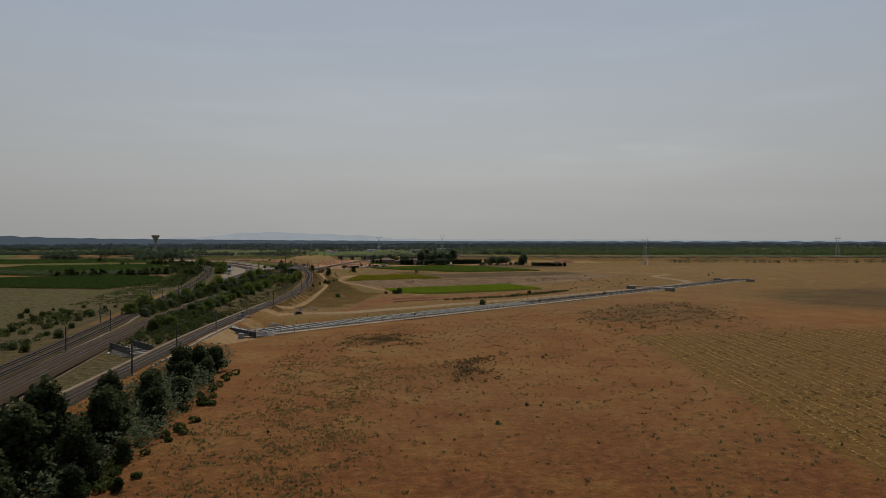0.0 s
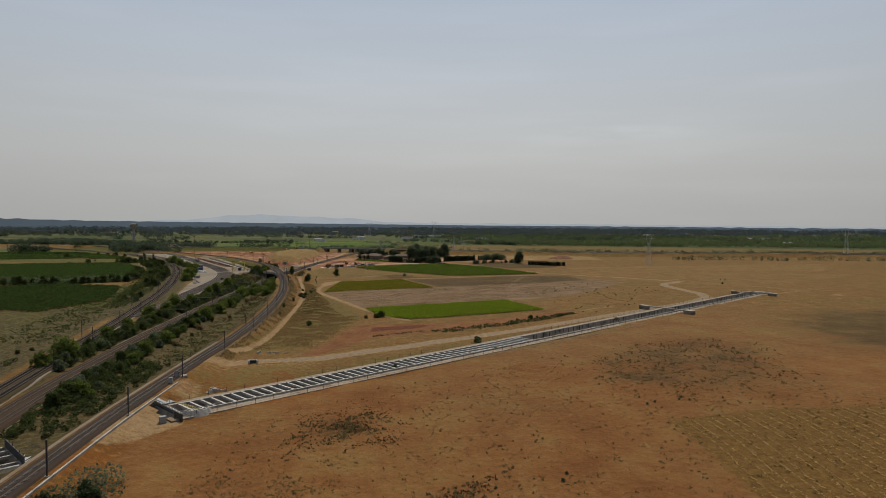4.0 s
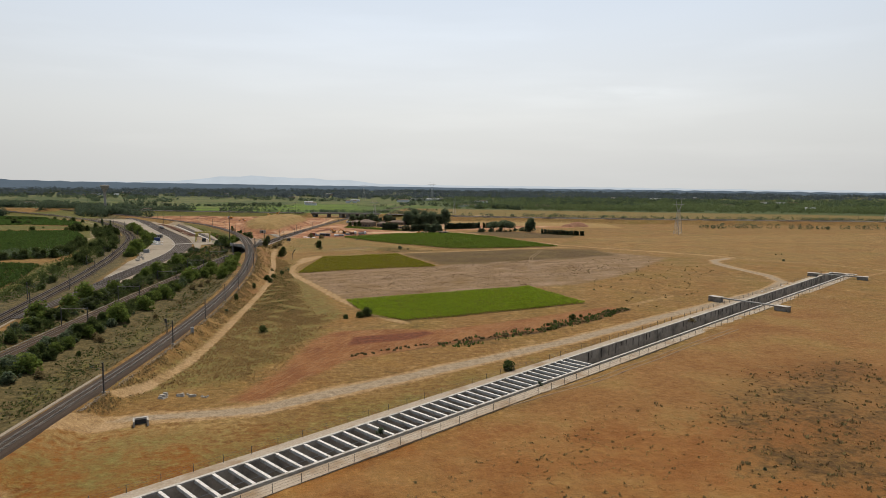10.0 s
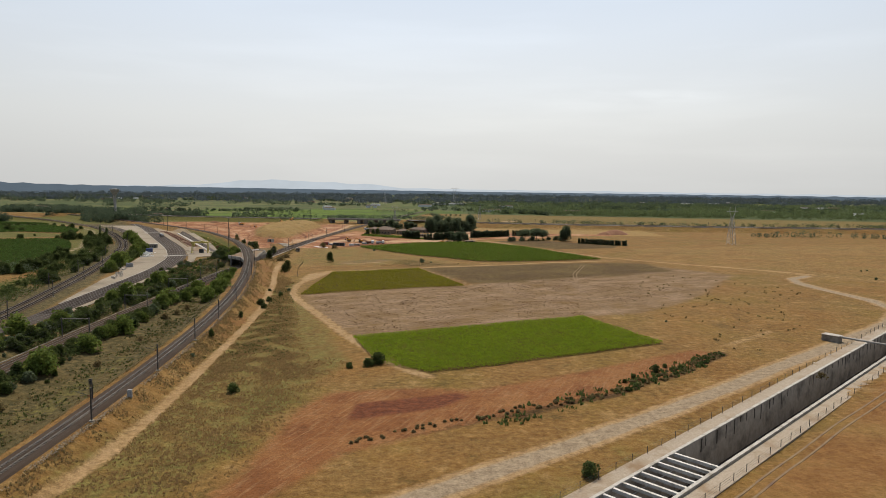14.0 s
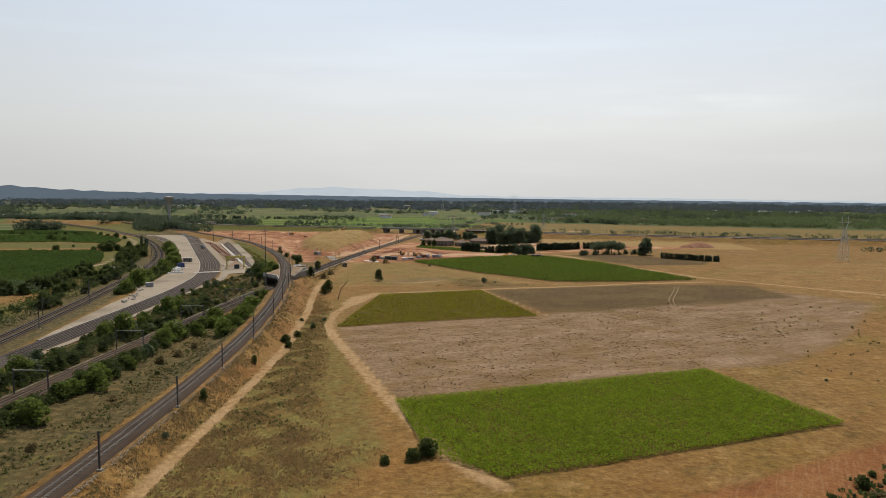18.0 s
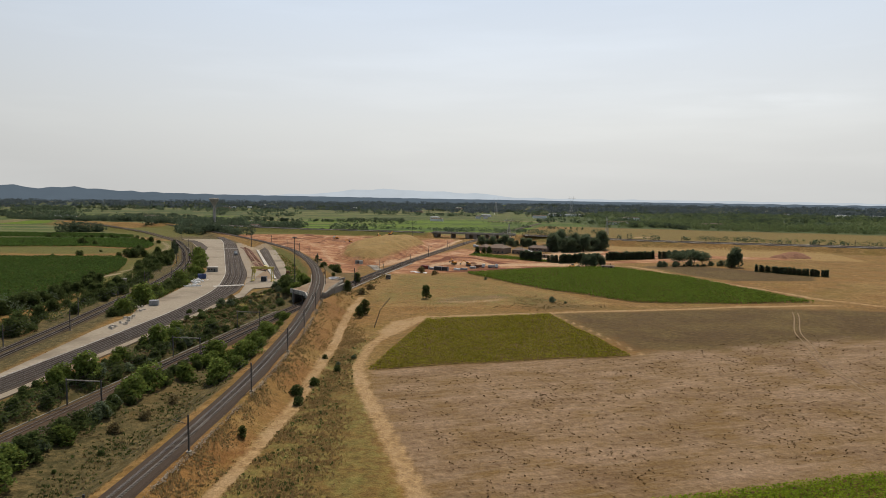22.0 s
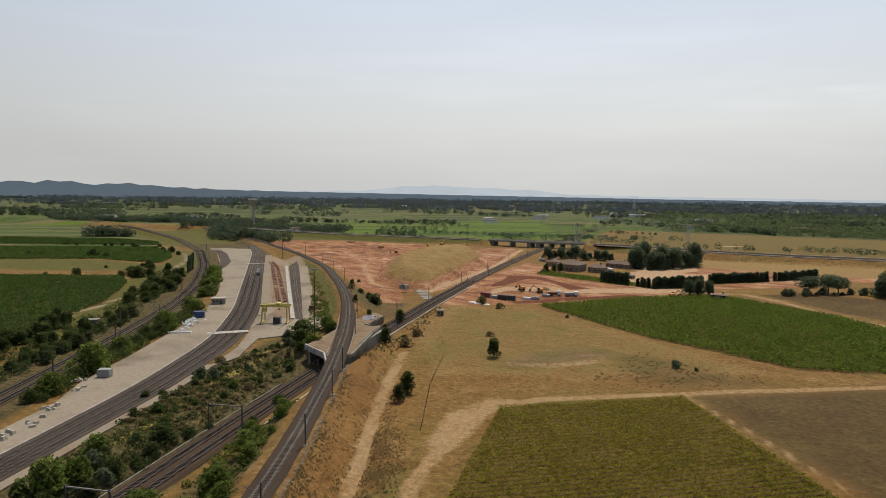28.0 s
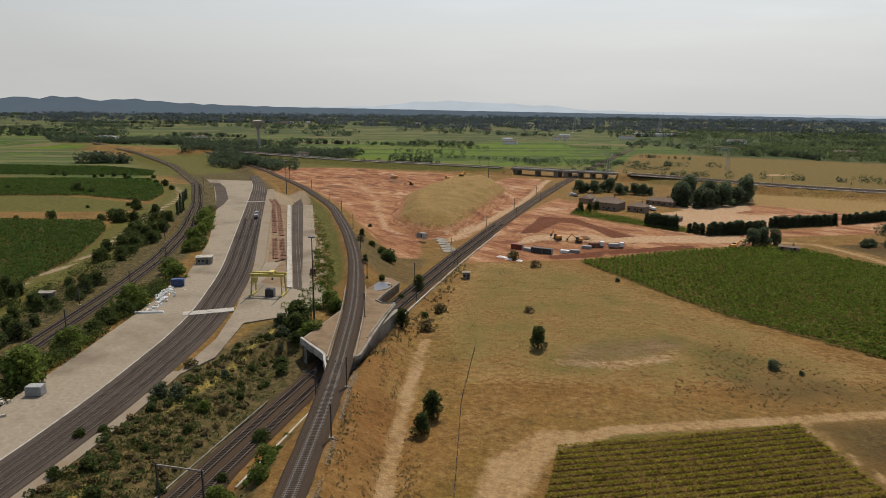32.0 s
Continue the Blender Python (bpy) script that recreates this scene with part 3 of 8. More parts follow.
zone("umber", half(inside([(190, 310), (202, 380), (262, 436), (420, 440), (440, 260), (270, 225)], X, Y), 60) * 0.62, half(inside([(106, 880), (112, 886), (157, 888), (188, 868), (220, 838), (205, 806), (150, 800), (129, 826), (118, 858)], X, Y), 5) * 0.9, half(inside([(-4, 706), (14, 716), (32, 697), (44, 684), (60, 676), (50, 668), (18, 661), (4, 668), (-2, 686)], X, Y), 24) * 0.55, half(inside([(22, 655), (44, 586), (72, 590), (120, 612), (190, 640), (185, 688), (118, 686), (50, 667)], X, Y), 22))
STUBBLE = [(54, 55), (57, 100), (65, 155), (70, 190), (72, 218), (104, 224), (160, 226), (230, 218), (230, 55)]
zone("stubble", half(inside(STUBBLE, X, Y), 4))
dyr_, _ = across(YR_PATH, X, Y)
zone("hard_road", half(1.8 - along(PATH_WEST, X, Y), 2.2) * 0.9, half(15 - np.abs(dyr_ - 15), 3) * ease((Y - 690) / 20) * ease((1000 - Y) / 30) * 0.85, half(2.5 - along(ROAD, X, Y), 2.2) * ease((Y - 296) / 8))
zone("ditch_line", half(0.7 - along([(-120.3, 575), (-120.9, 612), (-122.2, 632), (-122.8, 655), (-122.6, 682)], X, Y), 2.4))
zone("rust", half(inside([(-38, 312), (-28, 338), (-22, 374), (-15, 388), (8, 391), (22, 388), (40, 396), (70, 412), (104, 430), (108, 424), (88, 404), (57, 384), (30, 369), (8, 358), (-10, 347), (-22, 326), (-29, 311)], X, Y), 8))
zone("red", half(inside([(-170, 985), (-143, 880), (-112, 842), (-90, 850), (-82, 900), (-70, 985), (-56, 1100), (-62, 1170), (-90, 1175), (-110, 1120), (-150, 1112)], X, Y), 8) * (1 - half(inside(MOUND, X, Y) - 6, 9)) * 0.95, half(inside([(-383, 1196), (-276, 1216), (-168, 1196), (-95, 1130), (-92, 1090), (-97, 1105), (-145, 1110), (-165, 985), (-143, 880), (-112, 840), (-104, 800), (-114, 800), (-152, 862), (-200, 955), (-240, 1010), (-330, 1110)], X, Y), 8),
     half(inside([(-84, 832), (-68, 930), (-44, 1030), (-19, 1000), (-34, 952), (-2, 922), (34, 899), (90, 920), (180, 975), (180, 940), (85, 900), (56, 864), (3, 834), (-30, 815), (-80, 796)], X, Y), 7),
     half(inside([(60, 1040), (110, 1030), (180, 1000), (260, 985), (260, 960), (180, 960), (100, 930)], X, Y), 10) * 0.8)
zone("pale", half(inside(MOUND, X, Y) - 6, 9) * 0.85, half(inside([(207, 767), (507, 731), (620, 880), (217, 816)], X, Y), 14) * 0.42, half(inside([(170, 720), (246, 612), (320, 560), (520, 700), (330, 760), (207, 767)], X, Y), 14) * 0.38,
     half(inside([(60, 1035), (180, 990), (320, 960), (330, 1050), (120, 1100)], X, Y), 14), half(inside([(-90, 270), (-20, 280), (-30, 310), (-64, 300)], X, Y), 16) * 0.5,
     half(inside([(-62, 660), (20, 672), (60, 690), (20, 735), (-35, 805), (-80, 800), (-85, 720)], X, Y), 14) * 0.55)
zone("brown", half(inside([(-44, 548), (41, 578), (55, 590), (122, 634), (190, 662), (218, 620), (150, 530), (110, 496), (82, 487), (-13, 454), (-36, 510)], X, Y), 9),
     half(inside([(-38, 687), (-28, 703), (2, 713), (2, 700), (-36, 676)], X, Y), 9) * 0.7)
zone("green", half(15 - along(PATH_WEST, X, Y), 8) * (Y < 1000) * 0.75, half(9 - np.abs(de + 14), 5) * ease((Y - 715) / 25) * ease((980 - Y) / 40) * 1.0, half(inside([(-620, 845), (-380, 846), (-310, 862), (-302, 892), (-380, 914), (-620, 880)], X, Y), 14) * 0.95, half(inside([(-560, 1150), (-400, 1195), (-290, 1225), (-180, 1215), (-100, 1200), (-100, 1225), (-180, 1262), (-290, 1290), (-420, 1330), (-560, 1330)], X, Y), 10), half(inside([(-700, 1060), (-480, 1050), (-395, 1050), (-372, 1120), (-400, 1200), (-380, 1300), (-560, 1320), (-760, 1200)], X, Y), 25), half(inside([(-330, 560), (-240, 566), (-200, 560), (-190, 600), (-225, 690), (-215, 700), (-185, 620), (-172, 540), (-160, 440), (-330, 440)], X, Y), 10) * 0.7, half(inside([(-38, 345), (-44, 395), (-26, 400), (-18, 385), (-24, 350)], X, Y), 12) * 0.42,
     half(inside([(-38, 632), (18, 655), (18, 660), (-36, 640)], X, Y), 3) * 0.5, half(inside([(-90, 310), (-84, 430), (-78, 420), (-82, 300)], X, Y), 12) * 0.6,
     half(inside([(-76, 668), (-10, 664), (55, 692), (20, 733), (-30, 800), (-80, 795)], X, Y), 22) * 0.42,
     half(inside([(-141, 890), (-113, 850), (-96, 880), (-90, 1000), (-110, 1060), (-150, 990)], X, Y), 8) * 0.3, half(2.0 - np.abs(de + 16), 4) * (Y > 700) * (Y < 900),
     half(inside(V_STRIP, X, Y), 2) * 0.6, half(inside([(-330, 170), (-134, 170), (-146, 300), (-160, 440), (-330, 440)], X, Y), 25) * 0.4, half(inside(V3, X, Y), 3) * 0.7)
zone("dark", half(inside([(185, 300), (205, 385), (270, 445), (420, 430), (440, 260), (270, 215)], X, Y), 60) * 0.3, half(2.2 - along([(-8, 352), (24, 367), (57, 383), (87, 404), (110, 424)], X, Y), 3) * 0.85, half(inside([(-31, 206), (-24, 228), (-9, 231), (-3, 214), (-13, 203)], X, Y), 16) * 0.5, half(inside([(68, 290), (104, 330), (147, 345), (165, 318), (140, 260), (92, 240), (66, 258)], X, Y), 26) * 0.45,
     half(inside([(24, 372), (60, 394), (96, 418), (92, 412), (60, 386), (30, 364)], X, Y), 4) * 0.8, half(inside([(2, 175), (14, 178), (10, 150), (0, 148)], X, Y), 10) * 0.5)
zone("scrub", half(inside([(-132, 540), (-134, 640), (-126, 696), (-108, 690), (-100, 640), (-98, 560), (-104, 540)], X, Y), 6) * 0.85, half(inside([(-480, 1060), (-410, 1060), (-350, 1010), (-310, 950), (-262, 880), (-240, 915), (-262, 990), (-330, 1100), (-383, 1190), (-480, 1200)], X, Y), 12) * 0.75, half(12 - np.abs(df), 6) * ease((Y - 380) / 40) * ease((1010 - Y) / 40) * 0.8, half(5.5 - np.abs(dl - 9.5), 5) * ease((Y - 80) / 40) * ease((560 - Y) / 60) * 0.8, half(6.5 - np.abs(dl + 11), 5) * ease((Y - 80) / 40) * ease((660 - Y) / 60) * 0.8, ease((-df - 5) / 6) * ease((600 - Y) / 90) * ease((X + 330) / 20) * 1.0, ease((-de - 4) / 3) * ease((dl - 6) / 3) * ease((Y - 80) / 40) * ease((690 - Y) / 30) * 0.72,
     half(inside([(-172, 555), (-186, 600), (-206, 660), (-232, 735), (-268, 812), (-300, 880), (-285, 885), (-240, 800), (-212, 735), (-190, 670), (-172, 600), (-150, 470), (-140, 420)], X, Y), 8) * 0.8,
     half(inside([(-110, 745), (-128, 770), (-150, 815), (-120, 825), (-98, 800), (-96, 752)], X, Y), 8) * 0.6)
zone("field", half(7 - np.abs(de - 11), 5) * ease((Y - 420) / 40) * ease((690 - Y) / 30) * 0.5, ease((-tv - 9) / 6) * (X > -66) * ease((250 - X) / 80) * ease((Y - 70) / 70) * 0.62)
zone("clay", ease((225 - Y) / 150) * (X > -62) * ease((Y + 80) / 60))
zone("meadow", ease((Y - 260) / 60) * ease((1500 - Y) / 60), (df < -6) * ease((Y - 150) / 60) * 0.8, ease((Y - 1090 + 0.3 * X) / 40) * (X > 20))
zone("worn", half(inside([(178, 1274), (184, 1288), (208, 1294), (206, 1280)], X, Y), 6), half(inside([(18, 932), (22, 968), (48, 992), (112, 978), (108, 944), (84, 930), (60, 925), (34, 925)], X, Y), 6) * 0.85, half(inside([(-40, 680), (-20, 679), (-2, 690), (0, 704), (-8, 696), (-22, 688), (-38, 686)], X, Y), 9) * 0.55, half(1.3 - along([(-54, 1160), (-70, 985), (-88, 890), (-97, 845)], X, Y) * 0.35, 1.5) * 0.7, half(3.2 - along([(-250, 1123), (-205, 1040), (-178, 984), (-162, 930), (-154, 911), (-140, 870), (-128, 855)], X, Y), 5) * 0.62,
     half(inside([(-62, 846), (-20, 856), (40, 872), (75, 880), (60, 900), (10, 884), (-15, 870), (-58, 862)], X, Y), 5) * 0.9,
     half(inside([(36, 1034), (46, 1044), (100, 1035), (96, 1004), (71, 978), (44, 997)], X, Y), 4) * 0.9)
zone("dark_red", half(inside([(-61, 870), (-53, 936), (-30, 936), (9, 867), (-1, 858), (-32, 905), (-40, 905), (-52, 868)], X, Y), 4), half(inside([(-16, 838), (30, 863), (33, 857), (-14, 829)], X, Y), 3), half(inside([(-45, 821), (-16, 838), (-17, 824), (-42, 811)], X, Y), 3) * 0.8,
     half(inside([(-8, 378), (18, 386), (21, 383), (12, 374), (-10, 366)], X, Y), 4), half(inside([(105, 990), (165, 975), (168, 966), (110, 980)], X, Y), 5) * 0.8)
zone("soil", half(inside(V3, X, Y), 2) * 0.85, half(inside(V1, X, Y), 2), half(inside(V2, X, Y), 2), half(inside(V_WEST, X, Y), 5), half(inside(V_WEST2, X, Y), 5), half(inside(V_WEST3, X, Y), 5))
# patchwork of far fields
fu, fv = X * 0.93 + Y * 0.36, Y * 0.93 - X * 0.36
cu, cv = np.floor(fu / 190 + 3.1 * np.sin(np.floor(fv / 30) * 7.7)), np.floor(fv / 30)
cell = (np.sin(cu * 12.9898 + cv * 78.233) * 43758.5453) % 1
far = ease((Y - 1215 + 0.30 * X - 360 * ease((X + 5) / 90)) / 60)
left_far = ease((-X - 340) / 40) * ease((Y - 985) / 40) * (df < -30)
mid = ease((1950 - Y) / 500) * (X > -420) * (X < 160)
weights["farm"] = np.maximum(far, left_far)
weights["farm_tone"] = np.where(mid > 0.3, 0.46 + 0.52 * cell ** 0.7, np.where((X > 120) & (Y < 2500), 0.16 * cell, np.where(Y > 1900, 0.3 * cell + 0.26 * (cell > 0.75), np.where((X < -330) & (Y < 1250), 0.34 + 0.36 * cell ** 0.5, cell))))

keep = ~((np.abs(tv) < TR_HALF + 0.4) & (tu > -1.0) & (tu < TR_LEN))
bu, bv = (X + 91.0) * TRD[0] + (Y - 199.7) * TRD[1], (X + 91.0) * TRN[0] + (Y - 199.7) * TRN[1]
keep &= ~((np.abs(bv) < 7.6) & (np.abs(bu) < 3.2))
ny, nx = X.shape
idx = np.arange(nx * ny).reshape(ny, nx)
ok = keep[:-1, :-1] & keep[1:, :-1] & keep[:-1, 1:] & keep[1:, 1:]
faces = np.stack([idx[:-1, :-1], idx[:-1, 1:], idx[1:, 1:], idx[1:, :-1]], -1)[ok]
gm = bpy.data.meshes.new("ground")
gm.vertices.add(nx * ny)
gm.vertices.foreach_set("co", np.stack([X, Y, Z], -1).astype(np.float32).ravel())
gm.loops.add(len(faces) * 4)
gm.loops.foreach_set("vertex_index", faces.astype(np.int32).ravel())
gm.polygons.add(len(faces))
gm.polygons.foreach_set("loop_start", np.arange(0, len(faces) * 4, 4, dtype=np.int32))
gm.update(calc_edges=True)
gm.polygons.foreach_set("use_smooth", np.ones(len(faces), bool))
for key, w in weights.items():
    gm.attributes.new(key, "FLOAT", "POINT").data.foreach_set("value", w.astype(np.float32).ravel())

M_GROUND = bpy.data.materials.new("ground_cover")
M_GROUND.use_nodes = True
nt = M_GROUND.node_tree
co = nt.nodes.new("ShaderNodeNewGeometry").outputs["Position"]
n_big, n_mid, n_fine, n_tuft = (noise_node(nt, s, d, 0.62, co) for s, d in ((0.012, 5), (0.07, 5), (0.55, 6), (1.9, 3)))


def attr(name):
    a = nt.nodes.new("ShaderNodeAttribute")
    a.attribute_name = name
    return a.outputs["Fac"]


def edge(name, amp=0.55):
    jitter = maths(nt, "MULTIPLY", maths(nt, "SUBTRACT", n_fine, 0.5), amp)
    wide = maths(nt, "MULTIPLY", maths(nt, "SUBTRACT", n_mid, 0.5), amp * 0.8)
    a = attr(name)
    live = span(nt, a, 0.02, 0.12)
    return maths(nt, "MULTIPLY", span(nt, maths(nt, "ADD", maths(nt, "ADD", a, jitter), wide), 0.32, 0.68), live)


n_speck = noise_node(nt, 5.5, 3, 0.7, co)
n_works = noise_node(nt, 0.028, 7, 0.7, co)
def row_noise(turn, sx, sy):
    """Noise drawn out along rows."""
    mp = nt.nodes.new("ShaderNodeMapping")
    mp.vector_type = "TEXTURE"
    mp.inputs["Rotation"].default_value = (0, 0, radians(turn))
    mp.inputs["Scale"].default_value = (sx, sy, 1)
    nt.links.new(co, mp.inputs["Vector"])
    return noise_node(nt, 1.0, 4, 0.65, mp.outputs[0])


n_rows = row_noise(21.8, 14.0, 1.3)
n_patch = noise_node(nt, 0.035, 6, 0.65, co)
n_clump = noise_node(nt, 0.2, 5, 0.65, co)
dry = ramp(nt, n_mid, [(0.30, (0.156, 0.068, 0.029)), (0.46, (0.190, 0.086, 0.036)), (0.58, (0.214, 0.108, 0.046)), (0.72, (0.225, 0.142, 0.060))])
olive = ramp(nt, n_fine, [(0.3, (0.108, 0.060, 0.026)), (0.7, (0.185, 0.112, 0.046))])
base = mix(nt, span(nt, n_big, 0.46, 0.62), dry, olive)
base = mix(nt, span(nt, n_clump, 0.50, 0.66, 0, 0.55), base, (0.084, 0.046, 0.022))
base = mix(nt, span(nt, n_tuft, 0.52, 0.68, 0, 0.6), base, (0.090, 0.048, 0.023))
base = mix(nt, span(nt, n_fine, 0.55, 0.70, 0, 0.5), base, (0.27, 0.175, 0.085))
base = mix(nt, maths(nt, "MULTIPLY", edge("meadow", 0.7), span(nt, n_mid, 0.35, 0.6, 0.95, 0.55)), base, mix(nt, span(nt, n_rows, 0.42, 0.62, 0, 0.2), mix(nt, span(nt, n_fine, 0.30, 0.70), ramp(nt, n_patch, [(0.38, (0.108, 0.060, 0.025)), (0.52, (0.100, 0.066, 0.026)), (0.64, (0.086, 0.070, 0.022))]), ramp(nt, n_patch, [(0.36, (0.175, 0.108, 0.048)), (0.5, (0.215, 0.145, 0.068)), (0.64, (0.150, 0.116, 0.042))])), (0.235, 0.168, 0.085)))
n_bare = noise_node(nt, 0.11, 8, 0.72, co)
base = mix(nt, maths(nt, "MULTIPLY", attr("meadow"), span(nt, n_bare, 0.55, 0.66, 0, 0.6)), base, (0.275, 0.190, 0.100))
base = mix(nt, maths(nt, "MULTIPLY", attr("meadow"), span(nt, n_bare, 0.46, 0.37, 0, 0.55)), base, (0.075, 0.055, 0.022))
base = mix(nt, maths(nt, "MULTIPLY", attr("clay"), span(nt, n_mid, 0.35, 0.65, 0.95, 0.45)), base, ramp(nt, n_fine, [(0.3, (0.086, 0.037, 0.020)), (0.7, (0.165, 0.078, 0.041))]))
base = mix(nt, edge("scrub", 0.8), base, mix(nt, span(nt, n_fine, 0.38, 0.62), (0.042, 0.038, 0.016), (0.106, 0.080, 0.040)))
col = mix(nt, edge("pale", 0.9), base, ramp(nt, n_fine, [(0.25, (0.172, 0.112, 0.050)), (0.5, (0.222, 0.152, 0.074)), (0.75, (0.268, 0.190, 0.100))]))
col = mix(nt, attr("field"), col, mix(nt, span(nt, n_tuft, 0.52, 0.68, 0, 0.45), mix(nt, span(nt, n_clump, 0.34, 0.66), ramp(nt, n_patch, [(0.34, (0.122, 0.058, 0.028)), (0.48, (0.160, 0.082, 0.040)), (0.62, (0.182, 0.112, 0.052))]), ramp(nt, n_patch, [(0.34, (0.182, 0.088, 0.043)), (0.48, (0.215, 0.118, 0.058)), (0.62, (0.245, 0.160, 0.078))])), (0.092, 0.050, 0.025)))
col = mix(nt, edge("brown", 0.9), col, mix(nt, span(nt, n_mid, 0.42, 0.62), ramp(nt, n_fine, [(0.3, (0.120, 0.079, 0.047)), (0.7, (0.205, 0.144, 0.092))]), (0.135, 0.088, 0.043)))
col = mix(nt, maths(nt, "MULTIPLY", attr("brown"), span(nt, n_rows, 0.5, 0.66, 0, 0.42)), col, (0.245, 0.185, 0.130))
n_band = row_noise(21.8, 26.0, 8.0)
col = mix(nt, maths(nt, "MULTIPLY", attr("brown"), span(nt, n_band, 0.48, 0.66, 0, 0.5)), col, (0.262, 0.190, 0.135))
col = mix(nt, maths(nt, "MULTIPLY", attr("brown"), span(nt, n_band, 0.47, 0.34, 0, 0.5)), col, (0.105, 0.068, 0.040))
col = mix(nt, edge("stubble", 0.3), col, ramp(nt, n_fine, [(0.3, (0.105, 0.060, 0.023)), (0.7, (0.165, 0.100, 0.042))]))
col = mix(nt, edge("umber", 1.1), col, mix(nt, span(nt, n_patch, 0.42, 0.62), ramp(nt, n_fine, [(0.3, (0.052, 0.034, 0.016)), (0.7, (0.088, 0.058, 0.028))]), ramp(nt, n_fine, [(0.3, (0.074, 0.052, 0.022)), (0.7, (0.115, 0.082, 0.038))])))
col = mix(nt, edge("rough", 1.0), col, mix(nt, span(nt, n_clump, 0.40, 0.62), ramp(nt, n_fine, [(0.3, (0.092, 0.058, 0.024)), (0.7, (0.150, 0.100, 0.042))]), ramp(nt, n_fine, [(0.3, (0.100, 0.086, 0.030)), (0.7, (0.165, 0.136, 0.056))])))
col = mix(nt, edge("green", 1.0), col, ramp(nt, n_fine, [(0.3, (0.058, 0.058, 0.018)), (0.7, (0.112, 0.100, 0.033))]))
col = mix(nt, edge("dark", 1.3), col, mix(nt, span(nt, n_patch, 0.45, 0.62), ramp(nt, n_tuft, [(0.35, (0.028, 0.017, 0.007)), (0.65, (0.052, 0.031, 0.013))]), ramp(nt, n_fine, [(0.35, (0.036, 0.022, 0.010)), (0.65, (0.070, 0.042, 0.021))])))
col = mix(nt, edge("red", 0.6), col, mix(nt, span(nt, n_works, 0.55, 0.62), mix(nt, span(nt, n_works, 0.38, 0.46), (0.160, 0.076, 0.050), ramp(nt, n_fine, [(0.3, (0.225, 0.118, 0.070)), (0.7, (0.300, 0.168, 0.102))])), (0.38, 0.255, 0.175)))
n_streak = row_noise(62.0, 9.0, 0.8)
col = mix(nt, edge("rust", 0.7), col, mix(nt, span(nt, n_streak, 0.5, 0.66, 0, 0.6), ramp(nt, n_mid, [(0.32, (0.125, 0.058, 0.030)), (0.5, (0.168, 0.082, 0.042)), (0.68, (0.205, 0.112, 0.058))]), (0.235, 0.145, 0.085)))
n_terr = row_noise(-38.0, 30.0, 10.0)
col = mix(nt, maths(nt, "MULTIPLY", span(nt, attr("red"), 0.4, 0.8), span(nt, n_terr, 0.52, 0.57, 0, 0.62)), col, (0.135, 0.058, 0.035))
col = mix(nt, maths(nt, "MULTIPLY", span(nt, attr("red"), 0.4, 0.8), span(nt, n_terr, 0.45, 0.40, 0, 0.55)), col, (0.36, 0.235, 0.150))
col = mix(nt, edge("dark_red", 0.5), col, ramp(nt, n_fine, [(0.3, (0.080, 0.032, 0.020)), (0.7, (0.135, 0.058, 0.034))]))
col = mix(nt, edge("worn", 0.5), col, ramp(nt, n_fine, [(0.3, (0.30, 0.20, 0.125)), (0.7, (0.40, 0.29, 0.20))]))
col = mix(nt, edge("soil", 0.3), col, ramp(nt, n_fine, [(0.3, (0.070, 0.046, 0.018)), (0.7, (0.122, 0.082, 0.033))]))
col = mix(nt, edge("path", 0.4), col, mix(nt, span(nt, n_mid, 0.45, 0.62), ramp(nt, n_fine, [(0.3, (0.210, 0.138, 0.074)), (0.7, (0.300, 0.208, 0.120))]), (0.285, 0.200, 0.120)))
col = mix(nt, edge("ditch_line", 0.5), col, (0.22, 0.175, 0.065))
col = mix(nt, edge("hard_road", 0.25), col, ramp(nt, n_fine, [(0.3, (0.205, 0.158, 0.110)), (0.7, (0.265, 0.212, 0.152))]))
tone = attr("farm_tone")
farm = ramp(nt, tone, [(0.0, (0.045, 0.058, 0.024)), (0.16, (0.150, 0.125, 0.068)), (0.32, (0.060, 0.082, 0.026)), (0.52, (0.125, 0.118, 0.055)), (0.62, (0.042, 0.062, 0.020)), (0.72, (0.088, 0.128, 0.024)), (0.79, (0.048, 0.076, 0.020)), (0.86, (0.098, 0.140, 0.026)), (0.95, (0.12, 0.115, 0.045))])
farm.node.color_ramp.interpolation = "CONSTANT"
farm = mix(nt, span(nt, n_mid, 0.4, 0.65, 0, 0.3), farm, (0.10, 0.105, 0.04))
rows_co = nt.nodes.new("ShaderNodeMapping")
rows_co.inputs["Rotation"].default_value = (0, 0, radians(-21))
rows_co.inputs["Scale"].default_value = (0.02, 0.22, 1)
nt.links.new(co, rows_co.inputs["Vector"])
farm = mix(nt, span(nt, noise_node(nt, 1.0, 4, 0.7, rows_co.outputs[0]), 0.38, 0.62, 0, 0.35), farm, (0.034, 0.050, 0.014))
col = mix(nt, attr("farm"), col, farm)
speck = nt.nodes.new("ShaderNodeHueSaturation")
nt.links.new(maths(nt, "ADD", maths(nt, "ADD", span(nt, n_speck, 0.3, 0.7, -0.20, 0.20), span(nt, n_fine, 0.3, 0.7, -0.11, 0.11)), span(nt, n_tuft, 0.3, 0.7, 0.61, 0.93)), speck.inputs["Value"])
speck.inputs["Saturation"].default_value = 1.16
nt.links.new(col, speck.inputs["Color"])
col = speck.outputs[0]
nt.links.new(col, nt.nodes["Principled BSDF"].inputs["Base Color"])
nt.nodes["Principled BSDF"].inputs["Roughness"].default_value = 0.95
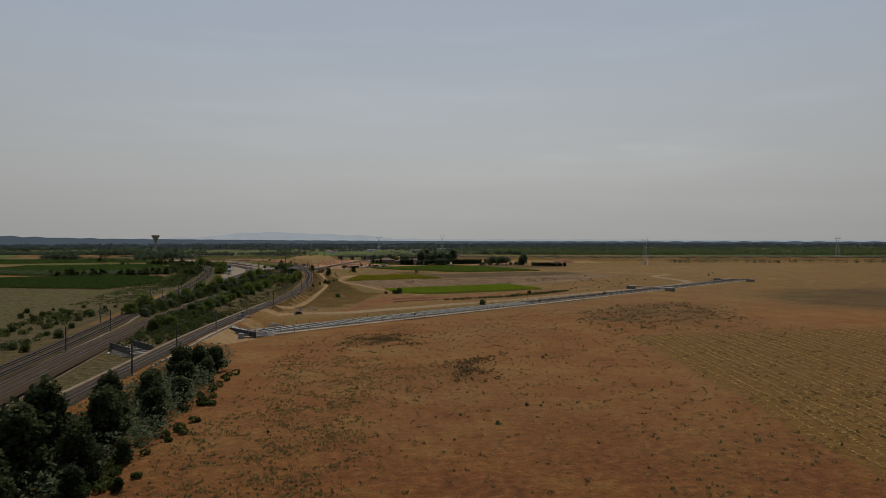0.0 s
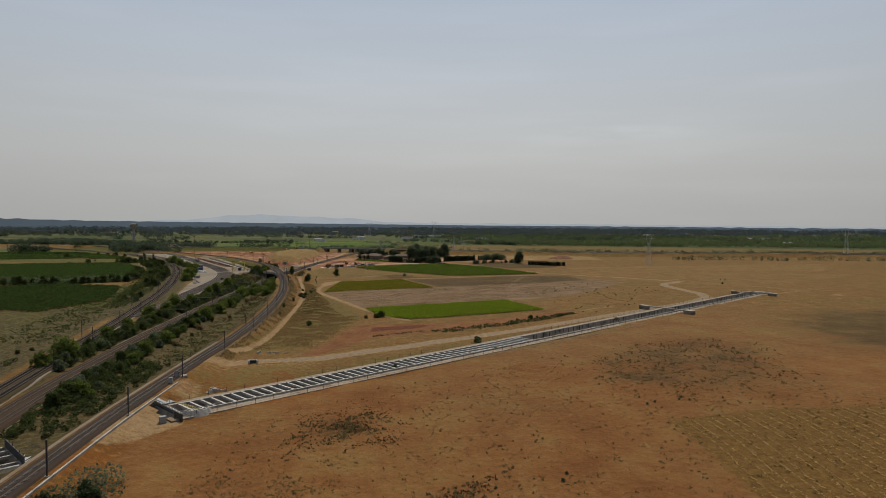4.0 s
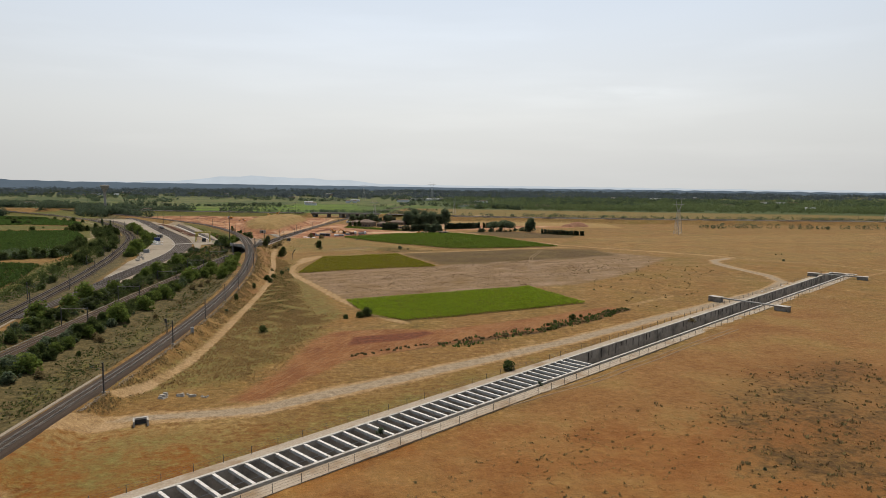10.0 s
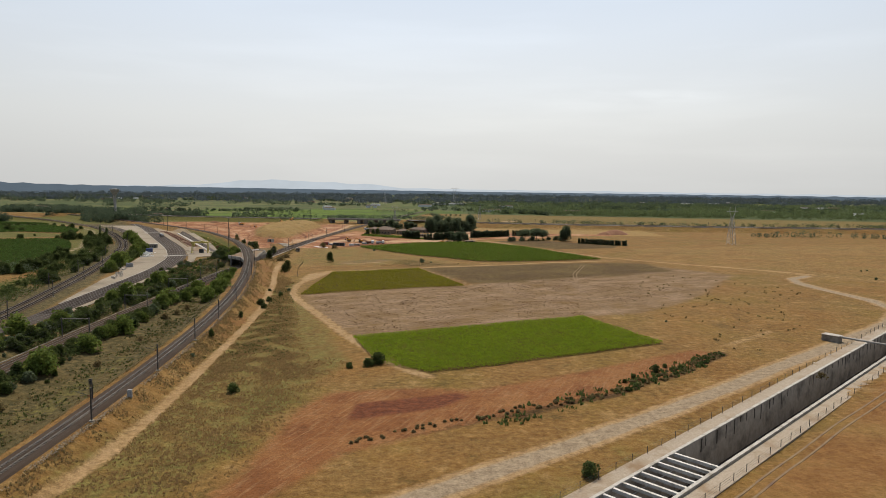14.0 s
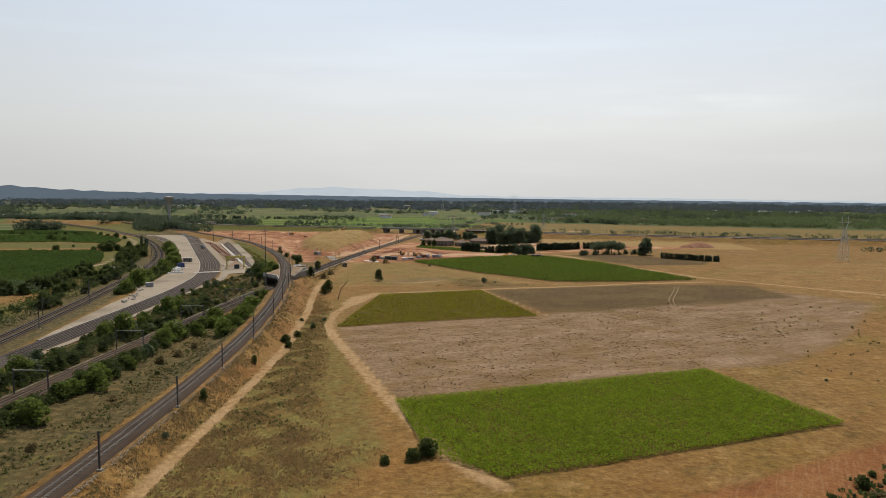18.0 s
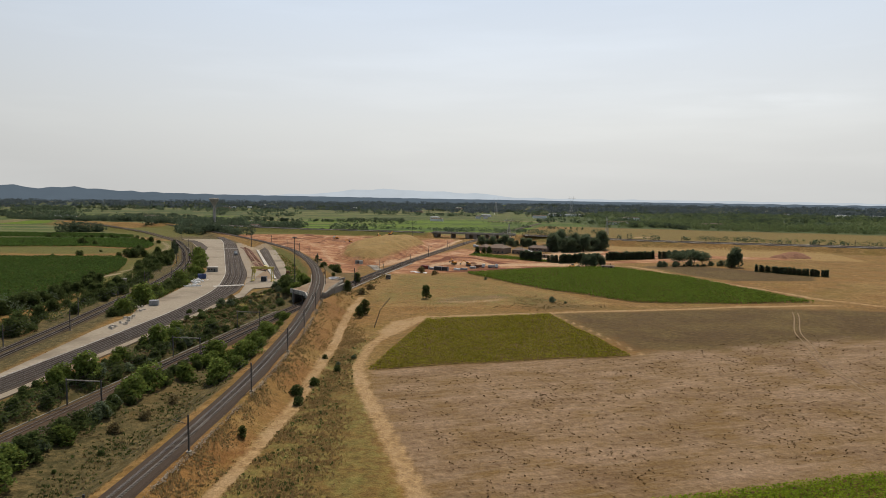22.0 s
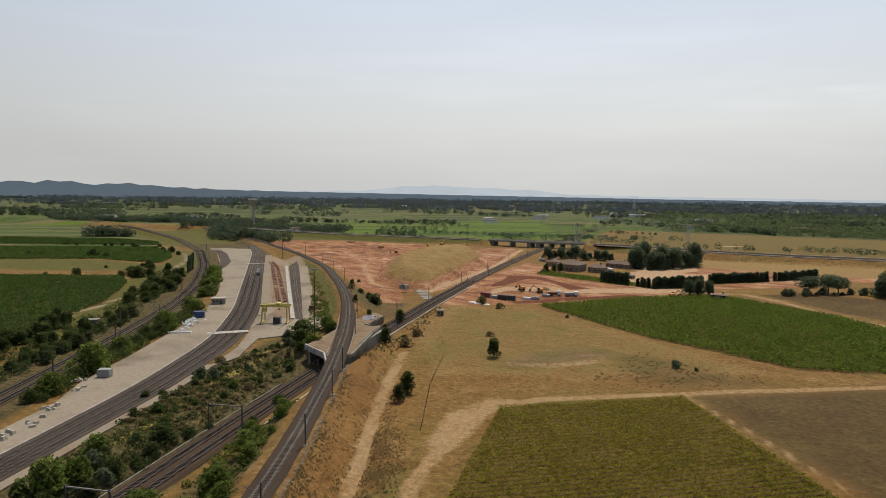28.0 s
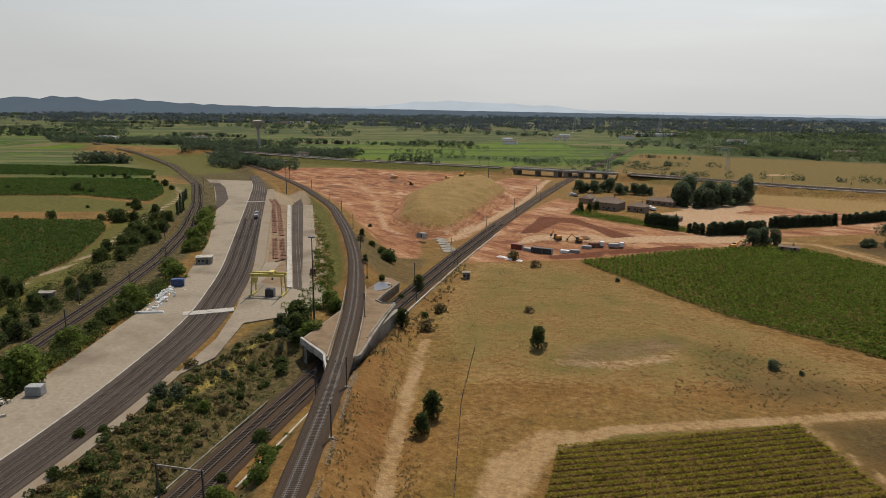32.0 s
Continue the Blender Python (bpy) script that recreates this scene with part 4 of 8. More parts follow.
nt.nodes["Principled BSDF"].inputs["Specular IOR Level"].default_value = 0.1
bump(nt, maths(nt, "ADD", n_tuft, maths(nt, "MULTIPLY", n_fine, 2.0)), 0.7, 0.35)
gm.materials.append(M_GROUND)
tagged(new("ground", gm), "dry brown grassland with red earth, dirt tracks and far fields", "ground", kind="structure")

# ---- hills on the horizon: glowing backdrop with haze put into its colour ----
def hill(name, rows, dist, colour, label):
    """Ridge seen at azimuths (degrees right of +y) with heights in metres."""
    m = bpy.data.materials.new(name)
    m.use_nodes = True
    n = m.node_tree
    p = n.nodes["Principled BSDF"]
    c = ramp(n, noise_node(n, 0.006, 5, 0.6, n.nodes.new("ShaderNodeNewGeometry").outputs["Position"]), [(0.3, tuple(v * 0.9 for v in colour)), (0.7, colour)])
    # unlit ridge: the haze tint is emitted over a black base
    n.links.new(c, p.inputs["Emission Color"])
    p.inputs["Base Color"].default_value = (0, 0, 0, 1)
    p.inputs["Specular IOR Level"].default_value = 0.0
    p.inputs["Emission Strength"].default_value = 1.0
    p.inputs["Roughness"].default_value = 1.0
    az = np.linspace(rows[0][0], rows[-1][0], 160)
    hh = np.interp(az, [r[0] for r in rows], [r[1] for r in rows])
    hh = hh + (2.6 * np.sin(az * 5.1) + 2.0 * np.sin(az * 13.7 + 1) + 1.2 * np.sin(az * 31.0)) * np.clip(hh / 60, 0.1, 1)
    b = Build()
    for a, h in zip(az, hh):
        s, c_ = math.sin(radians(a)), math.cos(radians(a))
        b.v += [(s * (dist - 260), c_ * (dist - 260), -4), (s * (dist - 90), c_ * (dist - 90), h * 0.6), (s * dist, c_ * dist, h), (s * (dist + 120), c_ * (dist + 120), -4)]
    for i in range(len(az) - 1):
        for k in range(3):
            b.f.append([i * 4 + k, (i + 1) * 4 + k, (i + 1) * 4 + k + 1, i * 4 + k + 1])
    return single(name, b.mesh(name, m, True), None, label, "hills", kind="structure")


hill("backdrop_mesa", [(-70, 42), (-40, 46), (-19, 50), (-15, 58), (-13, 74), (-11.5, 88), (-9.5, 92), (-8, 88), (-4, 76), (-1, 68), (0.5, 50), (6, 44), (26, 38), (60, 30)], 4550, (0.50, 0.55, 0.595), "table mountain with pale blue haze put into its colour")
hill("backdrop_hills", [(-75, 58), (-52, 64), (-44, 68), (-40.6, 72), (-38.6, 86), (-37.4, 80), (-36.2, 92), (-35, 84), (-33.8, 70), (-32.4, 82), (-31.2, 78), (-29, 64), (-25.5, 54), (-21, 47), (-16, 44), (-8, 38), (8, 30), (40, 26)], 4350, (0.105, 0.135, 0.165), "wooded hills on the horizon with blue-grey haze put into their colour")

# ---- tracks ----
def cut_path(path, y0, y1):
    return path[(path[:, 1] >= y0) & (path[:, 1] <= y1)]


def shifted(path, off, dz=0.0):
    d = np.gradient(path[:, :2], axis=0)
    d = d / np.linalg.norm(d, axis=1)[:, None]
    out = path.copy()
    out[:, 0] += d[:, 1] * off
    out[:, 1] -= d[:, 0] * off
    out[:, 2] += dz
    return out


def resample(path, step):
    s = np.concatenate([[0], np.cumsum(np.linalg.norm(np.diff(path[:, :2], axis=0), axis=1))])
    t = np.arange(0, s[-1], step)
    return np.stack([np.interp(t, s, path[:, k]) for k in range(3)], 1)


def railway(label, path, offsets, bed, ballast, sleepers, near, single_from, blocks=False):
    """A line: ballast bed, two rails per track, and its sleepers over the stretch near."""
    line = thing("railway_track", label, "railway track")
    lo, hi = min(offsets) - bed, max(offsets) + bed
    part("ballast_bed", Build().sweep(path, [(lo - 0.7, -0.75), (lo, -0.2), (hi, -0.2), (hi + 0.7, -0.75)]), ballast, line)
    for o in offsets:
        track = shifted(path, o)
        for side in (-0.75, 0.75):
            part("rail", Build().sweep(shifted(track, side), [(-0.07, -0.08), (-0.045, 0.05), (0.045, 0.05), (0.07, -0.08)]), M_RAIL, line)
        pts = resample(cut_path(track, *near), 0.62)
        d = np.gradient(pts[:, :2], axis=0)
        d = d / np.linalg.norm(d, axis=1)[:, None]
        s = np.stack([d[:, 1], -d[:, 0]], 1)
        spans = ((-1.22, -0.42), (0.42, 1.22)) if blocks else ((-1.25, 1.25),)
        q = []
        for a, b in spans:
            c0, c1 = pts[:, :2] + s * a, pts[:, :2] + s * b
            zt = pts[:, 2] - 0.085
            corner = [c0 - d * 0.13, c1 - d * 0.13, c1 + d * 0.13, c0 + d * 0.13]
            top = [np.column_stack([c, zt]) for c in corner]
            low = [np.column_stack([c, zt - 0.13]) for c in corner]
            q.append(np.stack(top, 1))
            for i in range(4):
                q.append(np.stack([top[i], low[i], low[(i + 1) % 4], top[(i + 1) % 4]], 1))
        quads = np.concatenate(q)
        a_, b_ = single_from
        far_off = (quads[:, :, 1].min(1) < a_) | (quads[:, :, 1].max(1) > b_)
        tagged(part("sleeper_bed", quads_mesh("sleeper_bed", quads[far_off], sleepers), None, line), kind="stuff")
        blk = Build()
        for s0, s1 in spans:
            blk.box(((s0 + s1) / 2, 0, -0.215), (s1 - s0, 0.26, 0.13))
        if blocks:
            blk.box((0, 0, -0.17), (0.9, 0.06, 0.05))
        one_mesh = blk.mesh("sleeper", sleepers)
        for p_, d_ in zip(pts, d):
            if a_ <= p_[1] <= b_:
                part("sleeper", one_mesh, None, line).matrix_basis = pose(p_[0], p_[1], p_[2], 0, 0, math.degrees(math.atan2(-d_[0], d_[1])))
    return line


railway("single curved railway track on dark ballast with concrete block sleepers", cut_path(E_PATH, 62, 1396), [0.0], 2.5, M_BALLAST, M_SLEEPER, (150, 900), (470, 652), True)
railway("double railway track in a cutting beside scrub", cut_path(L_PATH, 62, 1690), [-2.0, 2.0], 2.2, M_BALLAST_OLD, M_SLEEPER_OLD, (520, 900), (562, 654))
railway("old double railway track on weedy brown ballast", cut_path(F_PATH, -30, 1490), [-2.0, 2.0], 1.8, M_BALLAST_WEEDY, M_SLEEPER_OLD, (120, 1010), (480, 572))

# yard: ballast between the apron and the bank, with several tracks
yl, yr = cut_path(YL_PATH, 402, 1076), cut_path(YR_PATH, 402, 1076)
yard_line = thing("yard_tracks", "bundle of yard tracks curving through dark ballast", "railway track")
b = Build()
for i in range(len(yl)):
    b.v += [(yl[i, 0], yl[i, 1], yl[i, 2] - 0.05), (yr[i, 0], yr[i, 1], yl[i, 2] - 0.05), (yr[i, 0] + 0.8, yr[i, 1], yl[i, 2] - 0.7), (yl[i, 0] - 0.8, yl[i, 1], yl[i, 2] - 0.7)]
for i in range(len(yl) - 1):
    for k in range(4):
        b.f.append([i * 4 + k, (i + 1) * 4 + k, (i + 1) * 4 + (k + 1) % 4, i * 4 + (k + 1) % 4])
part("ballast_bed", b, M_BALLAST_YARD, yard_line)
for frac in (0.22, 0.5, 0.78):
    mid_path = yl * (1 - frac) + yr * frac
    mid_path[:, 2] = yl[:, 2] + 0.06
    pts = cut_path(mid_path, 404, 1060)
    for side in (-0.75, 0.75):
        part("rail", Build().sweep(shifted(pts, side), [(-0.07, -0.1), (-0.045, 0.06), (0.045, 0.06), (0.07, -0.1)]), M_RAIL, yard_line)
    sl = resample(cut_path(pts, 480, 860), 0.62)
    d = np.gradient(sl[:, :2], axis=0)
    d = d / np.linalg.norm(d, axis=1)[:, None]
    s = np.stack([d[:, 1], -d[:, 0]], 1)
    quad = [np.column_stack([sl[:, :2] + s * a * 1.25 + d * e * 0.13, sl[:, 2] - 0.06]) for a, e in ((-1, -1), (1, -1), (1, 1), (-1, 1))]
    tagged(part("sleeper_bed", quads_mesh("sleeper_bed", np.stack(quad, 1), M_SLEEPER_OLD), None, yard_line), kind="stuff")

# apron along the yard, with its kerb and the level crossing
edge_l = [(-150.5, 576), (-153, 600), (-159.5, 618), (-165.5, 652), (-172.5, 687), (-182, 729), (-207, 790), (-256, 886), (-316, 990), (-352, 1040)]
ey = np.array([p[1] for p in edge_l])
ex = np.array([p[0] for p in edge_l])
yy = np.arange(500, 1040, 4.0)
outer = np.where(yy < 576, np.interp(yy, YL_PATH[:, 1], YL_PATH[:, 0]) - 1.0 - np.clip((yy - 500) / 76, 0, 1) * 10.5, np.interp(yy, ey, ex))
inner = np.interp(yy, YL_PATH[:, 1], YL_PATH[:, 0])
zz = np.interp(yy, YL_PATH[:, 1], YL_PATH[:, 2])
b = Build()
for o, i_, y_, z_ in zip(outer, inner, yy, zz):
    b.v += [(o, y_, z_ + 0.02), (i_ - 0.15, y_, z_ + 0.02), (i_ - 0.15, y_, z_ - 0.8), (o, y_, z_ - 0.8)]
for i in range(len(yy) - 1):
    for k in range(4):
        b.f.append([i * 4 + k, (i + 1) * 4 + k, (i + 1) * 4 + (k + 1) % 4, i * 4 + (k + 1) % 4])
single("pavement_apron", b, M_APRON, "wide dusty grey paved apron beside the yard", "pavement", kind="structure")
kerb = np.column_stack([inner - 0.1, yy, zz])
single("kerb", Build().sweep(kerb, [(-0.18, -0.2), (-0.18, 0.14), (0.18, 0.14), (0.18, -0.2)]), M_CONCRETE_PALE, "long pale concrete kerb along the yard", "kerb", kind="structure")
for y_ in (693.0, 925.0):
    a = Vector((np.interp(y_, YL_PATH[:, 1], YL_PATH[:, 0]) - 0.5, y_ - 6, 4.5))
    c = Vector((np.interp(y_, YR_PATH[:, 1], YR_PATH[:, 0]) + 0.5, y_ + 2, 4.5))
    w = 4.2 if y_ < 800 else 2.0
    cross = thing("level_crossing", "pale concrete slab crossing over the yard tracks", "crossing", group="yard crossings")
    d = (c - a).normalized()
    n = Vector((-d.y, d.x, 0))
    for k in range(5):
        p0, p1 = a + n * w * (k / 5 - 0.5), a + n * w * ((k + 0.92) / 5 - 0.5)
        q = [p0, p0 + (c - a), p1 + (c - a), p1]
        part("slab", Build().prism([(v.x, v.y) for v in q], 4.4, 4.64), M_CONCRETE_PALE, cross)

# paved strips and loading platforms east of the yard tracks
def platform(pts, z0, z1, mat_, label, name="platform"):
    return single(name, Build().prism(pts, z0, z1), mat_, label, "platform", kind="structure")


platform([(-131.5, 640), (-128, 655), (-134, 683), (-124, 692), (-117, 712), (-124, 728), (-140, 742), (-163, 765), (-160, 742), (-143, 695), (-135, 668)], 3.6, 4.52, M_APRON, "dusty paved end of the loading yard", "pavement_yard")
platform([(-154, 726), (-164, 751), (-209, 852), (-268, 986), (-263, 988), (-204.6, 854), (-162.6, 758), (-152.4, 728)], 3.6, 4.75, M_GRAVEL, "long pale concrete platform strip between tracks")
platform([(-137, 723), (-169, 796), (-219, 912), (-217, 912), (-167, 797), (-135, 723)], 3.6, 4.95, M_CONCRETE_PALE, "narrow white concrete loading platform")
platform([(-130, 720), (-162, 799.5), (-210, 917), (-204, 918.5), (-156, 801), (-128, 721)], 3.6, 4.58, M_APRON, "grey paved strip below the railway bank", "pavement_strip")
platform([(-134.6, 723), (-166.6, 797), (-216.6, 914), (-224, 947), (-210.4, 918), (-162.4, 800), (-130.4, 721)], 3.6, 4.54, M_BALLAST_YARD, "dark ballast of the loading siding", "siding_bed")
platform([(-157, 766), (-161.5, 758.5), (-202.5, 854.5), (-240, 936), (-224, 914), (-219.4, 912), (-169.4, 796), (-137.4, 723), (-150, 728)], 3.6, 4.55, M_DECK, "brown storage bed between platforms", "storage_bed")
platform([(-255, 883), (-285, 938), (-315.5, 990), (-351.5, 1038), (-342, 1038), (-305, 988), (-272, 931), (-262, 906)], 4.4, 4.66, M_BALLAST_YARD, "dark asphalt patch at the far end of the apron", "pavement_patch")
for off in (0.0, 1.5):
    pts = np.array([(-133.3 + off, 725, 4.6), (-165.3 + off, 798.5, 4.6), (-214.3 + off, 915, 4.6)])
    single("siding_rail", Build().sweep(pts, [(-0.07, -0.1), (-0.05, 0.12), (0.05, 0.12), (0.07, -0.1)]), M_RAIL, "steel rail of the loading siding", "rail", "siding rails")
# stacks of rails and sleepers
for k in range(28):
    for frac in (0.26, 0.76):
        if rng.random() < 0.08:
            continue
        t = (k + rng.uniform(-0.08, 0.08)) / 23
        x, y = -164 + 7.4 * frac - 66 * t, 768 + 142 * t
        if k > 23:
            x -= 0.6 * (k - 23)
        st = thing("sleeper_stack", "low stack of rusty brown sleepers on the storage bed", "stack", pose(x, y, 4.54, 0, 0, 25 + rng.normal(0, 1.0)), "stored sleepers")
        for i in range(5):
            part("sleeper", Build().box(((i - 2) * 0.52, rng.normal(0, 0.15), 0), (0.36, 5.9 + rng.normal(0, 0.2), 0.3 + 0.25 * (i % 2))), M_RUST, st)

# ---- overhead line masts ----
def mast_parts(height_, arm, mat_=None):
    mat_ = mat_ or M_MAST
    m = thing("catenary_mast", "dark steel overhead line mast with a cantilever arm", "mast", group="overhead line masts")
    part("pole", Build().beam((0, 0, -0.6), (0, 0, height_), 0.28, 0.28), mat_, m)
    part("footing", Build().box((0, 0, -0.6), (0.9, 0.9, 0.75)), M_CONCRETE, m)
    part("cantilever", Build().beam((0, 0, height_ - 1.9), (arm, 0, height_ - 0.9), 0.08, 0.08), mat_, m)
    part("stay", Build().beam((0, 0, height_ - 0.3), (arm * 0.9, 0, height_ - 0.95), 0.05, 0.05), mat_, m)
    part("steady_arm", Build().beam((arm * 0.4, 0, height_ - 1.6), (arm * 1.05, 0, height_ - 2.1), 0.05, 0.05), mat_, m)
    part("insulator", Build().tube((arm * 0.08, 0, height_ - 1.85), (arm * 0.22, 0, height_ - 1.7), 0.11, 0.11, 8), M_RUST, m)
    return m


proto_r, proto_l = mast_parts(7.4, -3.2), mast_parts(7.4, 3.2)
used = {"r": False, "l": False}


def mast(x, y, z, side, turn):
    ob = proto_r if side == "r" else proto_l
    m = pose(x, y, z, 0, 0, turn)
    if not used[side]:
        used[side] = True
        ob.matrix_basis = m
    else:
        copy_thing(ob, m)


def masts(path, ys, off, side):
    sh = shifted(path, off)
    for y in ys:
        i = int(np.argmin(np.abs(sh[:, 1] - y)))
        d = path[min(i + 1, len(path) - 1)] - path[max(i - 1, 0)]
        mast(sh[i, 0], y, max(sh[i, 2] - 0.6, ground_z(sh[i, 0], y)), side, math.degrees(math.atan2(-d[0], d[1])))


masts(E_PATH, (150, 183, 225, 266, 313, 361, 400, 436, 470, 509, 550, 583, 617, 640, 690, 735, 780, 830, 880, 930, 990, 1060), 3.6, "r")
masts(F_PATH, (110, 150, 195, 240, 285, 330, 375, 420, 470, 520, 572, 620, 664, 710, 751, 817, 870, 930, 1000), 4.9, "r")
masts(F_PATH, (130, 172, 262, 350, 445, 545, 600, 690, 790), -4.9, "l")
masts(L_PATH, (645, 730, 790, 837, 864, 925, 1008, 1070), 5.0, "r")
masts(L_PATH, (660, 760, 815, 890, 965, 1040), -5.2, "l")
for y in (398, 450, 500, 550, 598):
    x = float(np.interp(y, L_PATH[:, 1], L_PATH[:, 0]))
    g = thing("portal_gantry", "steel portal frame spanning two tracks", "gantry", pose(x, y, 1.2, 0, 0, -2), "portal frames")
    for s in (-1, 1):
        part("post", Build().beam((s * 4.6, 0, -0.4), (s * 4.6, 0, 7.0), 0.26, 0.26), M_MAST, g)
    part("crossbeam", Build().beam((-4.9, 0, 6.6), (4.9, 0, 6.6), 0.2, 0.26), M_CONCRETE, g, "pale grey crossbeam")
    for s in (-1, 1):
        part("hanger", Build().beam((s * 2, 0, 5.3), (s * 2, 0, 6.5), 0.07, 0.07), M_MAST, g)
# contact wires
for path, off, y0, y1 in ((E_PATH, 0.3, 150, 1060), (F_PATH, -2, 110, 1000), (F_PATH, 2, 110, 1000), (L_PATH, -2, 398, 1070), (L_PATH, 2, 398, 1070)):
    w = cut_path(shifted(path, off, 5.3), y0, y1)
    ow = thing("overhead_wire", "thin dark overhead contact wire", "wire", group="overhead wires")
    part("contact_wire", Build().sweep(w, [(-0.012, 0), (0, 0.02), (0.012, 0)]), M_MAST, ow)
    w2 = w.copy()
    w2[:, 2] += 1.1
    part("messenger_wire", Build().sweep(w2, [(-0.012, 0), (0, 0.02), (0.012, 0)]), M_MAST, ow)
# cable trough beside the cutting line and along the bank
single("cable_trough", Build().sweep(shifted(cut_path(L_PATH, 330, 640), -5.3, -0.4), [(-0.15, -0.2), (-0.15, 0.15), (0.15, 0.15), (0.15, -0.2)]), M_CONCRETE, "grey concrete cable trough beside the tracks", "cable trough")
single("cable_trough", Build().sweep(shifted(cut_path(L_PATH, 700, 870), 5.8, -0.5), [(-0.25, -0.2), (-0.25, 0.3), (0.25, 0.3), (0.25, -0.2)]), M_CONCRETE_PALE, "pale concrete edge beam beside the tracks", "cable trough")
edge_path = shifted(cut_path(E_PATH, 160, 262), 4.4)
edge_path[:, 2] = [max(ground_z(p[0], p[1]), 0) for p in edge_path]
single("edge_kerb", Build().sweep(edge_path, [(-0.22, -0.4), (-0.22, 0.2), (0.22, 0.2), (0.22, -0.4)]), M_CONCRETE_PALE, "white concrete edge along the track bank", "kerb")

# ---- crossing structure where the single line passes over the cutting ----
skew = thing("railway_overbridge", "concrete skew bridge carrying the single track over the cutting", "bridge")
deck = [(-108.5, 668), (-104, 663.5), (-99.5, 659.5), (-96.5, 655), (-92.5, 651), (-88.5, 660), (-89.5, 673), (-90.5, 690), (-91, 706), (-95.5, 705), (-99, 708), (-106.5, 696), (-107.5, 680)]
part("deck", Build().prism(deck, 5.7, 6.8), M_CONCRETE, skew)
part("soil_cover", Build().prism([(-107.9, 668.5), (-103.6, 664.3), (-99, 660.2), (-96, 656), (-92.5, 652.3), (-89.2, 660), (-90.1, 673), (-91.1, 690), (-91.5, 705.3), (-95.5, 704.4), (-98.6, 707), (-106, 695.6), (-107, 680)], 6.8, 6.92), M_DECK, skew, "brown gravelly soil on the deck")
part("portal_parapet", Build().sweep([(-108.6, 667.6, 6.7), (-104.2, 663.1, 6.7), (-99.8, 659.0, 6.7), (-97.6, 656.5, 6.7), (-96.6, 654, 6.5), (-94.5, 650, 5.6), (-92.5, 643, 4.4)], [(-0.3, -1.4), (-0.3, 0.65), (0.3, 0.65), (0.3, -1.4)]), M_CONCRETE_PALE, skew, "pale curved portal parapet")
part("parapet", Build().sweep([(-90.6, 672, 6.8), (-91.2, 690, 6.8), (-91.6, 706, 6.8), (-95.5, 705.2, 6.8), (-98.6, 708, 6.8)], [(-0.2, -1.2), (-0.2, 0.4), (0.2, 0.4), (0.2, -1.2)]), M_CONCRETE, skew)
for off in (-3.6, 3.6):
    ep = shifted(cut_path(E_PATH, 655, 720), off, -0.1)
    part("ballast_wall", Build().sweep(ep, [(-0.14, -1.0), (-0.14, 0.15), (0.14, 0.15), (0.14, -1.0)]), M_CONCRETE, skew)
for side, y0, y1 in ((-6.9, 664, 712), (6.9, 652, 706)):
    w = shifted(cut_path(L_PATH, y0, y1), side)
    part("abutment_wall", Build().sweep(w, [(-0.6, -1.2), (-0.6, 4.8), (0.6, 4.8), (0.6, -1.2)]), M_CONCRETE, skew)
wing = shifted(cut_path(L_PATH, 604, 652), 7.4)
wing[:, 2] = height(wing[:, 0], wing[:, 1]) + 0.2
part("wing_wall", Build().sweep(wing, [(-0.22, -1.2), (-0.22, 0.3), (0.22, 0.3), (0.22, -1.2)]), M_CONCRETE_PALE, skew, "pale sloping wing wall")
part("soil_ramp", Build().prism([(-106, 697), (-98.8, 707), (-100.4, 722), (-99.0, 742), (-104, 748), (-113, 748), (-108, 722)], 0.3, [6.7, 6.6, 4.4, 4.0, 4.0, 4.3, 5.2]), M_DECK, skew, "sloping brown soil beside the deck")
part("ramp_wall", Build().sweep([(-98.6, 707, 6.3), (-100.2, 722, 4.3), (-98.8, 742, 3.9)], [(-0.15, -0.7), (-0.15, 0.25), (0.15, 0.25), (0.15, -0.7)]), M_CONCRETE, skew)
basin2 = thing("drainage_pond", "round lined pond with grey water below the railway bank", "pond", pose(-104.3, 733, 4.35))
rim = [(math.cos(radians(a)) * (3.6 + 0.5 * math.sin(radians(a))), math.sin(radians(a)) * 5.6) for a in range(0, 360, 20)]
part("rim", Build().prism([(x * 1.12, y * 1.1) for x, y in rim], -1.2, 0.3), M_CONCRETE_PALE, basin2)
part("water", Build().prism(rim, -0.5, 0.36), M_WATER, basin2)
# dusty strip along the inner side of the yard tracks
vs = cut_path(YR_PATH, 470, 645)
part("verge", Build().sweep(vs, [(0.7, -1.0), (0.7, 0.03), (3.4, 0.03), (3.4, -1.0)]), M_GRAVEL, yard_line, "dusty gravel verge")
# pale stones swept along the foot of the single track's ballast
stone_path = shifted(cut_path(E_PATH, 300, 660), 4.3)
stone_path[:, 2] = height(stone_path[:, 0], stone_path[:, 1])
sp = resample(stone_path, 0.1)
r_st = np.random.default_rng(41)
sp[:, 0] += r_st.normal(0, 0.42, len(sp))
keep_ = np.sin(sp[:, 1] * 0.11) + np.sin(sp[:, 1] * 0.37 + 1) + r_st.normal(0, 0.5, len(sp)) > -0.9
sp = sp[keep_]
q = []
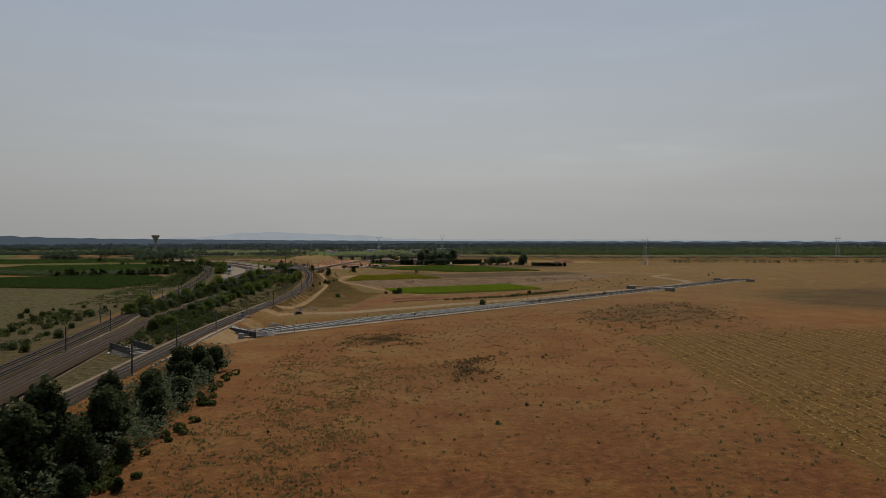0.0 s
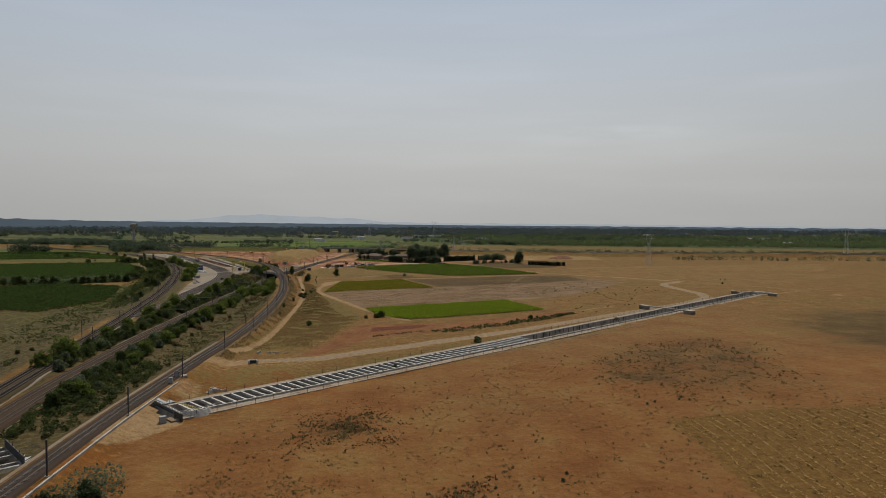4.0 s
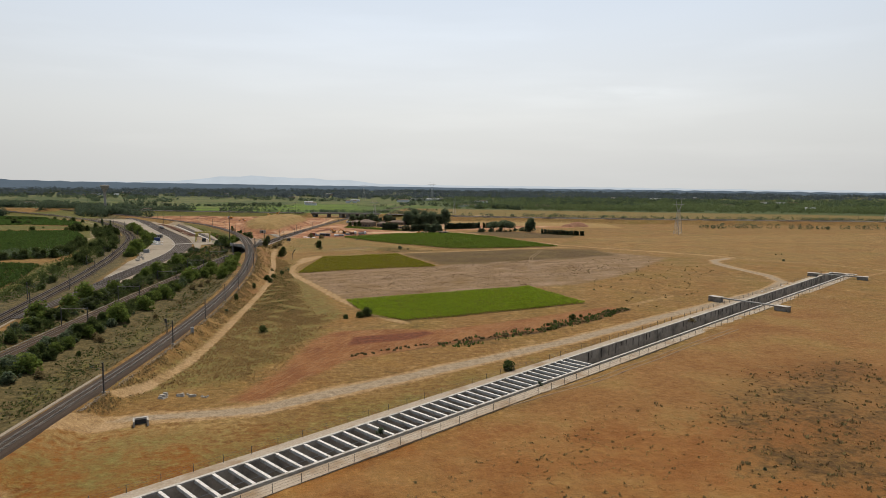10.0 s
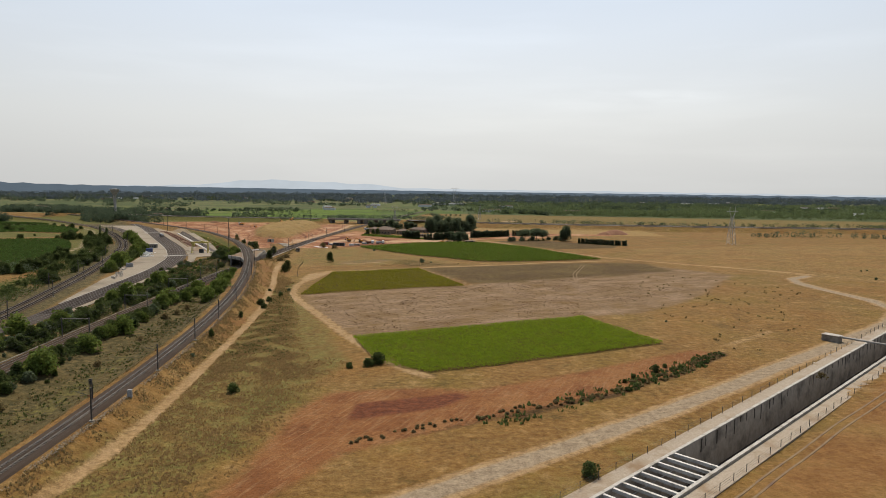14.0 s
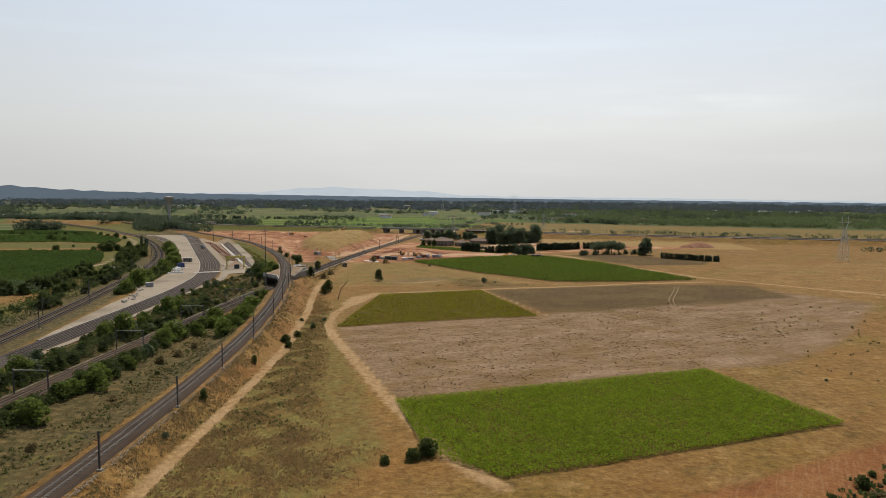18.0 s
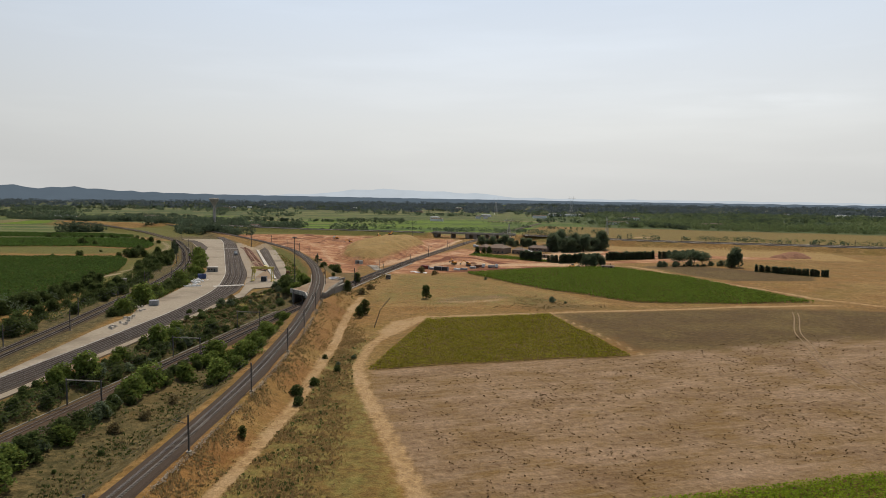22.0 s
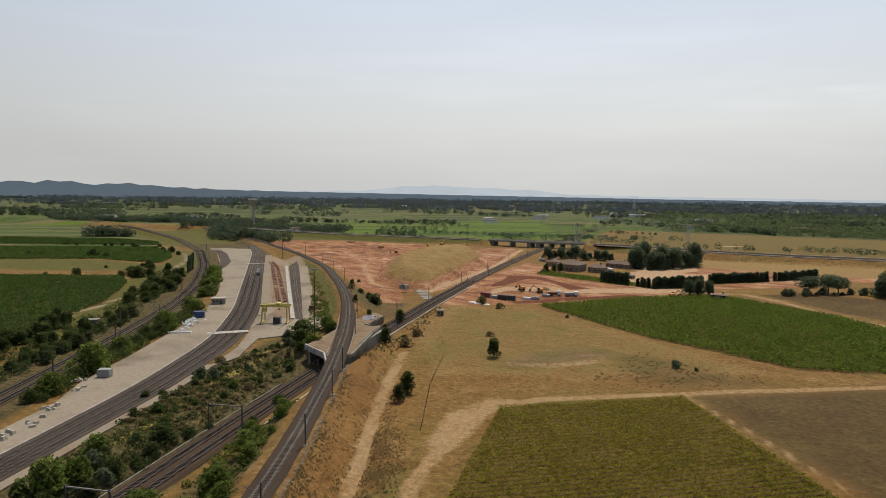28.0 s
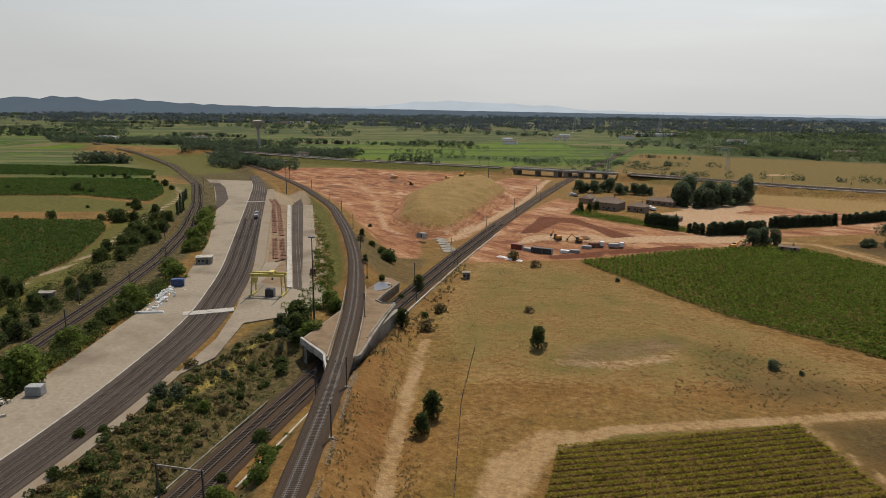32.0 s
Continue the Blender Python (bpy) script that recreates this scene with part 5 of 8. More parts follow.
for sgn in ((1, 0), (0, 1)):
    ss = r_st.uniform(0.06, 0.17, len(sp))
    o = np.zeros((len(sp), 4, 3))
    for k, (ax, az) in enumerate(((-1, 0.0), (1, 0.0), (0.6, 1.0), (-0.6, 1.0))):
        o[:, k] = sp + np.column_stack([ss * ax * sgn[0] + 0.5 * ss * az, ss * ax * sgn[1] + 0.3 * ss * az, ss * 0.9 * az])
    q.append(o)
flat_ = np.stack([sp + np.column_stack([r_st.uniform(0.06, 0.2, len(sp)) * ax, r_st.uniform(0.06, 0.2, len(sp)) * ay, np.full(len(sp), 0.08)]) for ax, ay in ((-1, -1), (1, -1), (1, 1), (-1, 1))], 1)
tagged(new("trackside_stones", quads_mesh("trackside_stones", np.concatenate(q + [flat_]), M_GRAVEL)), "pale loose stones along the foot of the track bed", "stones", kind="stuff")

# ---- strutted trench ----
def tp(u, v, z):
    return (TR0[0] + TRD[0] * u + TRN[0] * v, TR0[1] + TRD[1] * u + TRN[1] * v, z)


trench = thing("railway_trench", "long open concrete trench with white cross struts", "trench", kind="structure")
t_rot = math.degrees(math.atan2(TRD[1], TRD[0]))
inn = TR_HALF - 0.55
for s in (-1, 1):
    part("trench_wall", Build().prism([tp(u, s * v, 0)[:2] for u, v in ((0, inn), (TR_LEN, inn), (TR_LEN, TR_HALF + 0.05), (0, TR_HALF + 0.05))][::s], TR_DEEP - 0.5, 0.42), M_CONCRETE_DARK, trench, "stained grey concrete wall")
    part("coping", Build().prism([tp(u, s * v, 0)[:2] for u, v in ((-0.2, inn - 0.08), (TR_LEN, inn - 0.08), (TR_LEN, TR_HALF + 0.2), (-0.2, TR_HALF + 0.02))][::s], 0.42, 0.72), M_CONCRETE_PALE, trench, "pale concrete coping")
    part("verge", Build().prism([tp(u, s * v, 0)[:2] for u, v in ((-3, TR_HALF + 0.05), (TR_LEN, TR_HALF + 0.05), (TR_LEN, TR_HALF + 3.9), (-3, TR_HALF + 3.9))][::s], -1.0, 0.16), M_VERGE, trench, "dusty gravel verge")
part("trench_floor", Build().prism([tp(u, v, 0)[:2] for u, v in ((-30, -inn), (TR_LEN, -inn), (TR_LEN, inn), (-30, inn))], TR_DEEP - 0.8, TR_DEEP), M_BALLAST_YARD, trench)
part("end_wall", Build().prism([tp(u, v, 0)[:2] for u, v in ((-1.2, -TR_HALF - 1), (0.05, -TR_HALF - 1), (0.05, TR_HALF + 1), (-1.2, TR_HALF + 1))], -1.6, 0.8), M_CONCRETE, trench)
part("end_wall", Build().prism([tp(u, v, 0)[:2] for u, v in ((TR_LEN - 0.1, -TR_HALF - 1.5), (TR_LEN + 4.0, -TR_HALF - 1.5), (TR_LEN + 4.0, TR_HALF + 1.5), (TR_LEN - 0.1, TR_HALF + 1.5))], TR_DEEP - 0.6, 0.3), M_CONCRETE_DARK, trench)
for s in (-1, 1):
    part("rail", Build().beam(tp(-20, s * 0.75, TR_DEEP + 0.12), tp(TR_LEN, s * 0.75, TR_DEEP + 0.12), 0.08, 0.16), M_RAIL, trench)
strut_mesh = Build().box((0, 0, 0), (0.62, 2 * inn + 0.04, 0.62)).mesh("strut", M_STRUT)
for k in range(50):
    ob = part("strut", strut_mesh, None, trench)
    ob.matrix_basis = Matrix.Translation(tp(1.6 + k * 3.3, 0, 0.02)) @ pose(0, 0, 0, 0, 0, t_rot)
for k in range(3):
    part("grating_bar", Build().beam(tp(5.6 + k * 0.5, -inn, 0.5), tp(5.6 + k * 0.5, inn, 0.5), 0.16, 0.16), M_YELLOW, trench, "yellow grating bar")
# dark streaks below the coping, and a white duct along the wall
r_tr = np.random.default_rng(31)
for k in range(64):
    u = 166 + k * 4.4 + r_tr.normal(0, 0.8)
    for s in (1, -1):
        if r_tr.random() < 0.18:
            continue
        deep, wide = r_tr.uniform(1.2, 4.2), r_tr.uniform(0.18, 0.5)
        ob = part("wall_stain", Build().box((0, 0, -deep), (wide, 0.06, deep), 0, 1.5), M_STAIN, trench)
        ob.matrix_basis = Matrix.Translation(tp(u, s * (inn - 0.01), 0.3)) @ pose(0, 0, 0, 0, 0, t_rot)
part("cable_duct", Build().beam(tp(2, inn - 0.1, -2.9), tp(163, inn - 0.1, -2.9), 0.14, 0.14), M_STRUT, trench, "thin white cable duct")
# fences along both verges
post_mesh = Build().box((0, 0, 0), (0.10, 0.10, 1.7)).mesh("post", M_MAST)
for s in (-1, 1):
    fence = thing("wire_fence", "thin wire fence on dark posts along the trench", "fence", group="trench fences")
    n = 77
    for k in range(n):
        ob = part("post", post_mesh, None, fence)
        ob.matrix_basis = Matrix.Translation(tp(-2 + k * 6.0, s * (TR_HALF + 3.6), 0.1))
    for z in (0.5, 1.0, 1.5):
        part("wire", Build().beam(tp(-2, s * (TR_HALF + 3.6), z + 0.1), tp(-2 + (n - 1) * 6.0, s * (TR_HALF + 3.6), z + 0.1), 0.025, 0.025), M_MAST, fence)
# railing at the trench head
rail = thing("guard_railing", "dark steel guard railing at the head of the trench", "railing")
ra, rb = Vector((-73.5, 245.2, 0.2)), Vector((-59.2, 227.6, 0.2))
part("base_wall", Build().beam(ra + Vector((0, 0, 0.5)), rb + Vector((0, 0, 0.5)), 0.4, 2.2), M_DARK, rail, "dark panelled wall")
for z in (1.5, 2.2):
    part("handrail", Build().beam(ra + Vector((0, 0, z)), rb + Vector((0, 0, z)), 0.09, 0.09), M_MAST, rail)
for k in range(24):
    p = ra.lerp(rb, k / 23)
    part("baluster", Build().beam(p + Vector((0, 0, 0.9)), p + Vector((0, 0, 2.2)), 0.09, 0.09), M_MAST, rail)
# half-round basin and boxes at the trench head
basin = thing("drain_basin", "half-round drain pit with sloped pale concrete walls and handrail", "basin")
def bp(a, r, z):
    return tp(5.5 + r * math.cos(a), -TR_HALF - 0.5 - 0.85 * r * math.sin(a), z)


for k in range(7):
    b_ = Build()
    for a in (math.pi * k / 7, math.pi * (k + 1) / 7):
        b_.v += [tuple(bp(a, r, z)) for r, z in ((2.1, 0.2), (3.2, 1.4), (3.6, 1.4), (4.9, -0.3), (2.1, -0.3))]
    b_.f = [[q, q + 1, q + 6, q + 5] for q in range(4)] + [[4, 0, 5, 9], [4, 3, 2, 1, 0], [5, 6, 7, 8, 9]]
    part("sloped_wall", b_, M_CONCRETE_PALE, basin)
# shallow pit above the ground: its dark plate paints the shade of depth
part("pit_floor", Build().prism([tuple(bp(math.pi * k / 8, 2.2, 0))[:2] for k in range(8, -1, -1)], -0.2, 0.24), M_DARK, basin, "dark plate as the shade of the drain pit")
arc = [Vector(tp(u, -TR_HALF - 0.5 - 0.9 * math.sin(math.pi * (u + 1) / 13), 1.6)) for u in (-1, 1.2, 3.4, 5.5, 7.6, 9.8, 12)]
for p, q in zip(arc[:-1], arc[1:]):
    part("handrail", Build().beam(p, q, 0.12, 0.12), M_GALV, basin)
for p in arc:
    part("rail_post", Build().beam(p - Vector((0, 0, 1.6)), p, 0.09, 0.09), M_GALV, basin)


def cabinet(x, y, size, mat_, label, turn=0.0, name="equipment_cabinet"):
    z = ground_z(x, y)
    c = thing(name, label, "cabinet", pose(x, y, z - 0.05, 0, 0, turn), "trackside boxes")
    part("plinth", Build().box((0, 0, 0), (size[0] * 1.15, size[1] * 1.15, 0.25)), M_CONCRETE, c)
    part("body", Build().box((0, 0, 0.25), size), mat_, c)
    part("lid", Build().box((0, 0, 0.25 + size[2]), (size[0] * 1.08, size[1] * 1.08, 0.1)), mat_, c)
    part("door", Build().box((0, -size[1] / 2 - 0.02, 0.4), (size[0] * 0.8, 0.05, size[2] * 0.8)), M_GREY, c)
    return c


cabinet(-64, 227, (1.6, 1.2, 1.5), M_GREY, "grey concrete equipment box on gravel", 35)
cabinet(-71.5, 266, (1.2, 0.8, 1.8), M_DARK, "dark trackside cabinet beside the bank", 10)
cabinet(-71, 258, (1.1, 0.8, 1.6), M_GREY, "grey trackside cabinet beside the bank", 10)
cabinet(-62.5, 378, (1.0, 0.7, 1.5), M_GREY, "small grey cabinet beside the single track", 5)
for x, y, s in ((-70, 268, 2.6), (-59, 256, 1.8), (-72, 260, 2.0)):
    single("concrete_slab", Build().box((x, y, ground_z(x, y) - 0.1), (s, s * 0.8, 0.35), 30, 0.96), M_CONCRETE_PALE, "pale concrete cover slab lying in dry grass", "slab", "cover slabs")
# signal gantry box above the single line
sig = thing("signal_post", "dark signal post with a small head box beside the track", "signal", pose(-70.2, 375, 3.0))
part("post", Build().tube((0, 0, -0.6), (0, 0, 4.6), 0.1, 0.08), M_MAST, sig)
part("signal_head", Build().box((0, 0, 4.0), (0.7, 0.4, 1.3)), M_DARK, sig)
part("visor", Build().box((0, -0.3, 4.9), (0.5, 0.3, 0.12)), M_DARK, sig)
part("ladder", Build().beam((0.3, 0.1, -0.5), (0.3, 0.1, 4.2), 0.3, 0.05), M_MAST, sig)
# pipe bridges over the open trench
for p0, p1 in (((160.6, 441.8), (177.3, 416.1)), ((266, 520), (285, 503))):
    pb = thing("pipe_bridge", "pale pipe carried across the trench between concrete boxes", "pipe bridge", group="pipe bridges")
    a = math.degrees(math.atan2(p1[1] - p0[1], p1[0] - p0[0]))
    for p in (p0, p1):
        part("chamber", Build().box((p[0], p[1], -0.3), (5.6, 3.4, 2.3), a), M_CONCRETE, pb)
        part("cover", Build().box((p[0], p[1], 2.0), (5.9, 3.7, 0.18), a), M_CONCRETE_PALE, pb)
    part("pipe", Build().tube((p0[0], p0[1], 1.75), (p1[0], p1[1], 1.75), 0.38, 0.38, 10), M_CONCRETE_PALE, pb)
# west end of the trench, past the single line
box = thing("trench_mouth", "concrete trench mouth with dark railings west of the single track", "trench", pose(-91, 199.7, 0, 0, 0, t_rot), kind="structure")
for s in (-1, 1):
    part("side_wall", Build().box((0, s * 7.6, -8), (7.2, 0.5, 8.6)), M_CONCRETE_DARK, box)
    part("end_wall", Build().box((s * 3.4, 0, -8), (0.5, 15.6, 8.7)), M_CONCRETE_DARK, box)
    part("railing_panel", Build().box((s * 3.4, 0, 0.7), (0.25, 16.4, 1.9)), M_DARK, box, "dark panelled railing")
    for k in range(6):
        part("baluster", Build().box((s * 3.4, -7.5 + k * 3.0, 2.5), (0.14, 0.14, 0.7)), M_MAST, box)
for y_ in (-5.2, 0.4, 4.4):
    part("strut", Build().box((0, y_, 0.3), (6.6, 0.6, 0.6)), M_CONCRETE_PALE, box)
part("coping", Build().box((0, -7.6, 0.6), (7.6, 0.8, 0.25)), M_CONCRETE_PALE, box)
part("coping", Build().box((0, 7.6, 0.6), (7.6, 0.8, 0.25)), M_CONCRETE_PALE, box)
part("floor_slab", Build().box((0, 0, -8.2), (7, 15, 0.4)), M_BALLAST_YARD, box)
# pale gravel along the old tracks near the trench
for path, off, y0, y1 in ((L_PATH, 4.6, 70, 300), (F_PATH, 4.8, 70, 420), (L_PATH, -4.6, 90, 200), (E_PATH, -3.9, 70, 330)):
    vp = shifted(cut_path(path, y0, y1), off)
    vp[:, 2] = height(vp[:, 0], vp[:, 1])
    single("gravel_verge", Build().sweep(vp, [(-0.6, -0.3), (-0.5, 0.14), (0.5, 0.14), (0.6, -0.3)]), M_GRAVEL, "pale gravel edge beside the old tracks", "verge", "gravel verges", kind="structure")
# worn wheel ruts across the fields
def tyre_track(line, label):
    pts_ = np.array(line, float)
    path = resample(np.column_stack([pts_, np.zeros(len(pts_))]), 2.0)
    k = 7
    pad = np.pad(path[:, :2], ((k // 2, k // 2), (0, 0)), mode="reflect", reflect_type="odd")
    path[:, :2] = np.stack([np.convolve(pad[:, j], np.ones(k) / k, "valid") for j in (0, 1)], 1)
    path[:, 0] += 0.35 * np.sin(np.arange(len(path)) * 0.21)
    tr = thing("tyre_track", label, "track", group="field tracks", kind="structure")
    for off in (-1.05, 1.05):
        rut = shifted(path, off)
        rut[:, 2] = height(rut[:, 0], rut[:, 1]) + 0.09
        part("rut", Build().sweep(rut, [(-0.34, -0.2), (-0.2, 0.0), (0.2, 0.0), (0.34, -0.2)]), M_RUT, tr)


tyre_track(TRACK, "pale wheel ruts across the brown fallow field")
tyre_track(WHEELS, "straw-coloured wheel ruts beside the trench")
# small culvert and rubble beside the dirt road
cul = thing("culvert", "small concrete culvert mouth with a dark opening", "culvert", pose(-53, 297.5, -0.2, 0, 0, 20))
for s in (-1, 1):
    part("cheek_wall", Build().box((s * 1.4, 0, 0), (0.35, 2.4, 1.7)), M_CONCRETE_PALE, cul)
part("lintel", Build().box((0, 0.9, 1.4), (3.2, 0.6, 0.4)), M_CONCRETE_PALE, cul)
# solid dark block stands in for the shade inside the mouth
part("opening", Build().box((0, 0.8, 0), (2.4, 0.3, 1.4)), M_DARK, cul)
for x, y, s in ((-54, 317, 2.2), (-49.5, 317.5, 1.6), (-46.5, 317, 1.4), (-57.5, 258, 2.6), (-56, 257.2, 1.8), (-44, 316.5, 1.0)):
    ob = thing("rubble_heap", "heap of pale broken concrete in dry grass", "rubble", pose(x, y, ground_z(x, y)), "rubble heaps")
    for k in range(7):
        part("chunk", Build().box((rng.normal(0, s * 0.35), rng.normal(0, s * 0.3), -0.2), (s * rng.uniform(0.4, 0.9), s * rng.uniform(0.3, 0.7), s * rng.uniform(0.25, 0.6)), rng.uniform(0, 180), 0.6), M_ROCK, ob)

# ---- plants ----
def leaf_quads(centres, size, spread, r, flat=0.35):
    """Quads of about size round the centres, facing every way but mostly up."""
    n = len(centres)
    nrm = r.normal(size=(n, 3))
    nrm[:, 2] = np.abs(nrm[:, 2]) + flat
    nrm /= np.linalg.norm(nrm, axis=1)[:, None]
    t = np.cross(nrm, r.normal(size=(n, 3)))
    t /= np.linalg.norm(t, axis=1)[:, None] + 1e-9
    b_ = np.cross(nrm, t)
    s = (size * r.uniform(1 - spread, 1 + spread, n))[:, None]
    k = s * r.uniform(0.55, 0.95, n)[:, None]
    return np.stack([centres - t * s - b_ * k * 0.5, centres + t * s * 0.3 - b_ * k, centres + t * s + b_ * k * 0.4, centres - t * s * 0.2 + b_ * k], 1)


def crown_points(n, blobs, r):
    """Points on and in a few overlapping ellipsoids (x, y, z, rx, ry, rz)."""
    w = np.array([b_[3] * b_[4] + b_[5] * b_[3] for b_ in blobs])
    pick = r.choice(len(blobs), n, p=w / w.sum())
    bl = np.array(blobs)[pick]
    d = r.normal(size=(n, 3))
    d /= np.linalg.norm(d, axis=1)[:, None]
    rad = (r.uniform(0.62, 1.0, n) + np.abs(r.normal(0, 0.06, n)))[:, None]
    return bl[:, :3] + d * bl[:, 3:] * rad


def plant_kind(name, label, category, h, w, mat_, n, size, seed, trunk=0.25, lobes=7, narrow=False, group=""):
    """A tree or shrub: tapered trunk with limbs, and a crown of many leaves."""
    r = np.random.default_rng(seed)
    ob = thing(name, label, category, group=group)
    tb = Build()
    base = h * trunk
    tb.tube((0, 0, -0.3), (0.03 * h, 0.02 * h, base + h * 0.2), 0.035 * h + 0.03, 0.02 * h + 0.015, 7)
    blobs = []
    for k in range(lobes):
        a = 2 * math.pi * k / lobes + r.uniform(-0.4, 0.4)
        rr = w * (0.10 if narrow else 0.30 * (1.15 - 0.6 * k / lobes)) * r.uniform(0.5, 1.2)
        up_ = 0.1 + 0.72 * (k + 0.5) / lobes
        a = k * 2.4 + r.uniform(-0.5, 0.5)
        z = base + (h - base) * (up_ if not narrow else (k + 0.5) / lobes * 0.88)
        s = w * (0.36 if narrow else 0.27) * r.uniform(0.75, 1.2) * (1 - 0.55 * (z / h) ** 2 if narrow else 1.1 - 0.35 * up_)
        blobs.append((rr * math.cos(a), rr * math.sin(a), z, s, s, s * (1.6 if narrow else 0.82)))
        tb.tube((0.02 * h, 0.01 * h, base * 0.8 + 0.1), (rr * math.cos(a) * 0.9, rr * math.sin(a) * 0.9, z), 0.016 * h + 0.01, 0.006 * h + 0.005, 5)
    blobs.append((0, 0, base + (h - base) * 0.55, w * 0.3, w * 0.3, (h - base) * 0.42))
    part("trunk", tb, M_BARK, ob)
    p = crown_points(n, blobs, r)
    p[:, 2] = np.maximum(p[:, 2], 0.12)
    part("crown", quads_mesh("crown", leaf_quads(p, size, 0.4, r), mat_), None, ob)
    return ob


class Kind:
    """Places copies of one plant."""

    def __init__(self, *a, **k):
        self.ob, self.h, self.fresh = plant_kind(*a, **k), a[3], True

    def at(self, x, y, h, turn=None, wide=1.0, z=None, sink=0.1):
        s = h / self.h
        turn = rng.uniform(0, 360) if turn is None else turn
        m = pose(x, y, (ground_z(x, y) if z is None else z) - sink, 0, 0, turn) @ Matrix.Diagonal((s * wide, s * wide, s, 1))
        if self.fresh:
            self.fresh = False
            self.ob.matrix_basis = m
            return self.ob
        return copy_thing(self.ob, m)


K_TALL = [Kind("tree", "tall dark green tree in a row beside the railway", "tree", 10, 6.5, M_LEAF_ROW, 4200, 0.28, s, 0.03, 12, group="dark trees by the line") for s in (11, 12)]
K_LONE = [Kind("tree", "small rounded green tree standing in dry grass", "tree", 8, 5.6, M_LEAF, 2300, 0.23, s, 0.07, 11, group="field trees") for s in (21, 22)]
K_SHRUB = [Kind("shrub", "dense dark green shrub in the scrub strip", "shrub", 4, 5.2, M_LEAF, 1150, 0.25, s, 0.01, 12, group="scrub strip") for s in (31, 32, 33)]
K_SCRUB = [Kind("scrub_tree", "bushy dark green scrub tree beside the cutting line", "tree", 6, 5.4, M_LEAF, 1500, 0.27, s, 0.01, 12, group="scrub trees") for s in (34, 35, 36)]
K_FRESH = [Kind("leafy_shrub", "light green leafy shrub in the scrub strip", "shrub", 4, 5, M_LEAF_LIGHT, 1050, 0.24, s, 0.01, 8, group="light scrub") for s in (41, 42)]
K_DARK = [Kind("evergreen_shrub", "dark evergreen shrub beside the tracks", "shrub", 4, 4.6, M_LEAF_DARK, 1000, 0.25, s, 0.01, 8, group="dark scrub") for s in (51, 52)]
K_DRY = [Kind("bush", "brownish half-dry bush in the grass", "bush", 2.2, 2.8, M_LEAF_DRY, 380, 0.2, s, 0.03, 6, group="dry bushes") for s in (61,)]
K_CYPRESS = [Kind("cypress", "tall narrow dark cypress tree", "tree", 12, 3.4, M_LEAF_DARK, 1300, 0.34, 71, 0.02, 8, True, group="cypresses")]
K_PINE = [Kind("pine_tree", "broad dark pine tree in the farm garden", "tree", 15, 11, M_PINE, 3400, 0.42, s, 0.05, 15, group="farm pines") for s in (81, 82)]
K_UMBRELLA = [Kind("umbrella_pine", "umbrella pine with a bare trunk and flat dark crown", "tree", 10, 13, M_PINE, 2600, 0.4, 83, 0.52, 14, group="umbrella pines")]


def one(kinds):
    return kinds[int(rng.integers(len(kinds)))]


# trees on the slope below the single line, near the start
for x, y, h in ((-61, 72, 11), (-64, 84, 12), (-58, 88, 9), (-66, 96, 12.5), (-60, 103, 12), (-55, 80, 5), (-63, 112, 10), (-57, 116, 8.5), (-66, 120, 9), (-61, 127, 9.5), (-56.5, 131, 7),
                (-64, 136, 8), (-59, 142, 8.5), (-62, 150, 9), (-57, 153, 7), (-60.5, 160, 9.5), (-64.5, 164, 7), (-58, 167, 8), (-62, 175, 6), (-66, 76, 10), (-54.5, 95, 4), (-51, 84, 2.5)):
    one(K_TALL).at(x, y, h)
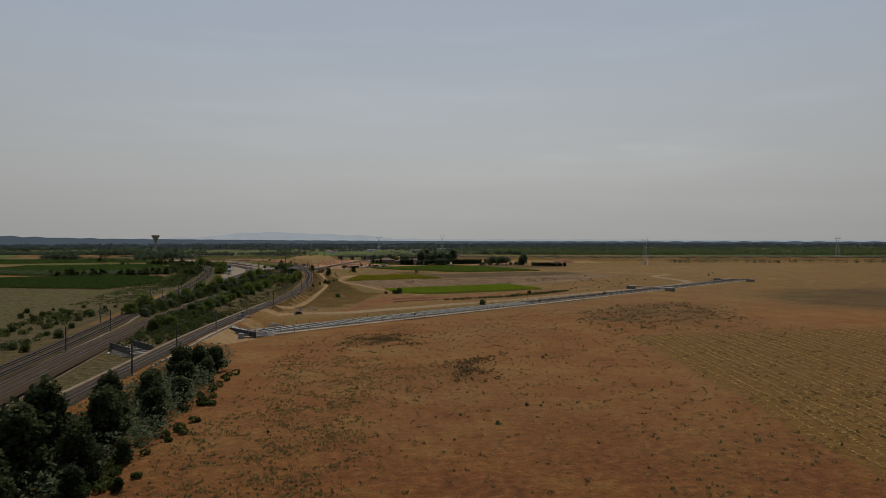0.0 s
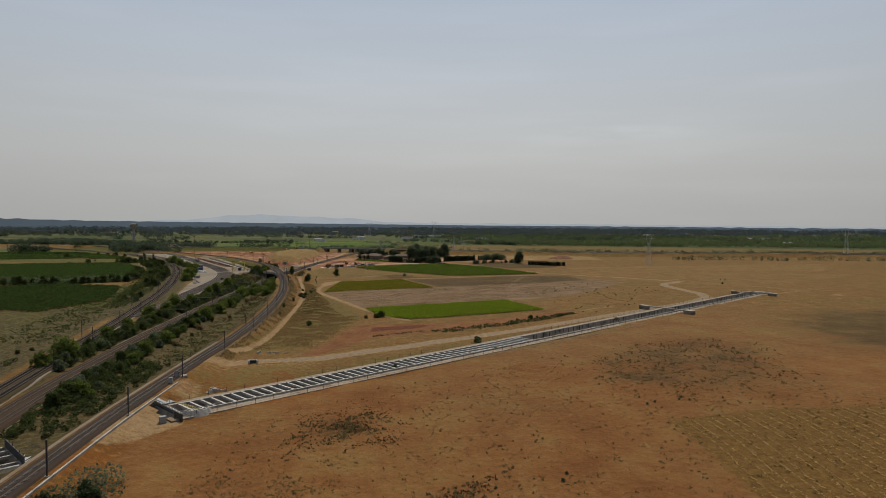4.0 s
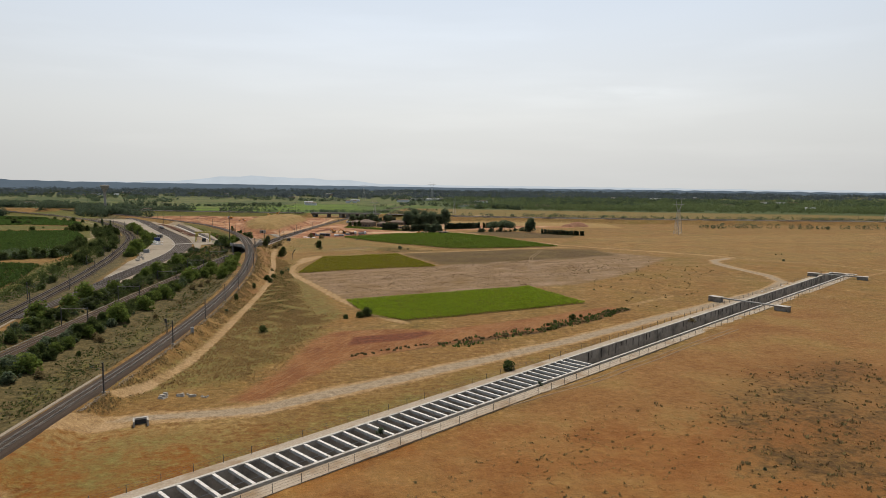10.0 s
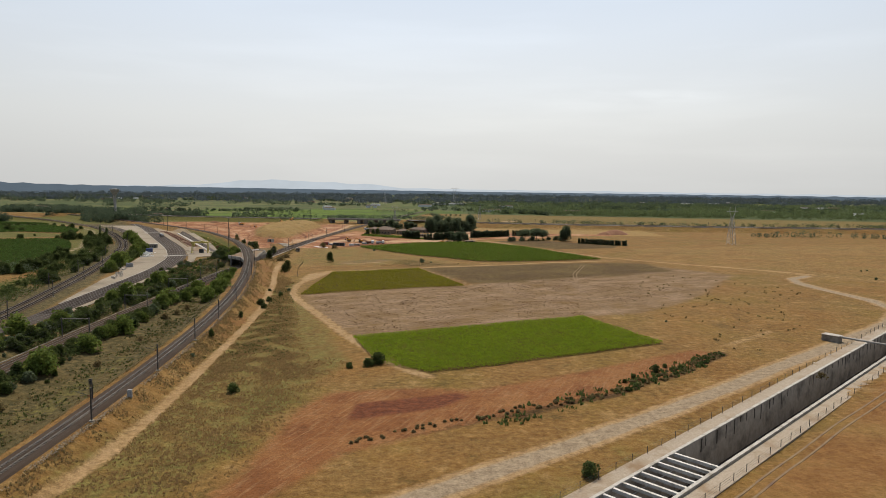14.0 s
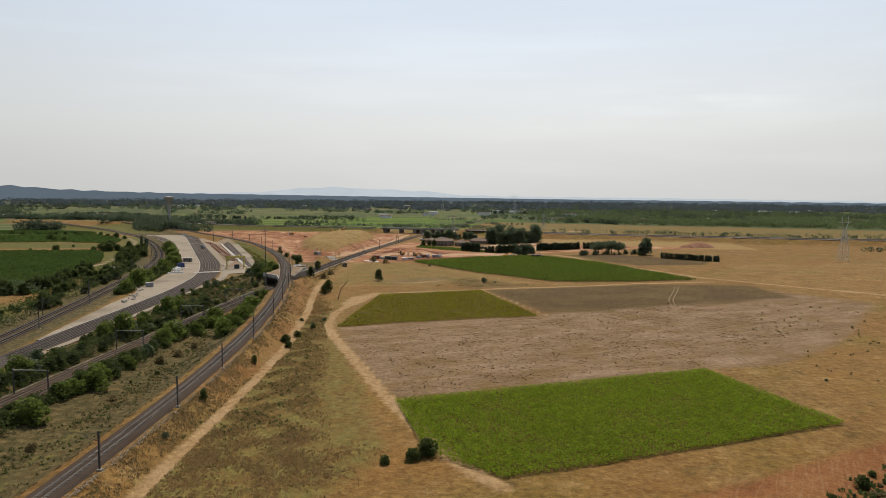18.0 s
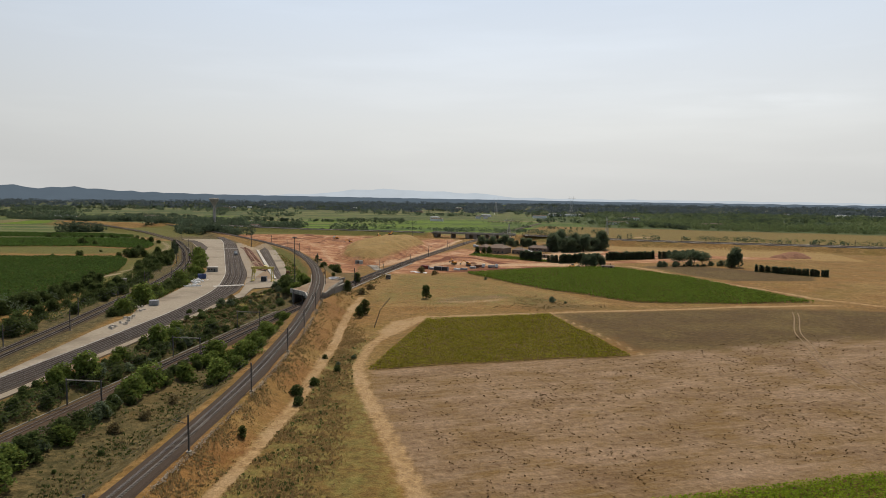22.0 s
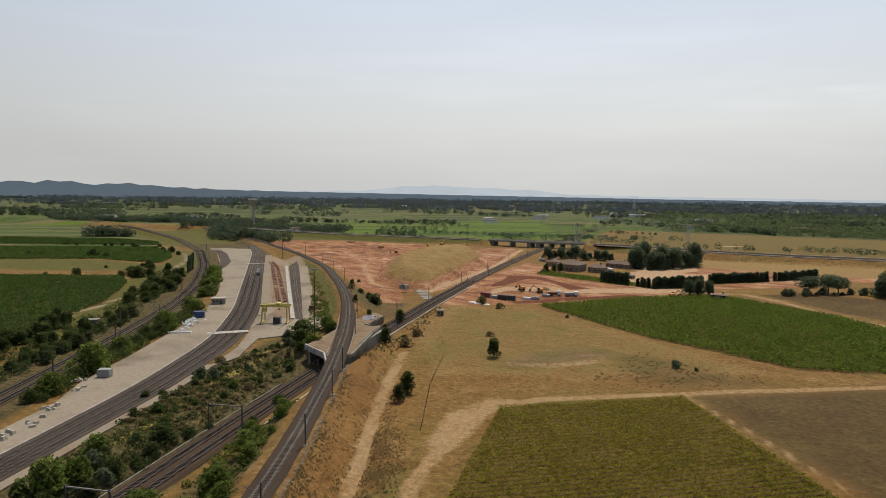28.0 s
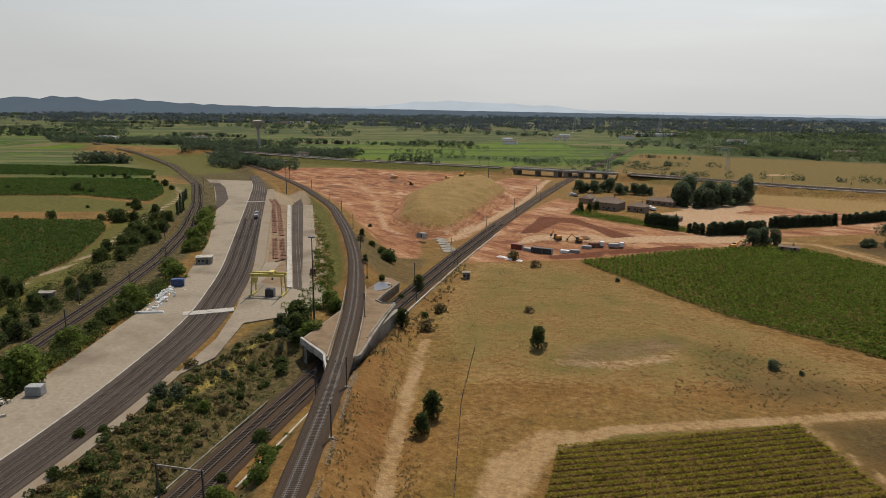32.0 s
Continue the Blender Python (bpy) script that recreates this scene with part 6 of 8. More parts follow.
for x, y, h, k in ((-43.3, 692, 8, K_LONE), (-65.5, 641, 7.6, K_LONE), (-66.2, 632.5, 6.2, K_LONE), (-87, 698, 7.5, K_LONE), (22.4, 689.5, 3.2, K_DARK), (29, 687, 1.8, K_DARK), (-3.7, 416.5, 3.8, K_SHRUB), (-6.5, 414, 2.6, K_SHRUB),
                  (37.8, 334.5, 3.2, K_SHRUB), (-0.2, 288.6, 1.6, K_DARK), (43, 318.5, 1.6, K_DARK), (-12, 412, 2.0, K_SHRUB), (-41, 390, 2.6, K_SHRUB), (-57, 530, 2.6, K_SHRUB), (-54, 545, 3.2, K_SHRUB), (-59, 520, 3.4, K_SHRUB),
                  (-56, 512, 2.6, K_SHRUB), (-55.5, 552, 1.8, K_DARK), (-61, 445, 3.4, K_LONE), (-60, 485, 3.2, K_LONE), (-62, 560, 2.4, K_SHRUB), (-52.5, 561, 2.0, K_DARK), (-60, 420, 1.8, K_DARK), (-92, 745, 7.5, K_LONE), (-101, 735, 5, K_LONE),
                  (-96, 733, 3, K_SHRUB), (-117, 756, 4, K_LONE), (-106, 742, 3.5, K_SHRUB), (-136, 812, 5, K_LONE), (-150, 872, 6, K_DARK), (-133, 800, 3, K_DRY), (-114, 705, 6.5, K_FRESH), (-110, 700, 5, K_FRESH), (-118, 715, 4.5, K_SHRUB),
                  (-118, 688, 8, K_SHRUB), (-122, 684, 5.5, K_DARK), (-116, 681, 6, K_SHRUB), (-60, 810, 3.5, K_DRY), (-14, 778, 2.4, K_DARK), (-48, 728, 1.8, K_DRY), (-49, 795, 2.6, K_DRY), (-112, 672, 5, K_SHRUB), (-109, 676, 4, K_FRESH),
                  (113, 476, 2.2, K_DARK), (70, 398, 2.2, K_SHRUB), (79, 404, 2.6, K_SHRUB), (75, 400, 2.0, K_DARK), (84, 409, 2.0, K_SHRUB), (66, 394, 1.8, K_SHRUB), (125, 395, 1.4, K_DRY), (320, 640, 3, K_DARK), (326, 642, 2.6, K_DARK),
                  (300, 600, 2.2, K_DARK), (-115, 785, 9, K_SHRUB), (-128, 803, 4.5, K_SHRUB), (-121, 795, 4, K_SHRUB), (-80, 702, 3, K_DRY), (-83, 715, 3.2, K_SHRUB), (-79, 722, 2.6, K_DRY)):
    one(k).at(x, y, h)


# low bushes on the bare field near the start
r_low = np.random.default_rng(77)
for cx, cy, sx, sy, n in ((98, 236, 14, 3.5, 20), (74, 259, 5, 3, 5), (8, 140, 7, 14, 14), (32, 178, 4, 3, 4), (-26, 128, 5, 12, 9), (32, 146, 5, 3, 4), (48, 134, 5, 4, 3)):
    for _ in range(n):
        K_DARK[int(r_low.integers(len(K_DARK)))].at(cx + r_low.normal(0, sx), cy + r_low.normal(0, sy), r_low.uniform(0.5, 1.15))


def scatter(poly_, n, r, gap=0.0, avoid=None):
    poly_ = np.asarray(poly_, float)
    lo, hi = poly_.min(0), poly_.max(0)
    out = []
    while len(out) < n:
        c = r.uniform(lo, hi, (n * 4, 2))
        ok_ = inside(poly_, c[:, 0], c[:, 1]) > 0
        if avoid is not None:
            ok_ &= ~avoid(c[:, 0], c[:, 1])
        new_ = [tuple(p) for p in c[ok_]]
        if gap:
            for p in new_:
                if all((p[0] - q[0]) ** 2 + (p[1] - q[1]) ** 2 > gap * gap for q in out[-160:]):
                    out.append(p)
                if len(out) >= n:
                    break
            gap *= 0.9
        else:
            out += new_
    return out[:n]


def by_track(x, y, m=5.5):
    return (np.abs(across(L_PATH, x, y)[0]) < m) | (np.abs(across(F_PATH, x, y)[0]) < m + 1) | ((across(YL_PATH, x, y)[0] > -3) & (across(YR_PATH, x, y)[0] < 2.5))


def beside(path, y, off):
    """Point beside a line, off metres to its right."""
    i = int(np.clip(np.searchsorted(path[:, 1], y), 1, len(path) - 2))
    d = path[i + 1, :2] - path[i - 1, :2]
    d = d / np.linalg.norm(d)
    return float(np.interp(y, path[:, 1], path[:, 0])) + d[1] * off, y - d[0] * off


# two rows of scrub trees along the cutting line, bare grass beyond them
def scrub_row(y0, y1, step, off, wide, h0, h1, kinds, skip=0.08):
    for y in np.arange(y0, y1, step):
        if rng.random() < skip:
            continue
        x_, y_ = beside(L_PATH, y + rng.normal(0, step * 0.3), off + rng.uniform(-wide, wide))
        one(kinds[int(rng.integers(len(kinds)))]).at(x_, y_, rng.uniform(h0, h1))


scrub_row(240, 505, 2.5, 8.6, 1.6, 3.6, 5.8, (K_SCRUB, K_SCRUB, K_DARK))
scrub_row(250, 480, 4.0, 12.2, 1.6, 2.4, 4.4, (K_SCRUB, K_FRESH, K_DARK), 0.2)
scrub_row(500, 556, 3.0, 9.0, 2.6, 3.2, 5.0, (K_SCRUB, K_SCRUB, K_FRESH), 0.25)
scrub_row(285, 580, 2.5, -8.6, 1.8, 3.2, 5.4, (K_SCRUB, K_DARK, K_SCRUB))
scrub_row(285, 580, 3.4, -13.2, 2.6, 2.4, 5.0, (K_SCRUB, K_FRESH, K_DARK), 0.2)
scrub_row(330, 560, 13.0, 19.0, 3.5, 0.9, 2.2, (K_DRY, K_SHRUB), 0.2)
# light green bushes below the single line
for x, y, h in ((-84, 528, 4.2), (-81, 534, 2.8), (-87, 536, 3.4), (-82, 546, 3.6), (-86, 550, 4.2), (-91, 553, 3.2), (-84, 560, 3.0), (-88, 566, 3.6), (-92, 573, 3.0), (-87, 578, 2.6), (-91, 586, 3.2), (-94, 596, 2.4), (-90, 603, 2.0), (-93, 612, 2.2), (-88, 592, 1.8)):
    one(K_FRESH).at(x, y, h)
# shrubs on the cutting side below the yard
for x, y, h, k in ((-112.7, 586, 6.8, K_SHRUB), (-117, 582, 5.0, K_DARK), (-110, 593, 4.2, K_SHRUB), (-116, 592, 4.6, K_SHRUB), (-108.5, 600, 2.6, K_SHRUB), (-128.5, 631, 4.6, K_DARK), (-124.5, 632, 4.4, K_DARK), (-121.5, 648, 5.6, K_DARK), (-133, 610, 3.2, K_SHRUB), (-127, 609.5, 3.4, K_DARK),
                   (-130, 613, 2.6, K_SHRUB), (-126, 624, 3.0, K_SHRUB), (-112.5, 662, 5.0, K_SHRUB), (-115, 668, 4.4, K_DARK), (-110, 657, 3.2, K_SHRUB), (-99, 622, 4.6, K_SHRUB), (-99.5, 606, 3.6, K_SHRUB), (-97, 600, 2.4, K_FRESH), (-118, 610, 2.4, K_SHRUB), (-115, 620, 2.8, K_SHRUB),
                   (-117, 630, 2.2, K_FRESH), (-113, 640, 2.8, K_SHRUB), (-116, 646, 2.2, K_SHRUB), (-113, 632, 1.8, K_DRY), (-118, 656, 2.0, K_SHRUB), (-127, 596, 2.4, K_SHRUB), (-123, 600, 2.8, K_SHRUB), (-131, 648, 2.0, K_DRY), (-126, 664, 2.4, K_SHRUB), (-121, 672, 3.2, K_SHRUB), (-118, 676, 4.2, K_DARK)):
    one(k).at(x, y, h)
# hedge between the left line and the apron
for k in range(36):
    t = k / 35
    y = 600 + 262 * t
    x = float(np.interp(y, ey, ex)) - 3.0 - rng.uniform(0, 5)
    if abs(float(across(F_PATH, np.array([x]), np.array([y]))[0][0])) > 6.2 and not 738 < y < 768 and not 704 < y < 722:
        one(K_FRESH if rng.random() < 0.5 else K_SHRUB).at(x, y, rng.uniform(3.0, 6.2))
# dark trees along the edge of the west vineyard
r_w = np.random.default_rng(63)
EDGE_W = np.array([(-300, 582), (-262, 572), (-225, 588), (-203, 602), (-206, 622), (-213, 645), (-221, 672), (-229, 698)], float)
for k in range(64):
    t = k / 63 * (len(EDGE_W) - 1)
    i = min(int(t), len(EDGE_W) - 2)
    p = EDGE_W[i] + (EDGE_W[i + 1] - EDGE_W[i]) * (t - i) + r_w.normal(0, 2.4, 2)
    one(K_SCRUB if k % 3 else K_LONE).at(p[0], p[1], r_w.uniform(5.0, 8.2))
# trees and bushes left of the left line
for x, y in scatter([(-178, 560), (-190, 600), (-206, 660), (-226, 720), (-216, 735), (-199, 690), (-181, 630), (-168, 560)], 34, rng, 3.5, by_track):
    one(K_SCRUB if rng.random() < 0.7 else K_SHRUB).at(x, y, rng.uniform(4.0, 7.5))
for x, y in scatter([(-232, 735), (-260, 800), (-284, 862), (-262, 850), (-235, 790), (-222, 745)], 30, rng, 3.5, by_track):
    one(K_SCRUB if rng.random() < 0.7 else K_SHRUB).at(x, y, rng.uniform(4.5, 8))
for x, y in scatter([(-150, 470), (-158, 520), (-176, 560), (-186, 556), (-172, 500), (-160, 440)], 16, rng, 4, by_track):
    one(K_SHRUB).at(x, y, rng.uniform(2, 4.5))
for x, y in scatter([(-150, 330), (-126, 330), (-108, 200), (-128, 190), (-175, 300)], 30, rng, 6, by_track):
    one(K_SHRUB).at(x, y, rng.uniform(1.5, 4))
for x, y, h in ((-347, 825, 4), (-329, 831, 8), (-299, 834, 6), (-294, 838, 7), (-286, 833, 8), (-302, 872, 7), (-281, 838, 6), (-309, 880, 6), (-338, 872, 3), (-318, 885, 4), (-392, 935, 6), (-380, 930, 5), (-400, 940, 7), (-440, 930, 5), (-455, 934, 5)):
    one(K_SHRUB).at(x, y, h)
for x, y in ((-267, 860), (-270, 868), (-273, 876), (-290, 900), (-293, 908), (-296, 915), (-299, 922)):
    one(K_CYPRESS).at(x, y, rng.uniform(9, 12))
for x, y in scatter([(-330, 960), (-385, 1030), (-520, 1060), (-520, 1035), (-390, 1000), (-345, 950)], 20, rng, 8):
    one(K_SHRUB).at(x, y, rng.uniform(3, 6.5))

# farm garden: pines, hedges of dark cypress
for x, y, h in ((47, 1012, 24), (53, 1024, 21), (62, 1016, 18), (57, 1040, 22), (70, 1030, 19), (79, 1022, 17), (84, 1040, 20), (92, 1034, 17), (100, 1044, 19), (74, 1052, 18), (104, 1060, 15), (66, 1010, 13)):
    one(K_PINE).at(x, y, h * 0.82 * rng.uniform(0.9, 1.08), wide=0.72 + 6 / h)
for x, y, h in ((-25, 1070, 9), (-19, 1076, 8), (-13, 1072, 9), (-6, 1080, 8), (0, 1084, 10), (7, 1066, 8), (13, 1072, 7), (20, 1070, 10), (26, 1066, 8), (32, 1068, 7)):
    one(K_PINE).at(x, y, h, wide=1.25)
for x, y, h in ((-26, 964, 8), (-20, 967, 7), (-15, 970, 8)):
    one(K_LONE).at(x, y, h)
for x, y, h in ((68, 873, 10.5), (75, 877, 9), (62, 869, 8), (182, 890, 13), (178, 886, 10)):
    one(K_PINE).at(x, y, h)


for x, y, h in ((44, 1018, 20), (49, 1008, 23), (58, 1006, 19), (64, 1026, 22), (72, 1014, 18), (88, 1028, 19), (95, 1040, 17), (101, 1050, 18), (80, 1046, 20), (53, 1036, 21)):
    one(K_CYPRESS).at(x, y, h * rng.uniform(0.85, 1.05), wide=1.9)


def hedge(a, b_, n, h):
    for k in range(n):
        t = (k + rng.uniform(-0.3, 0.3)) / max(n - 1, 1)
        one(K_CYPRESS).at(a[0] + (b_[0] - a[0]) * t + rng.normal(0, 0.6), a[1] + (b_[1] - a[1]) * t + rng.normal(0, 0.6), h * 1.28 * rng.uniform(0.85, 1.08), wide=2.3)


hedge((13, 922), (29, 910), 12, 9)
hedge((35, 902), (45, 895), 5, 7)
hedge((46, 897), (78, 909), 20, 8.5)
hedge((88, 929), (131, 952), 28, 8)
hedge((141, 958), (175, 981), 21, 7.5)
hedge((189, 862), (225, 833), 30, 5.8)
for k in range(12):
    one(K_DARK).at(121 + 5.4 * k + rng.normal(0, 1.2), 880 + 1.9 * k + rng.normal(0, 1), rng.uniform(5.0, 7.0))
for x, y, h in ((139, 893, 10.5), (152, 897, 11), (160, 902, 9.5)):
    one(K_UMBRELLA).at(x, y, h)
for x, y, h in ((-27, 962, 4), (-29, 966, 5), (-24, 968, 4), (55, 862, 2.5)):
    one(K_DARK).at(x, y, h)


# ---- vineyards: rows of leaves, each one sheet of uncountable leaves ----
def vineyard(name, poly_, row_dir, gap, h, mat_, per_m, size, label, width=0.55, jit=0.0, plant=0.0):
    r = np.random.default_rng(len(name) + int(per_m * 10))
    poly_ = np.asarray(poly_, float)
    d = np.array(row_dir, float)
    d /= np.linalg.norm(d)
    n_ = np.array([-d[1], d[0]])
    u, v = poly_ @ d, poly_ @ n_
    cs = []
    for row in np.arange(v.min() + gap / 2, v.max(), gap):
        m = int((u.max() - u.min()) * per_m)
        uu = r.uniform(u.min(), u.max(), m)
        if plant:
            uu = (np.round(uu / plant) + 0.5 * (int(row / gap) % 2)) * plant + r.normal(0, plant * 0.24, m)
        vv = row + r.normal(0, width / 2, m) + jit * np.sin(uu * 0.4 + row)
        cs.append(np.outer(uu, d) + np.outer(vv, n_))
    c = np.concatenate(cs)
    c = c[inside(poly_, c[:, 0], c[:, 1]) > 0]
    thin = np.sin(c[:, 0] * 0.21 + 2 * np.sin(c[:, 1] * 0.13)) * np.sin(c[:, 1] * 0.17 + c[:, 0] * 0.05)
    c = c[r.random(len(c)) < 0.86 + 0.25 * thin]
    zz_ = height(c[:, 0], c[:, 1]) + h * np.sqrt(r.random(len(c))) * (0.85 + 0.3 * r.random(len(c)))
    ob = new(name, quads_mesh(name, leaf_quads(np.column_stack([c, zz_]), size, 0.4, r, 0.6), mat_))
    return tagged(ob, label, "vineyard", kind="stuff")


vineyard("vineyard", V1, (85, 33), 1.4, 1.1, M_VINE_BRIGHT, 32, 0.18, "bright green vineyard plot with dense low leaves", 0.86)
vineyard("vineyard", V2, (54.8, 21.9), 2.1, 0.8, M_VINE_OLIVE, 24, 0.18, "olive green vineyard plot planted in straight rows", 0.34)
vineyard("vineyard", V3, (190, -102), 2.7, 1.35, M_VINE, 15, 0.34, "large green vineyard plot with bushy rows", 0.8, jit=0.25, plant=2.3)
vineyard("vineyard", V_STRIP, (73, -49), 2.4, 1.3, M_VINE, 7, 0.4, "narrow strip of vines beside the farmhouse", 1.0)
vineyard("vineyard", V_WEST, (83, 20), 2.4, 1.5, M_VINE_DARK, 8, 0.45, "dense dark green plot of low vines beyond the old tracks", 1.6)
vineyard("vineyard", V_WEST2, (60, -20), 2.2, 1.2, M_VINE_DARK, 7, 0.48, "dark green vineyard plot beyond the old tracks", 1.4)
vineyard("vineyard", V_WEST3, (130, 26), 2.8, 1.4, M_VINE_DARK, 5, 0.6, "dark green field of low vines in the distance", 1.6)
vineyard("vineyard", V_WEST4, (130, 26), 2.8, 1.4, M_VINE_DARK, 4, 0.6, "green field of low vines in the distance", 1.6)


# ---- dry grass and tufts ----
def tufts(name, poly_, n, mat_, size, label, avoid=None, tall=1.0, seed=3):
    r = np.random.default_rng(seed)
    c = np.array(scatter(poly_, n, r, 0, avoid))
    fade = inside(poly_, c[:, 0], c[:, 1])
    patchy = np.sin(c[:, 0] * 0.31 + 1.7 * np.sin(c[:, 1] * 0.23)) * np.sin(c[:, 1] * 0.27 + 1.1 * np.sin(c[:, 0] * 0.19))
    c = c[r.random(len(c)) < np.clip(fade / 9, 0, 1) * (0.55 + 0.6 * patchy)]
    k = np.repeat(c, 5, 0) + r.normal(0, size * 0.8, (len(c) * 5, 2))
    z0 = height(k[:, 0], k[:, 1]) - 0.03
    n_ = len(k)
    a = r.uniform(0, math.pi, n_)
    hw = size * r.uniform(0.3, 0.75, n_)
    hh = size * tall * r.uniform(0.7, 1.9, n_)
    lx, ly = r.normal(0, 0.3, n_) * hh, r.normal(0, 0.3, n_) * hh
    q = np.stack([np.column_stack([k[:, 0] + hw * s * np.cos(a) * w_ + lx * t_, k[:, 1] + hw * s * np.sin(a) * w_ + ly * t_, z0 + hh * t_]) for s, t_, w_ in ((-1, 0, 1), (1, 0, 1), (1, 1, 0.6), (-1, 1, 0.6))], 1)
    return tagged(new(name, quads_mesh(name, q, mat_)), label, "grass", kind="stuff")


def built(x, y):
    u_, v_ = trench_uv(x, y)
    return ((np.abs(v_) < 11) & (u_ > -4) & (u_ < TR_LEN)) | (np.abs(across(E_PATH, x, y)[0]) < 4.5) | by_track(x, y) | (along(PATH1, x, y) < 1.6) | (along(PATH2, x, y) < 2.2) | (along(ROAD, x, y) < 4.5)


tufts("dry_grass", [(-62, 400), (-20, 400), (-46, 540), (-52, 590), (-70, 640), (-84, 690), (-72, 600), (-60, 520)], 22000, M_GRASS, 0.18, "tall dry straw-coloured grass beside the bank", built, 1.3, 4)
tufts("dry_grass", [(-62, 320), (-30, 330), (-15, 400), (-10, 420), (-50, 440), (-60, 400)], 14000, M_GRASS, 0.18, "dry straw-coloured grass and weeds on rough ground", built, 1.2, 5)
tufts("dry_grass", [(-70, 650), (-30, 650), (60, 690), (20, 735), (-30, 805), (-80, 800), (-88, 710)], 12000, M_GRASS, 0.17, "dry straw-coloured meadow grass", built, 0.45, 6)
tufts("dry_grass", [(-55, 60), (130, 60), (170, 210), (110, 300), (60, 310), (-50, 225), (-52, 150)], 9000, M_GRASS, 0.24, "short dry grass on the reddish field", built, 0.7, 7)
tufts("bank_grass", [(-76, 300), (-60, 300), (-56, 420), (-62, 540), (-80, 640), (-90, 640), (-76, 540), (-74, 420)], 16000, M_LEAF_DRY, 0.17, "brown dry weeds on the railway bank", built, 1.3, 8)
tufts("bank_grass", [(-76, 300), (-60, 300), (-56, 420), (-62, 540), (-80, 640), (-92, 690), (-84, 690), (-72, 600), (-66, 540), (-70, 420)], 14000, M_GRASS, 0.17, "straw-coloured grass on the railway bank", built, 1.3, 58)
tufts("bank_grass", [(-92, 300), (-76, 300), (-74, 420), (-76, 540), (-96, 640), (-94, 540)], 5000, M_LEAF_DRY, 0.24, "dry grass on the slope below the single track", built, 1.0, 9)
tufts("field_stubble", [(-40, 540), (45, 578), (120, 634), (165, 560), (84, 490), (-10, 456), (-34, 510)], 5200, M_BROWN_WEED, 0.2, "sparse dry weeds on the brown fallow field", built, 0.8, 10)
tufts("weeds", [(-31, 206), (-24, 228), (-9, 231), (-3, 214), (-13, 203)], 900, M_LEAF_DRY, 0.3, "dry weeds in a patch on the field", built, 1.0, 11)
tufts("weeds", [(-2, 178), (14, 180), (14, 148), (0, 146)], 500, M_LEAF_DRY, 0.3, "dry weeds in a patch on the field", built, 1.0, 12)
tufts("weeds", [(68, 285), (104, 330), (150, 345), (168, 315), (140, 255), (92, 235), (64, 255)], 420, M_LEAF_DRY, 0.42, "scattered dark tufts on the tan field", built, 0.9, 13)
tufts("weeds", [(100, 380), (180, 480), (230, 560), (170, 640), (130, 560), (100, 500)], 220, M_LEAF_DRY, 0.45, "scattered brown tufts on the rough pasture", built, 0.9, 14)
tufts("weeds", [(18, 366), (58, 392), (104, 426), (100, 408), (64, 384), (26, 358)], 900, M_LEAF, 0.45, "green weeds along the ditch edge", built, 1.2, 15)
tufts("weeds", [(-100, 640), (-88, 640), (-74, 720), (-82, 820), (-92, 820), (-88, 730)], 900, M_LEAF_DRY, 0.45, "dry weeds on the cutting bank", built, 1.1, 16)


tufts("dry_weeds", [(-62, 400), (-20, 400), (-46, 540), (-52, 590), (-70, 640), (-84, 690), (-72, 600), (-60, 520)], 12000, M_WEED, 0.16, "olive weeds among the dry grass", built, 1.3, 17)
tufts("green_weeds", [(-60, 420), (-30, 420), (-46, 540), (-52, 600), (-62, 560), (-58, 500)], 1600, M_LEAF, 0.26, "green weeds among the dry grass", built, 1.2, 18)
tufts("dry_weeds", [(-70, 650), (-30, 650), (60, 690), (20, 735), (-30, 805), (-80, 800), (-88, 710)], 2400, M_WEED, 0.22, "olive weeds on the dry meadow", built, 0.5, 19)
tufts("scrub_weeds", [(-128, 560), (-132, 640), (-124, 690), (-112, 678), (-104, 640), (-104, 560)], 5000, M_WEED, 0.18, "brown weeds covering the cutting side", built, 1.0, 51)
tufts("scrub_weeds", [(-128, 560), (-132, 640), (-124, 690), (-112, 678), (-104, 640), (-104, 560)], 6000, M_LEAF, 0.24, "green weeds covering the cutting side", built, 1.0, 52)
tufts("scrub_weeds", [(-96, 300), (-78, 300), (-74, 420), (-78, 540), (-92, 625), (-100, 630), (-96, 540), (-92, 420)], 6000, M_LEAF, 0.24, "low green weeds below the single track", built, 1.0, 53)
tufts("scrub_weeds", [(-170, 330), (-138, 330), (-150, 440), (-165, 540), (-185, 600), (-205, 600), (-190, 480)], 5000, M_LEAF, 0.3, "low green weeds beside the old tracks", built, 1.0, 54)
tufts("scrub_weeds", [(-170, 560), (-160, 560), (-180, 640), (-206, 730), (-250, 830), (-275, 880), (-262, 880), (-212, 760), (-180, 660)], 6000, M_GRASS, 0.3, "dry grass beside the old tracks", built, 1.0, 55)
tufts("dark_weeds", [(-55, 60), (130, 60), (170, 210), (110, 300), (60, 310), (-50, 225), (-52, 150)], 2600, M_LEAF_DRY, 0.3, "small dark tufts on the reddish field", built, 0.8, 56)
tufts("dark_weeds", [(12, 716), (28, 698), (60, 684), (54, 674), (21, 662), (-9, 656), (-16, 668)], 900, M_LEAF_DRY, 0.25, "dark dry weeds along the vineyard edge", built, 0.9, 57)
strip = [tuple(p[:2]) for p in shifted(cut_path(E_PATH, 715, 950), -8)[::6]] + [tuple(p[:2]) for p in shifted(cut_path(E_PATH, 715, 950), -19)[::-6]]
